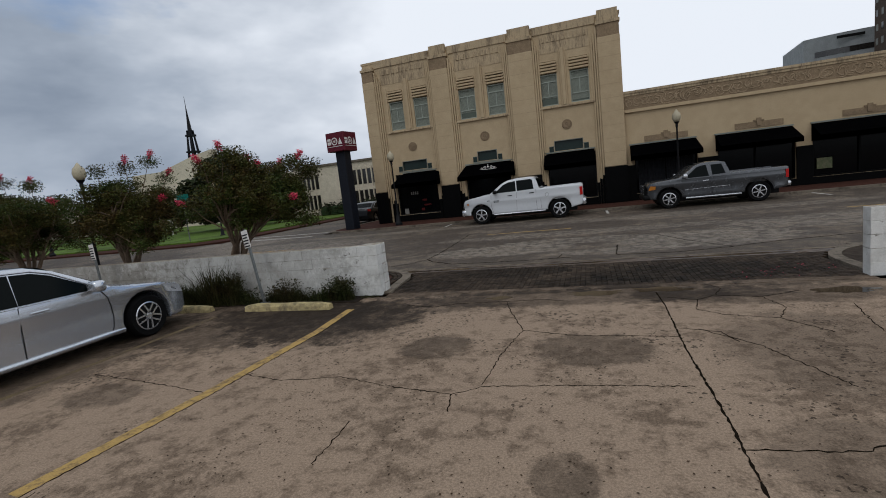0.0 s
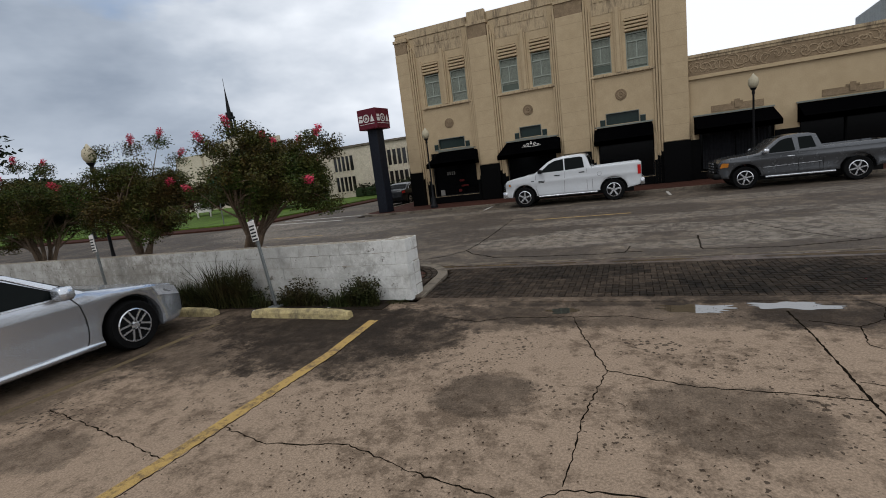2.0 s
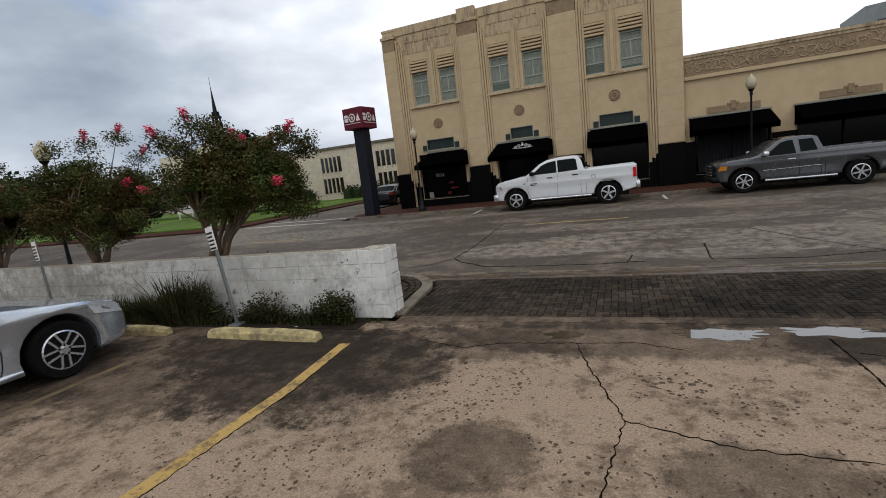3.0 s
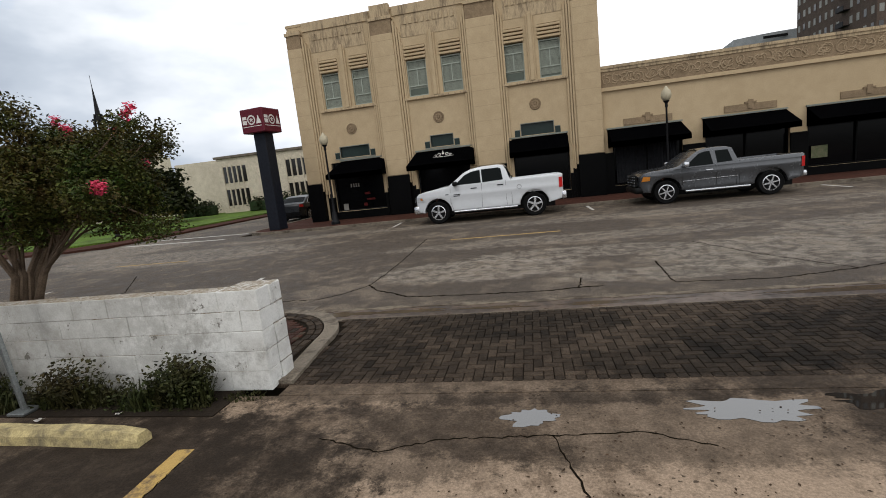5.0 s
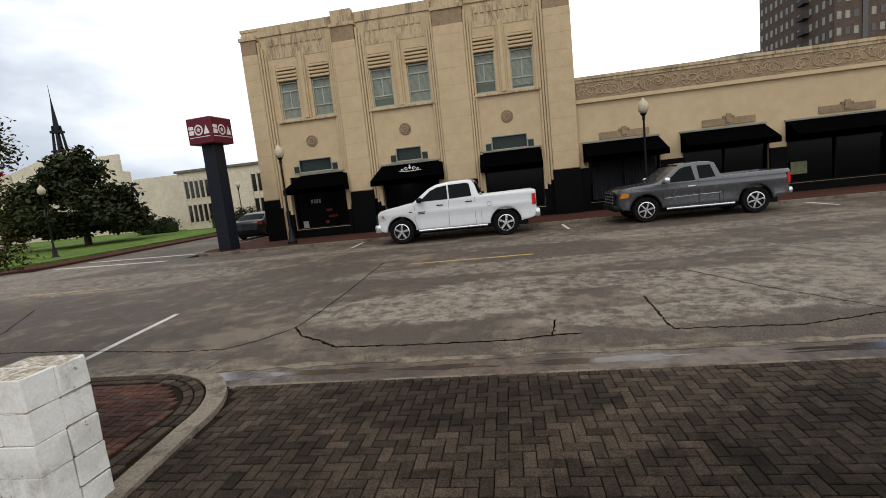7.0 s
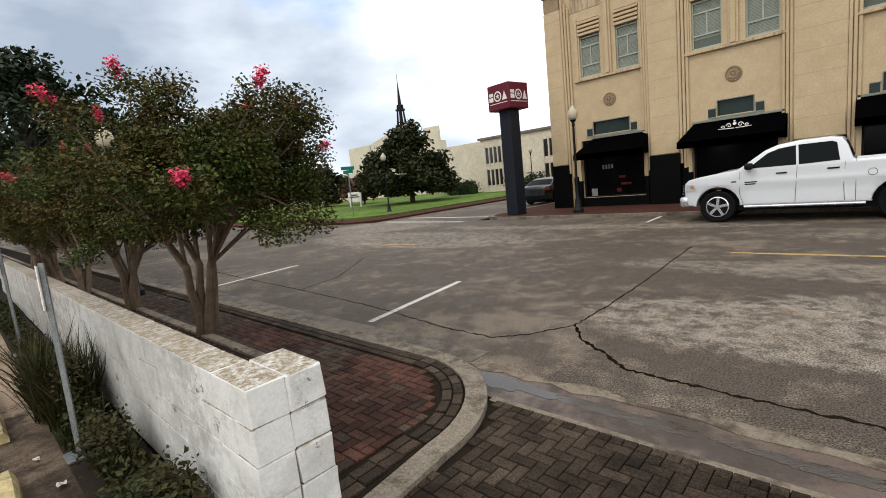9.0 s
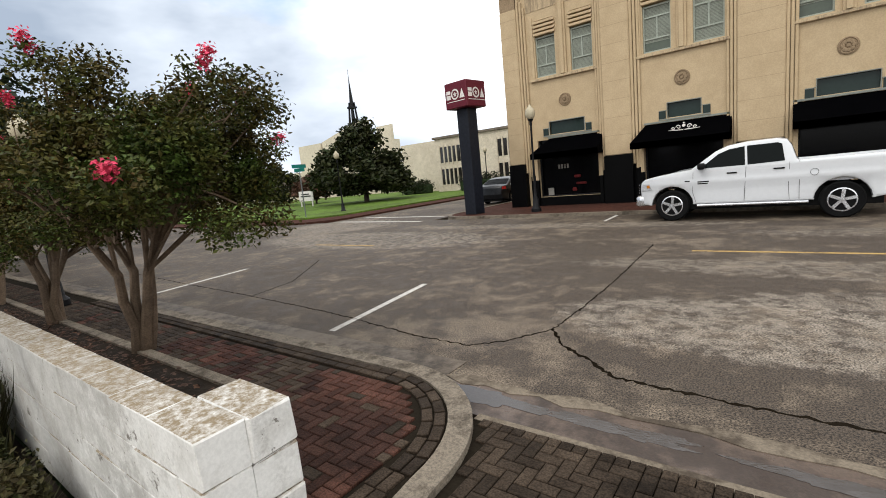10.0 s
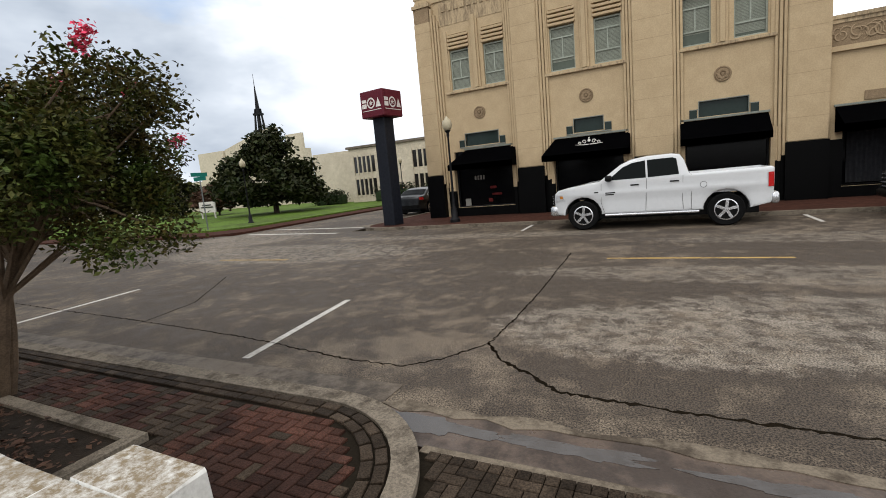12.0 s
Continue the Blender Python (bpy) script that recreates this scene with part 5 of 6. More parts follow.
def wheel_stop(label="worn yellow concrete wheel stop on the lot"):
    stop = bmesh.new()
    prof = [(-0.075, 0), (-0.07, 0.08), (-0.045, 0.125), (0.045, 0.125), (0.07, 0.08), (0.075, 0)]
    rings = []
    rnd = random.Random(3)
    for i in range(9):
        x = -0.9 + 1.8 * i / 8
        e = 0.03 if i in (0, 8) else 0
        rings.append([stop.verts.new((x, y * (1 - e * 3) + rnd.uniform(-0.006, 0.006), max(z - e * (z > 0.05) + rnd.uniform(-0.005, 0.005), 0))) for y, z in prof])
    for a, b in zip(rings, rings[1:]):
        for i in range(5):
            stop.faces.new((a[i], a[i + 1], b[i + 1], b[i]))
    stop.faces.new(rings[0])
    stop.faces.new(rings[-1][::-1])
    return solid("wheel_stop", stop, STOP_PAINT, label, "wheel stop", "wheel stops")


stop = wheel_stop()
stop.matrix_basis = pose(-5.2, 6.84, 0.0, 0, 0, -1)
for x, y, turn in ((-7.85, 6.86, 1), (-10.35, 6.9, -2), (-12.7, 6.95, 2), (-15.2, 6.9, 0)):
    copy_thing(stop, pose(x, y, 0, 0, 0, turn))

# ---- far buildings ----
DARK_PANE = glass("far_pane", (0.02, 0.018, 0.016), 0.15)


def slit_rows(owner, x0, x1, y, rows, n):
    for z0, z1 in rows:
        for k in range(n):
            a = x0 + (x1 - x0) * k / n
            w = (x1 - x0) / n
            part("window", boxed((a + w * 0.14, a + w * 0.86, y - 0.02, y + 0.1, z0, z1)), DARK_PANE, owner)
            part("fin", boxed((a - w * 0.1, a + w * 0.1, y - 0.12, y - 0.001, z0 - 0.2, z1 + 0.2)), PALE_STUCCO, owner)


office = thing("office_building", (-24, 54, 0.16), "pale two-storey office wing with slit windows", "building")
part("wall", boxed((-33.8, -10, 48.6, 62, 0.1, 5.9)), PALE_STUCCO, office)
part("wall", boxed((-41.4, -33.802, 51.5, 58, 0.1, 6.1)), PALE_STUCCO, office)
part("roof", boxed((-34.0, -9.8, 48.4, 62.2, 5.901, 6.14)), KERB_CONCRETE, office, "stained roof edge")
slit_rows(office, -33.2, -30.4, 48.6, ((3.3, 5.0), (0.9, 2.6)), 5)
slit_rows(office, -25.9, -21.5, 48.6, ((3.3, 5.0), (0.9, 2.6)), 7)
slit_rows(office, -17.5, -13.5, 48.6, ((3.3, 5.0), (0.9, 2.6)), 6)

chapel = thing("chapel", (-62, 66, 0.16), "pale windowless chapel with a roof rising to one end", "building")
bm = bmesh.new()
for p, q in (((-74.0, 60.0), (-69.0, 66)),):
    prism(bm, [(-73.5, 60), (-67.5, 60), (-67.5, 66), (-73.5, 66)], 0.1, 9.6)
part("wall", bm, PALE_STUCCO, chapel)
bm = bmesh.new()
vs = [bm.verts.new(p) for y in (60.4, 61.6) for p in ((-67.4, y, 0.1), (-50.4, y, 0.1), (-50.4, y, 8.2), (-56.4, y, 8.2), (-56.5, y, 12.0), (-60.4, y, 11.4), (-67.4, y, 9.7))]
bm.faces.new(vs[:7])
bm.faces.new(vs[7:][::-1])
for i in range(7):
    bm.faces.new((vs[i], vs[(i + 1) % 7], vs[7 + (i + 1) % 7], vs[7 + i]))
part("wall", bm, PALE_STUCCO, chapel)
part("slab", boxed((-53.6, -50.4, 60.0, 60.39, 0.1, 10.4)), PALE_STUCCO, chapel)
spire = thing("spire", (-75, 80, 10), "slim dark openwork spire behind the chapel", "spire")
sx, sy = -78.5, 79.0
bm = bmesh.new()
lathe(bm, [(0.5, 18.6), (0.36, 20.5), (0.2, 22.5), (0.06, 24.5), (0.03, 26.5)], 8, pose(sx, sy, 0))
part("needle", bm, BLACK_IRON, spire)
for k in range(4):
    a = math.pi * k / 2 + 0.6
    bm = bmesh.new()
    tube(bm, [(sx + 1.15 * math.cos(a), sy + 1.15 * math.sin(a), 0.1), (sx + 1.0 * math.cos(a), sy + 1.0 * math.sin(a), 14.0), (sx + 0.55 * math.cos(a), sy + 0.55 * math.sin(a), 19.6)], [0.32, 0.28, 0.16], 6)
    part("leg", bm, BLACK_IRON, spire)
part("ring", boxed((sx - 1.0, sx + 1.0, sy - 1.0, sy + 1.0, 15.0, 15.3)), BLACK_IRON, spire)
part("ring", boxed((sx - 0.75, sx + 0.75, sy - 0.75, sy + 0.75, 18.3, 18.7)), BLACK_IRON, spire)

hall = thing("church_hall", (-95, 62, 0.16), "long low pale hall with many slit windows", "building")
part("wall", boxed((-130, -73.6, 61, 72, 0.1, 5.2)), PALE_STUCCO, hall)
slit_rows(hall, -104, -76, 61, ((0.8, 2.9),), 22)
slit_rows(hall, -126, -108, 61, ((0.8, 3.6),), 12)

tower = thing("apartment_tower", (75, 128, 0), "tall brown brick tower with rows of small windows", "building")
TX, TY, TW, TD, TH = 67.9, 115.2, 9.5, 28.0, 64.0
part("wall", boxed((TX, TX + TW, TY, TY + TD, -0.2, TH)), BROWN_BRICK, tower)
PALE_FRAME = mat("pale_window", (0.30, 0.29, 0.26), rough=0.5, bump=0.0)
for side in ("south", "west"):
    span = TW if side == "south" else TD
    count = 6 if side == "south" else 13
    for k in range(count):
        if (side == "west" and k in (4,)) or (side == "south" and k == 3):
            continue
        c = span * (k + 0.5) / count
        for f in range(4, 19):
            z = 1.5 + f * 3.2
            if side == "south":
                part("window", boxed((TX + c - 0.42, TX + c + 0.42, TY - 0.06, TY - 0.001, z, z + 1.5)), PALE_FRAME if (k * 7 + f * 5) % 3 else DARK_PANE, tower)
            else:
                part("window", boxed((TX - 0.06, TX - 0.001, TY + c - 0.42, TY + c + 0.42, z, z + 1.5)), PALE_FRAME if (k * 7 + f * 5) % 3 else DARK_PANE, tower)
part("pilaster", boxed((TX + 5.0, TX + 6.0, TY - 0.2, TY - 0.001, -0.2, TH - 1)), DARK_PANE, tower, "dark window strip")
for f in range(4, 19):
    z = 1.2 + f * 3.2
    part("fire_escape", boxed((TX - 1.3, TX - 0.001, TY + 8.0, TY + 10.6, z, z + 0.12), (TX - 1.3, TX - 1.22, TY + 8.0, TY + 10.6, z + 0.12, z + 1.0)), BLACK_IRON, tower)
part("cornice", boxed((TX - 0.4, TX + TW + 0.4, TY - 0.4, TY + TD + 0.4, TH + 0.001, TH + 0.8)), KERB_CONCRETE, tower)

bank = thing("office_block", (66, 152, 0), "pale curved office block with dark window bands", "building")
bm = bmesh.new()
ring = [(60 + 13.0 + 34 * math.sin(radians(a)), 186 - 34 * math.cos(radians(a))) for a in range(-26, 15, 4)]
prism(bm, ring + [(84, 175), (60, 175)], -0.2, 30.2)
part("wall", bm, GREY_CLADDING, bank)
ring2 = [(73.0 + 34.06 * math.sin(radians(a)), 186 - 34.06 * math.cos(radians(a))) for a in range(-22, 15, 4)]
for f in range(7):
    bm = bmesh.new()
    prism(bm, ring2 + [(x, y + 0.5) for x, y in ring2[::-1]], 7.0 + f * 3.0, 8.4 + f * 3.0)
    part("window_band", bm, DARK_PANE, bank)
part("sign_bars", boxed((64, 70, 151.7, 151.8, 28.6, 29.3)), BLACK_TRIM, bank)

# ---- plants ----
BARK = mat("smooth_bark", (0.17, 0.12, 0.08), (0.075, 0.055, 0.04), rough=0.85, large=2, small=8, bump=0.3)
DARK_BARK = mat("dark_bark", (0.06, 0.045, 0.035), rough=0.95, small=8, bump=0.5)


def leaf_mat(name, a, b, tone=0.5):
    m = mat(name, a, b, rough=0.6, large=1.2, small=4.0, bump=0.0, amount=0.9, random_tone=tone)
    bsdf = m.node_tree.nodes["Principled BSDF"]
    bsdf.inputs["Specular IOR Level"].default_value = 0.12
    return m


LEAF = leaf_mat("crape_leaf", (0.042, 0.069, 0.012), (0.078, 0.042, 0.013), 0.6)
LEAF_DARK = leaf_mat("magnolia_leaf", (0.017, 0.028, 0.008), (0.036, 0.034, 0.013))
LEAF_OAK = leaf_mat("oak_leaf", (0.016, 0.028, 0.013), (0.026, 0.036, 0.016))
LEAF_RUST = leaf_mat("rust_leaf", (0.09, 0.045, 0.03), (0.06, 0.035, 0.02))
BLOSSOM = leaf_mat("crape_blossom", (0.70, 0.075, 0.14), (0.52, 0.04, 0.09), 0.35)
WEED = leaf_mat("weed_blade", (0.028, 0.037, 0.010), (0.044, 0.032, 0.013))


def leaves(centres, spread, count, size, seed, flat=0.5):
    """Small folded leaves scattered about clump centres."""
    rng = np.random.default_rng(seed)
    c = np.asarray(centres)[rng.integers(0, len(centres), count)]
    p = c + np.clip(rng.normal(0, 1, (count, 3)), -1.7, 1.7) * spread
    n = rng.normal(0, 1, (count, 3))
    n[:, 2] = np.abs(n[:, 2]) + flat
    n /= np.linalg.norm(n, axis=1, keepdims=True)
    a = np.cross(n, rng.normal(0, 1, (count, 3)))
    a /= np.linalg.norm(a, axis=1, keepdims=True)
    b = np.cross(n, a)
    s = size * rng.uniform(0.6, 1.3, (count, 1))
    verts = np.stack([p - a * s, p - b * s * 0.55 + n * s * 0.15, p + a * s, p + b * s * 0.55 + n * s * 0.15], 1).reshape(-1, 3)
    faces = np.arange(count * 4).reshape(-1, 4)
    return verts.tolist(), faces.tolist()


def leaf_part(name, data, material, parent, label=""):
    me = bpy.data.meshes.new(name)
    me.from_pydata(data[0], [], data[1])
    me.materials.append(material)
    ob = new(name, me)
    ob.parent = parent
    return tagged(ob, label, kind="stuff")


def crape_myrtle(seed, reach=(1.65, 1.25, 0.98), middle=(1.1, 0.05, 2.2), n_clumps=135, n_leaves=76000, size=0.0255, blooms=9, label="crape myrtle with bronze-green leaves and pink blossom"):
    rnd = random.Random(seed)
    tree = thing("crape_myrtle", (0, 0, 0), label, "tree", "crape myrtles")
    stems = []
    for k in range(5):
        bm = bmesh.new()
        a = 2 * math.pi * k / 5 + rnd.uniform(-0.4, 0.4)
        r = rnd.uniform(0.35, 0.8)
        pts = [(0.07 * math.cos(a), 0.07 * math.sin(a), 0.0)]
        for j in range(1, 7):
            t = j / 6
            pts.append((r * t ** 1.3 * math.cos(a) + middle[0] * 0.7 * t + rnd.uniform(-0.05, 0.05), r * t ** 1.3 * math.sin(a) + rnd.uniform(-0.05, 0.05), 2.0 * t))
        tube(bm, pts, [0.066, 0.058, 0.052, 0.047, 0.04, 0.032, 0.022], 8)
        part("stem", bm, BARK, tree, "smooth pale stem")
        stems.append(pts)
    bm = bmesh.new()
    clumps = []
    while len(clumps) < n_clumps:
        v = Vector((rnd.gauss(0, 1), rnd.gauss(0, 1), rnd.gauss(0, 1))).normalized()
        # boughs swell and hollow the outline
        swell = 1 + 0.85 * noise.noise(v * 2.2 + Vector((seed * 3.1, 0, 0)))
        v = v * min(swell, 1.3) * rnd.uniform(0.35, 1.0)
        p = Vector((middle[0] + v.x * reach[0], middle[1] + v.y * reach[1], middle[2] + v.z * reach[2]))
        if p.z > 1.0 and noise.noise(p * 1.5 + Vector((0, seed, 0))) > -0.12:
            clumps.append(p)
    for c in clumps[:110]:
        s = min(stems, key=lambda q: (Vector(q[-1]) - c).length)
        o = Vector(s[rnd.choice((3, 4, 5, 6))])
        mid = (o + c) / 2 + Vector((rnd.uniform(-0.15, 0.15), rnd.uniform(-0.15, 0.15), rnd.uniform(-0.05, 0.2)))
        tube(bm, [o, mid, c], [0.024, 0.014, 0.005], 5)
    tagged(part("twig_mass", bm, BARK, tree), kind="stuff")
    leaf_part("crown", leaves([tuple(c) for c in clumps], (0.135, 0.135, 0.095), n_leaves, size, seed), LEAF, tree)
    hub = Vector(middle) - Vector((0, 0, 0.5))
    tops = sorted((c for c in clumps if c.z > middle[2] - 0.35), key=lambda c: -(c - hub).length - rnd.uniform(0, 0.9))[:blooms]
    for c in tops:
        out = (c - hub).normalized()
        tip = c + out * 0.12 + Vector((0, 0, 0.04))
        leaf_part("blossom", leaves([tuple(tip), tuple(tip + out * 0.06), tuple(tip + out * 0.11)], 0.038, 170, 0.024, seed + 1), BLOSSOM, tree)
    return tree


tree = crape_myrtle(11)
tree.matrix_basis = pose(-8.35, 9.05, 0.05)
tree = crape_myrtle(23, reach=(1.85, 1.4, 1.05), middle=(0.35, 0, 2.1), n_clumps=150, n_leaves=70000, blooms=6)
tree.matrix_basis = pose(-11.6, 8.95, 0.05)
for x, y, turn, s in ((-15.2, 8.8, 120, 1.0), (-18.8, 8.8, 250, 1.05), (-22.6, 8.7, 40, 1.05), (7.4, 9.0, 200, 0.95)):
    t = copy_thing(tree, pose(x, y, 0.05, 0, 0, turn))
    t.scale = (s, s, s)


def big_tree(kind, label, material, base, height, crown_r, crown_z, n_leaves, size, seed, low=0.8, cone=0.45):
    rnd = random.Random(seed)
    tree = thing(kind, (0, 0, 0), label, "tree")
    bm = bmesh.new()
    r0 = height * 0.035
    tube(bm, [(0, 0, 0), (0.05, 0.03, height * 0.25), (0.0, 0.1, height * 0.55), (0.1, 0, height * 0.85)], [r0, r0 * 0.8, r0 * 0.5, r0 * 0.15], 8)
    clumps = []
    for k in range(90):
        v = Vector((rnd.gauss(0, 1), rnd.gauss(0, 1), rnd.gauss(0, 1))).normalized() * rnd.uniform(0.6, 1.0)
        taper = 1.0 if v.z < 0 else 1 - cone * v.z
        p = Vector((v.x * crown_r * taper, v.y * crown_r * taper, crown_z + v.z * (height - crown_z)))
        if p.z < low:
            p.z = low + rnd.uniform(0, 0.5)
        clumps.append(p)
    for c in clumps[:26]:
        o = Vector((0, 0.05, min(max(c.z * 0.7, height * 0.2), height * 0.7)))
        tube(bm, [o, (o + c) / 2 + Vector((0, 0, 0.2)), c], [r0 * 0.4, r0 * 0.22, r0 * 0.06], 5)
    part("trunk", bm, DARK_BARK, tree, "dark rough trunk")
    leaf_part("crown", leaves([tuple(c) for c in clumps], crown_r * 0.10, n_leaves, size, seed), material, tree)
    tree.matrix_basis = pose(*base)
    return tree


big_tree("magnolia", "dense dark magnolia on the lawn", LEAF_DARK, (-34.2, 37.7, 0.16), 7.3, 4.7, 2.7, 19000, 0.24, 5, 1.5, 0.75)
big_tree("magnolia", "small dark magnolia on the lawn", LEAF_DARK, (-52.5, 40.0, 0.16), 4.9, 3.4, 2.6, 5000, 0.26, 6)
big_tree("small_tree", "rust-leaved small tree on the lawn", LEAF_RUST, (-46.0, 41.0, 0.16), 3.2, 2.6, 1.9, 4000, 0.2, 7)
big_tree("live_oak", "broad live oak past the end of the lot", LEAF_OAK, (-28.5, 9.6, 0.0), 9.2, 4.6, 5.2, 14000, 0.16, 8, 2.6)
big_tree("live_oak", "live oak beyond the street end", LEAF_OAK, (-48.0, 13.0, 0.0), 9.0, 6.0, 5.0, 9000, 0.25, 9, 2.4)
big_tree("live_oak", "distant live oak by the low hall", LEAF_OAK, (-66.0, 34.0, 0.16), 6.5, 5.5, 3.6, 5000, 0.35, 10, 1.0)
big_tree("live_oak", "distant live oak at the end of the street", LEAF_OAK, (-78.0, 22.0, 0.1), 7.5, 7.0, 4.0, 6000, 0.4, 12, 0.8)


def hedge(x0, x1, y, h, seed):
    rng = random.Random(seed)
    centres = [(rng.uniform(x0, x1), y + rng.uniform(-0.5, 0.5), 0.16 + rng.uniform(0.1, h)) for k in range(60)]
    ob = thing("hedge", ((x0 + x1) / 2, y, 0.16), "clipped dark green hedge by the office wing", "hedge")
    bm = bmesh.new()
    box(bm, x0, x1, y - 0.5, y + 0.5, 0.16, h * 0.9, bevel=0.1)
    part("core", bm, FAR_GREEN, ob)
    me = leaves(centres, 0.25, 3000, 0.13, seed)
    o = leaf_part("foliage", me, LEAF_DARK, ob)
    o.matrix_parent_inverse = Matrix.Translation(-ob.location)


hedge(-37.5, -33.9, 47.2, 1.3, 1)
hedge(-29.6, -22.0, 47.2, 1.3, 2)
hedge(-20.5, -14.5, 47.2, 1.2, 3)

# church notice on the lawn
notice = thing("notice_board", (-41, 36, 0.16), "white framed notice board on the lawn", "sign")
part("board", boxed((-42.2, -40.0, 36, 36.1, 0.7, 1.7)), SIGN_WHITE, notice)
part("bars", boxed((-41.9, -40.3, 35.96, 35.99, 1.15, 1.25), (-41.7, -40.5, 35.96, 35.99, 1.35, 1.45)), BLACK_TRIM, notice)
for x in (-42.0, -40.2):
    part("leg", boxed((x - 0.06, x + 0.06, 36.0, 36.1, 0.16, 0.699)), SIGN_WHITE, notice)
GREEN_SIGN = mat("street_sign_green", (0.01, 0.16, 0.13), rough=0.5, bump=0.0)
blade = thing("street_sign", (-26.0, 24.6, 0.07), "green street name sign on a steel post", "sign")
bm = bmesh.new()
lathe(bm, [(0.035, 0.07), (0.035, 2.9)], 8, pose(-26.0, 24.6, 0))
part("post", bm, STEEL, blade)
part("plate", boxed((-26.5, -25.5, 24.585, 24.615, 2.92, 3.14)), GREEN_SIGN, blade)
part("plate", boxed((-26.015, -25.985, 24.1, 25.1, 3.15, 3.37)), GREEN_SIGN, blade)


# ---- weeds along the wall ----
def weeds(name, label, spots, blades, height, seed, material=None):
    rng = np.random.default_rng(seed)
    verts, faces = [], []
    for (x, y, r, h) in spots:
        for k in range(blades):
            a, d = rng.uniform(0, 6.28), r * math.sqrt(rng.uniform())
            bx, by = x + d * math.cos(a), min(y + d * 0.5 * math.sin(a), 7.63)
            t, lean = h * rng.uniform(0.5, 1.2), rng.uniform(0.1, 0.85)
            w = rng.uniform(0.004, 0.010)
            b = rng.uniform(0, 6.28)
            px, py = -math.sin(b) * w, math.cos(b) * w
            mx, my = bx + math.cos(b) * t * lean * 0.4, min(by + math.sin(b) * t * lean * 0.4, 7.64)
            tx, ty = bx + math.cos(b) * t * lean, min(by + math.sin(b) * t * lean, 7.645)
            i = len(verts)
            verts += [(bx - px, by - py, 0.01), (bx + px, by + py, 0.01), (mx + px, my + py, t * 0.6), (mx - px, my - py, t * 0.6), (tx, ty, t)]
            faces += [(i, i + 1, i + 2, i + 3), (i + 3, i + 2, i + 4)]
    me = bpy.data.meshes.new(name)
    me.from_pydata(verts, [], faces)
    me.materials.append(material or WEED)
    return tagged(new(name, me), label, "weeds", kind="stuff")


rnd = random.Random(2)
spots = [(-4.0 - 0.22 * k + rnd.uniform(-0.1, 0.1), 7.42 + rnd.uniform(-0.1, 0.1), 0.2, rnd.choice((0.04, 0.06, 0.1, 0.2))) for k in range(60)]
spots += [(-7.2 + d, 7.38 + rnd.uniform(-0.15, 0.1), 0.22, (0.12 + 0.62 * math.exp(-(d / 0.45) ** 2)) * rnd.uniform(0.55, 1.1)) for d in (rnd.uniform(-0.95, 0.95) for k in range(22))]
spots += [(-4.5 + rnd.uniform(-0.4, 0.35), 7.42, 0.2, rnd.uniform(0.1, 0.3)) for k in range(5)]
spots += [(-5.6 + rnd.uniform(-0.4, 0.4), 7.42, 0.2, rnd.uniform(0.1, 0.3)) for k in range(4)]
spots += [(-9.0 + rnd.uniform(-1.2, 1.2), 7.4, 0.25, rnd.uniform(0.2, 0.45)) for k in range(16)]
weeds("weeds", "tufts of grass and weeds at the foot of the white wall", spots, 130, 0.3, 3)
weeds("weeds", "tufts of weeds at the foot of the white wall", [(4.6 + 0.35 * k, 7.42, 0.25, 0.18 + 0.25 * (k % 3 == 1)) for k in range(14)], 160, 0.3, 4)
leafy = [(-4.3 - 0.3 * k + rnd.uniform(-0.15, 0.15), 7.4 + rnd.uniform(-0.08, 0.08), rnd.uniform(0.04, 0.2)) for k in range(40)] + [(-7.0 + rnd.uniform(-0.7, 0.7), 7.38, rnd.uniform(0.1, 0.5)) for k in range(14)]
leafy += [(-4.45 + rnd.gauss(0, 0.2), 7.42 + rnd.uniform(-0.1, 0.1), rnd.uniform(0.05, 0.34)) for k in range(26)] + [(-5.7 + rnd.gauss(0, 0.18), 7.42, rnd.uniform(0.05, 0.36)) for k in range(14)]
data = leaves(leafy, 0.07, 8200, 0.022, 31)
me = bpy.data.meshes.new("ground_ivy")
me.from_pydata([(x, min(y, 7.64), max(z, 0.015)) for x, y, z in data[0]], [], data[1])
me.materials.append(WEED)
tagged(new("ground_ivy", me), "leafy low weeds at the foot of the wall", "weeds", kind="stuff")
litter = leaves([(-6.5 - 0.4 * k, 8.5, 0.07) for k in range(20)], 0.25, 2600, 0.035, 41, 2.0)
me = bpy.data.meshes.new("leaf_litter")
me.from_pydata([(x, min(max(y, 8.1), 8.9), min(max(z, 0.055), 0.14)) for x, y, z in litter[0]], [], litter[1])
me.materials.append(LEAF_RUST)
tagged(new("leaf_litter", me), "dry brown leaf litter and twigs on the bed", "leaf litter", kind="stuff")

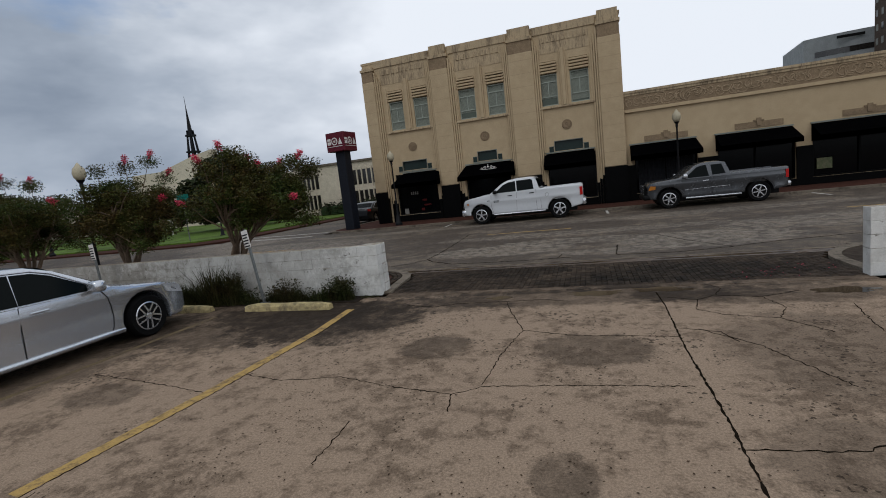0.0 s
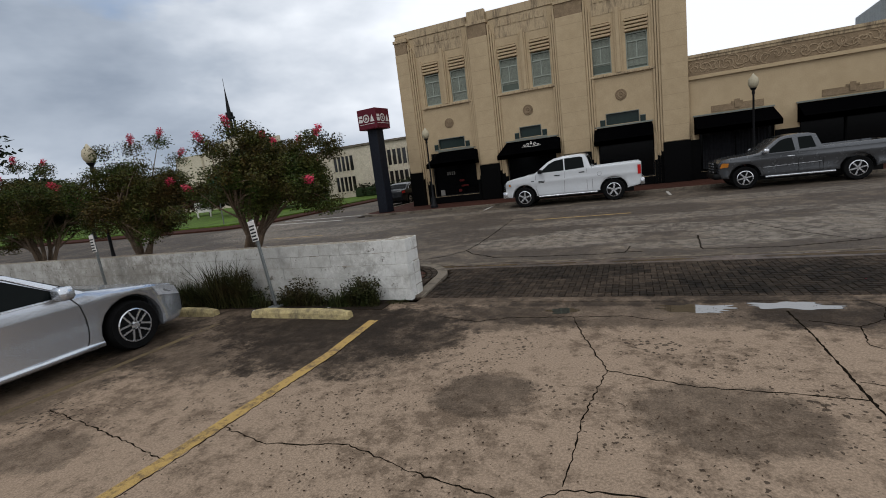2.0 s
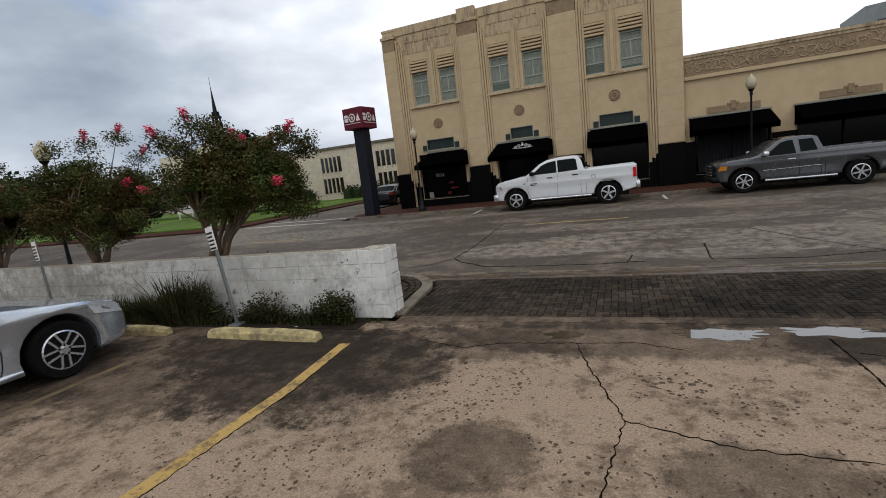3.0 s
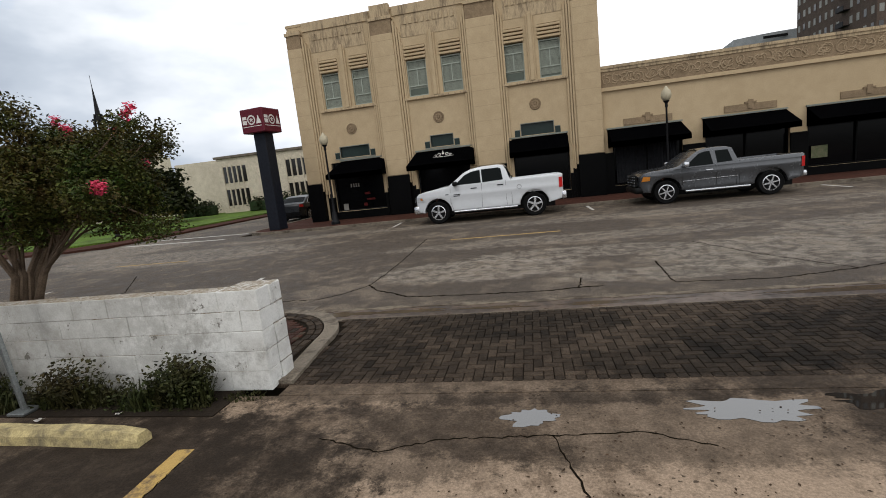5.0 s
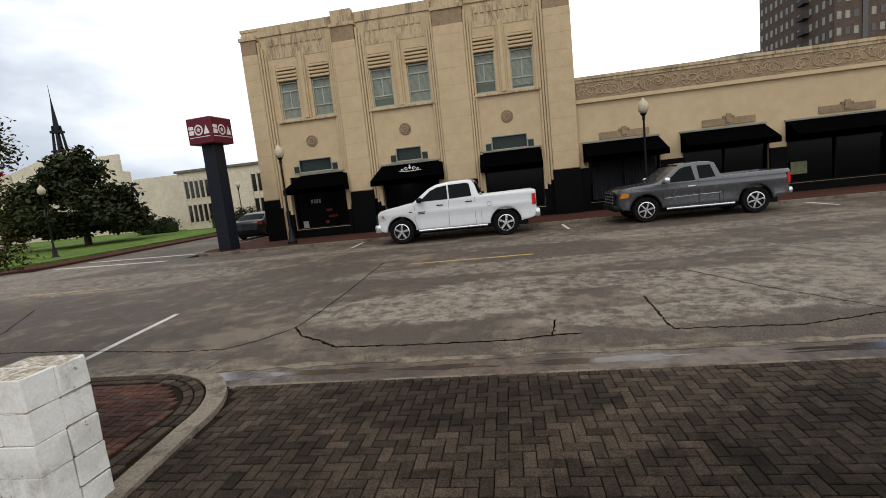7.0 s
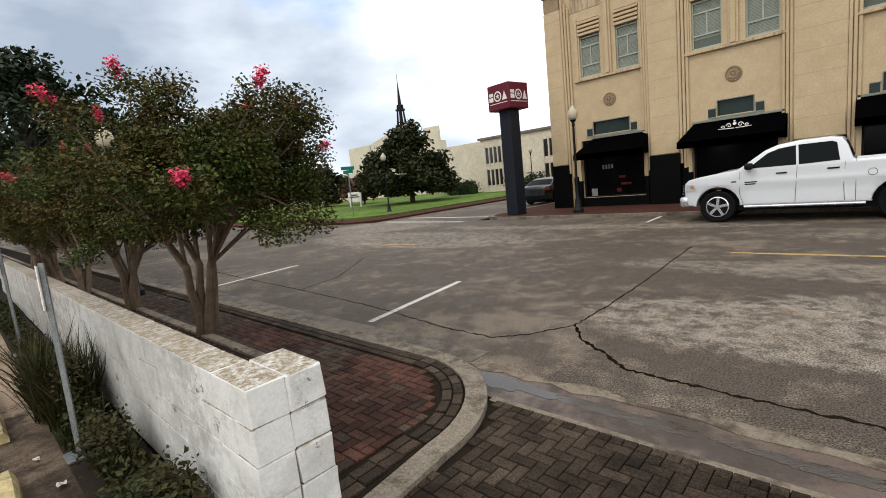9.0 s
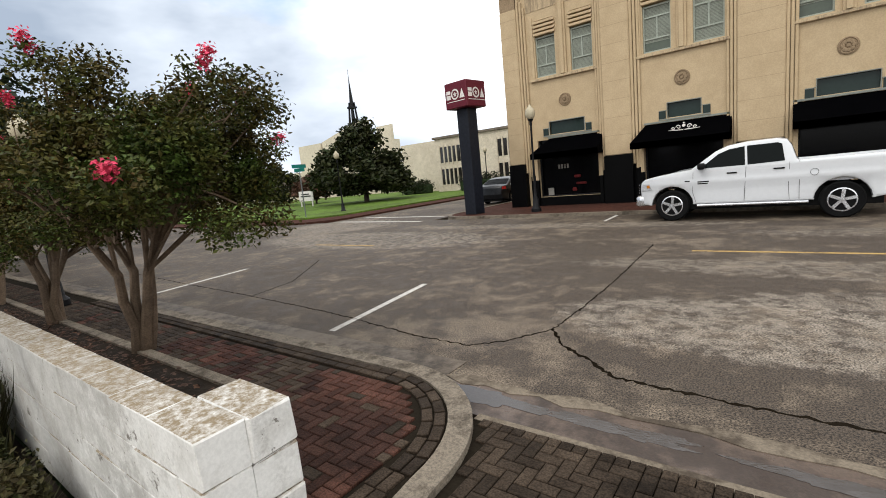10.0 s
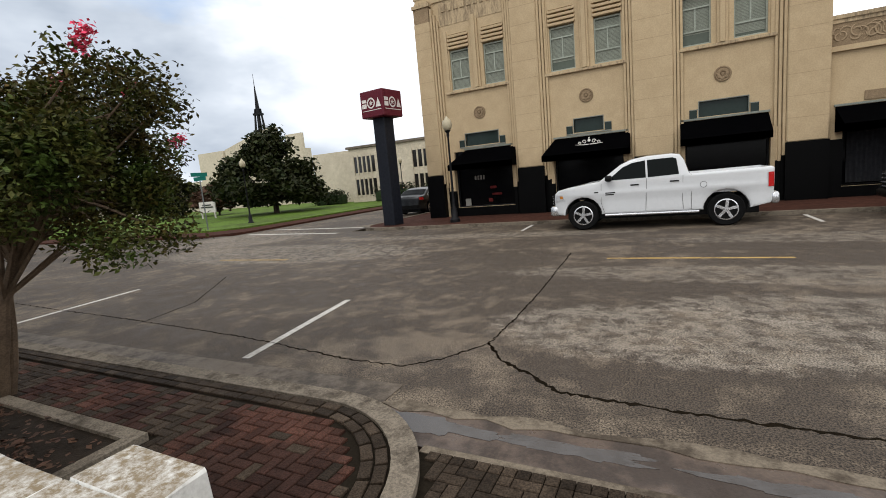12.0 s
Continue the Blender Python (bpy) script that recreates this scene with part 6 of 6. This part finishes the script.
# ---- painted lines, cracks, puddles ----
def strip(name, points, width, z, material, label, category, seed=0, wobble=0.0, group="", thick=0.0025):
    """A thin painted or broken band on the ground through plan points."""
    rnd = random.Random(seed)
    pts = [Vector(points[0])]
    for a, b in zip(points, points[1:]):
        a, b = Vector(a), Vector(b)
        n = max(2, int((b - a).length / 0.04)) if wobble else 1
        side = Vector((-(b - a).y, (b - a).x)).normalized()
        for i in range(1, n + 1):
            pts.append(a + (b - a) * i / n + side * (rnd.uniform(-wobble, wobble) if i < n else 0))
    bm = bmesh.new()
    rows = []
    for i, p in enumerate(pts):
        d = (pts[min(i + 1, len(pts) - 1)] - pts[max(i - 1, 0)]).normalized()
        side = Vector((-d.y, d.x))
        w = width * (rnd.uniform(0.3, 1.4) if wobble else 1) / 2
        rows.append([bm.verts.new((*(p + side * w * s), zz)) for s, zz in ((-1, z), (-1, z + thick), (1, z + thick), (1, z))])
    for a, b in zip(rows, rows[1:]):
        for i in range(3):
            bm.faces.new((a[i], a[i + 1], b[i + 1], b[i]))
    return solid(name, bm, material, label, category, group, kind="structure")


LOT_CRACKS = [
    [(-1.26, 6.95), (-1.09, 6.34), (-0.82, 5.56), (-0.95, 4.80), (-0.98, 4.31), (-1.0, 4.0)],
    [(-0.82, 5.56), (-0.16, 5.35), (0.47, 5.34), (0.88, 5.3)],
    [(-3.80, 4.12), (-3.21, 3.99), (-2.55, 4.12), (-2.00, 3.94), (-1.24, 3.80), (-0.97, 3.98), (-0.02, 4.06), (0.79, 4.09)],
    [(-1.24, 3.80), (-1.17, 3.48)],
    [(-6.06, 4.02), (-4.92, 3.84), (-3.88, 3.65)],
    [(-5.30, 2.00), (-4.60, 1.93), (-3.86, 1.70), (-3.33, 1.54)],
    [(-3.86, 1.70), (-3.9, 1.2)],
    [(-3.91, 1.73), (-3.90, 2.06)],
    [(-1.96, 2.66), (-1.96, 3.01), (-1.98, 3.26)],
    [(-3.80, 6.6), (-3.72, 5.6), (-3.80, 3.6), (-3.96, 2.0), (-4.1, 0.6)],
    [(2.9, 6.4), (2.75, 5.72), (2.60, 4.61), (2.49, 4.02), (2.2, 3.2)],
    [(0.90, 3.18), (1.54, 3.24), (2.07, 3.52), (2.5, 4.0)],
    [(1.11, 5.55), (1.55, 5.05), (1.92, 4.15)],
    [(1.0, 6.9), (1.35, 6.75), (1.6, 6.95), (2.1, 6.8), (2.6, 7.05)],
    [(1.6, 6.95), (1.75, 7.3), (1.68, 7.5)],
    [(2.1, 6.8), (2.2, 6.3), (2.0, 5.9), (2.3, 5.4)],
    [(1.35, 6.75), (1.25, 6.3), (1.5, 6.05), (2.0, 5.9)],
    [(-2.9, 6.9), (-2.4, 6.75), (-2.0, 6.9), (-1.26, 6.95)],
    [(-1.26, 6.95), (-0.7, 7.0), (-0.3, 6.85)],
    [(0.92, 5.58), (1.31, 5.45), (1.40, 5.13)],
]
for i, pts in enumerate(LOT_CRACKS):
    strip("crack", pts, 0.0105, 0.0, CRACK, "jagged dark crack in the concrete lot", "crack", i, 0.013, "lot cracks")
strip("slab_joint", [(0.9, 7.2), (0.92, 6.5), (0.88, 5.0), (0.9, 3.5), (0.86, 2.0), (0.9, -4.0)], 0.02, 0.0, CRACK, "wide weathered joint between lot slabs", "crack", 77, 0.005)
ROAD_CRACKS = [
    [(-16.5, 11.8), (-13.33, 11.58), (-9.77, 11.37), (-7.27, 11.16), (-5.54, 10.89), (-4.82, 10.88), (-4.51, 11.15), (-4.21, 11.65)],
    [(-4.21, 11.65), (-3.95, 11.27), (-3.50, 10.94), (-3.28, 10.74), (-2.4, 10.66), (-1.2, 10.63), (-0.70, 10.71), (-0.38, 10.74)],
    [(-4.21, 11.65), (-4.18, 12.56), (-4.21, 13.97), (-4.36, 17.10)],
    [(-0.70, 10.71), (-0.64, 11.27)],
    [(0.65, 12.09), (0.57, 11.01), (0.56, 10.71), (1.78, 10.62), (2.86, 10.90), (3.81, 11.28), (5.19, 11.60), (8.0, 11.9)],
    [(-9.91, 11.39), (-10.18, 12.43), (-11.78, 14.39)],
    [(2.86, 10.90), (2.2, 12.2), (1.7, 13.6)],
]
for i, pts in enumerate(ROAD_CRACKS):
    strip("crack", pts, (0.02, 0.036, 0.02, 0.02, 0.026, 0.02, 0.016)[i], ROAD_Z, CRACK, "jagged dark crack in the asphalt", "crack", 20 + i, 0.018, "road cracks")
strip("bay_line", [(-3.88, 6.75), (-3.80, 5.6), (-3.88, 3.6), (-4.04, 2.0)], 0.135, 0.0, YELLOW_PAINT, "worn yellow bay line on the lot", "line", group="yellow bay lines")
strip("bay_line", [(-6.5, 6.5), (-6.55, 4.0), (-6.6, 1.5)], 0.1, 0.0, YELLOW_WORN, "worn yellow bay line on the lot", "line", group="yellow bay lines")
strip("bay_line", [(-9.1, 6.5), (-9.15, 4.0), (-9.2, 1.5)], 0.1, 0.0, YELLOW_WORN, "worn yellow bay line on the lot", "line", group="yellow bay lines")
for pts in ([(-6.76, 10.62), (-7.15, 13.0)], [(-12.6, 10.75), (-13.0, 13.1)], [(5.95, 10.8), (6.25, 13.0)], [(0.8, 20.9), (0.78, 22.5)], [(-6.6, 21.0), (-6.65, 22.5)], [(8.7, 20.9), (8.7, 22.5)]):
    strip("parking_mark", pts, 0.1, ROAD_Z, WHITE_LINE, "white parking mark on the street", "line", group="white parking marks")
for a, b in ((-3.55, -0.6), (-14.6, -11.9), (7.2, 10.2), (18, 21)):
    strip("lane_mark", [(a, 16.45), (b, 16.45)], 0.1, ROAD_Z, YELLOW_PAINT, "yellow dashed lane mark on the street", "line", group="yellow lane marks")
for pts in ([(-20.8, 22.9), (-14.8, 22.2)], [(-20.8, 24.6), (-14.8, 24.0)]):
    strip("crossing_line", pts, 0.22, ROAD_Z, WHITE_LINE, "white crossing line across the side street", "line", group="crossing lines")

WATER = mat("puddle_water", (0.012, 0.010, 0.008), (0.008, 0.007, 0.006), rough=0.03, bump=0.0, rough_var=0.01, spec=0.5)
WATER.node_tree.nodes["Principled BSDF"].inputs["IOR"].default_value = 2.3


GUTTER_WATER = mat("gutter_water", (0.03, 0.022, 0.018), (0.02, 0.015, 0.012), rough=0.12, bump=0.05, rough_var=0.08, spec=0.5)


def puddle(x, y, rx, ry, z, seed, label="still rain puddle reflecting the sky"):
    bm = bmesh.new()
    n = 48
    ring = []
    for k in range(n):
        a = 2 * math.pi * k / n
        r = 1 + 0.6 * noise.noise(Vector((1.6 * math.cos(a) + seed * 7.1, 1.6 * math.sin(a), seed))) + 0.42 * noise.noise(Vector((4 * math.cos(a), 4 * math.sin(a), seed + 3.4)))
        ring.append((x + rx * r * math.cos(a), y + ry * r * math.sin(a)))
    prism(bm, ring, z - 0.01, z + 0.003)
    return solid("puddle", bm, WATER if z == 0 else GUTTER_WATER, label, "puddle", "puddles", kind="structure")


puddle(-1.4, 7.18, 0.17, 0.10, 0.0, 1)
puddle(0.05, 7.27, 0.42, 0.13, 0.0, 3)
puddle(0.98, 7.37, 0.44, 0.12, 0.0, 12)
puddle(3.1, 7.0, 0.35, 0.15, 0.0, 4)
puddle(-4.05, 9.97, 0.45, 0.11, -0.0262, 5, "thin water lying in the gutter")
puddle(-2.95, 9.96, 0.45, 0.07, -0.0275, 8, "thin water lying in the gutter")
puddle(-1.85, 9.95, 0.42, 0.07, -0.0268, 9, "thin water lying in the gutter")
puddle(-0.25, 9.95, 0.7, 0.08, -0.0281, 6, "thin water lying in the gutter")
puddle(2.4, 9.96, 1.0, 0.09, -0.0265, 7, "thin water lying in the gutter")


# ---- brick pavers ----
def paver_mesh(w, d, seed):
    rnd = random.Random(seed)
    bm = bmesh.new()
    low = [bm.verts.new((x, y, -0.02)) for x, y in ((0.003, 0.003), (w - 0.003, 0.003), (w - 0.003, d - 0.003), (0.003, d - 0.003))]
    mid = [bm.verts.new((v.co.x, v.co.y, rnd.uniform(0.003, 0.006))) for v in low]
    top = [bm.verts.new((v.co.x + (0.006 if v.co.x < w / 2 else -0.006), v.co.y + (0.006 if v.co.y < d / 2 else -0.006), v.co.z + 0.005)) for v in mid]
    for a, b in ((low, mid), (mid, top)):
        for i in range(4):
            bm.faces.new((a[i], a[(i + 1) % 4], b[(i + 1) % 4], b[i]))
    bm.faces.new(top)
    return bm


PAVE = 0.086
PAVER_SHAPES = {}
for key, w, d in (("along", 2 * PAVE, PAVE), ("across", PAVE, 2 * PAVE)):
    for i in range(4):
        for material, tag in ((PAVER, "grey"), (PAVER_RED, "red")):
            PAVER_SHAPES[key, i, tag] = mesh_of(paver_mesh(w, d, i), "paver", material)


def herringbone(parent, x0, x1, y0, y1, z, inside, near, red):
    """Pavers two to one in herringbone; those in the near stretch are pieces of their own, the others are joined."""
    rnd = random.Random(5)
    rest = {"grey": ([], []), "red": ([], [])}
    covered = set()
    count = 0
    for i in range(int(x0 / PAVE), int(x1 / PAVE)):
        for j in range(int(y0 / PAVE), int(y1 / PAVE)):
            c = (i - j) % 4
            if c not in (0, 3):
                continue
            w, d, key = (2 * PAVE, PAVE, "along") if c == 0 else (PAVE, 2 * PAVE, "across")
            x, y = i * PAVE, j * PAVE
            if not all(inside(a, b) for a, b in ((x, y), (x + w, y), (x, y + d), (x + w, y + d))):
                continue
            covered |= {(i, j), (i + 1, j) if c == 0 else (i, j + 1)}
            tag = "red" if red(x + w / 2, y + d / 2, rnd) else "grey"
            me = PAVER_SHAPES[key, rnd.randrange(4), tag]
            if near(x, y) and count < 300:
                ob = new("paver", me)
                ob.location = (x, y, z - parent.location.z)
                ob.parent = parent
                count += 1
            else:
                vs, fs = rest[tag]
                o = len(vs)
                vs += [(v.co.x + x, v.co.y + y, v.co.z + z) for v in me.vertices]
                fs += [tuple(o + k for k in f.vertices) for f in me.polygons]
    half_bm = paver_mesh(PAVE, PAVE, 1)
    half_bm.verts.index_update()
    half_v, half_f = [v.co.copy() for v in half_bm.verts], [[v.index for v in f.verts] for f in half_bm.faces]
    half_bm.free()
    for i in range(int(x0 / PAVE), int(x1 / PAVE)):
        for j in range(int(y0 / PAVE), int(y1 / PAVE)):
            x, y = i * PAVE, j * PAVE
            if (i, j) not in covered and all(inside(a, b) for a, b in ((x + 0.02, y + 0.03), (x + 0.07, y + 0.03), (x + 0.02, y + 0.06), (x + 0.07, y + 0.06))):
                vs, fs = rest["red" if red(x, y, rnd) else "grey"]
                o = len(vs)
                vs += [(v.x + x, v.y + y, v.z + z) for v in half_v]
                fs += [tuple(o + k for k in f) for f in half_f]
    for tag, (vs, fs) in rest.items():
        if vs:
            me = bpy.data.meshes.new("paver_field")
            me.from_pydata(vs, [], fs)
            me.materials.append(PAVER if tag == "grey" else PAVER_RED)
            ob = new("paver_field", me)
            ob.parent = parent
            tagged(ob, kind="stuff")


def radius_of(x, y):
    return math.hypot(x - CORNER[0], y - CORNER[1])


def in_apron(x, y):
    west = x > -3.55 or radius_of(x, y) > 1.33
    east = x < 3.7 if y < 8.8 else x < 5.1 - math.sqrt(max(1.4 ** 2 - (y - 8.76) ** 2, 0.0))
    return 7.765 < y < 9.615 and west and east and x > -4.05


def in_walk(x, y):
    if x > CORNER[0]:
        return radius_of(x, y) < 0.9 if y > CORNER[1] else (x < -4.1 and y > 8.09)
    return (9.08 < y < 9.74) or (x > -5.96 and 8.08 < y < 9.74)


herringbone(apron, -4.1, 4.4, 7.7, 9.7, 0.0, in_apron, lambda x, y: -2.6 < x < 0.8, lambda x, y, r: r.random() < 0.0)
herringbone(walk_west, -26, -3.8, 8.0, 9.8, WALK_Z, in_walk, lambda x, y: x > -7.2, lambda x, y, r: (x > -5.75 and r.random() < 0.88) or (-8.3 < x < -6.4 and 9.2 < y < 9.65 and r.random() < 0.8) or r.random() < 0.1)
# two courses of pavers laid along the kerb and round the corner
rnd = random.Random(9)
for row in range(2):
    r = 0.93 + row * 0.094
    n = int(radians(90) * r / (2 * PAVE))
    for k in range(n):
        a = radians(90 - (k + 0.5) * 90 / n)
        ob = new("paver", PAVER_SHAPES["across", rnd.randrange(4), "grey"])
        ob.parent = walk_west
        ob.matrix_basis = Matrix.Translation((CORNER[0] + r * math.cos(a), CORNER[1] + r * math.sin(a), WALK_Z)) @ pose(0, 0, 0, 0, 0, math.degrees(a)) @ pose(0, -PAVE, 0)
    for k in range(5):
        ob = new("paver", PAVER_SHAPES["across", rnd.randrange(4), "grey"])
        ob.parent = walk_west
        ob.location = (CORNER[0] + r - 0.03 + 0.016 * k, CORNER[1] - 2 * PAVE * (k + 1), WALK_Z)
    for k in range(46):
        ob = new("paver", PAVER_SHAPES["along", rnd.randrange(4), "grey"])
        ob.parent = walk_west
        ob.location = (CORNER[0] - 2 * PAVE * (k + 1), CORNER[1] + r, WALK_Z)

# ---- fallen leaves and grit ----
grit = leaves([(random.Random(k).uniform(-3.4, 2.6), random.Random(k + 99).uniform(2.2, 7.4), 0.006) for k in range(90)], 0.3, 1500, 0.011, 77, 3.0)
me = bpy.data.meshes.new("fallen_leaves")
me.from_pydata([(x, min(y, 7.5), 0.004 + abs(z) * 0.02) for x, y, z in grit[0]], [], grit[1])
me.materials.append(mat("dead_leaf", (0.05, 0.028, 0.014), (0.025, 0.015, 0.009), rough=0.9, random_tone=0.5))
tagged(new("fallen_leaves", me), "scattered small dead leaves and grit on the lot", "leaf litter", kind="stuff")
petals = leaves([(2.2 + 0.16 * k, 8.05 + 0.07 * k, 0.012) for k in range(9)], (0.22, 0.2, 0.002), 45, 0.014, 51, 4.0)
me = bpy.data.meshes.new("fallen_petals")
me.from_pydata([(x, min(max(y, 7.8), 9.5), 0.012 + min(abs(z - 0.012), 0.006)) for x, y, z in petals[0]], [], petals[1])
me.materials.append(BLOSSOM)
tagged(new("fallen_petals", me), "fallen pink petals scattered on the brick apron", "petals", kind="stuff")


def paper_scrap(x, y, size, seed):
    rnd = random.Random(seed)
    bm = bmesh.new()
    grid = [[bm.verts.new((x + size * (i - 1.5) / 3 + rnd.uniform(-0.1, 0.1) * size, y + size * 0.7 * (j - 1.5) / 3 + rnd.uniform(-0.1, 0.1) * size, 0.018 + rnd.uniform(0, 0.3) * size)) for j in range(4)] for i in range(4)]
    for i in range(3):
        for j in range(3):
            bm.faces.new((grid[i][j], grid[i + 1][j], grid[i + 1][j + 1], grid[i][j + 1]))
    bmesh.ops.solidify(bm, geom=bm.faces, thickness=0.002)
    return solid("paper_scrap", bm, SIGN_WHITE, "crumpled white paper scrap among the weeds", "litter", "paper scraps")


for x, y, size, seed in ((-5.68, 7.12, 0.07, 1), (-4.95, 7.22, 0.05, 2), (-8.6, 7.2, 0.08, 3), (-6.3, 7.05, 0.05, 4)):
    paper_scrap(x, y, size, seed)
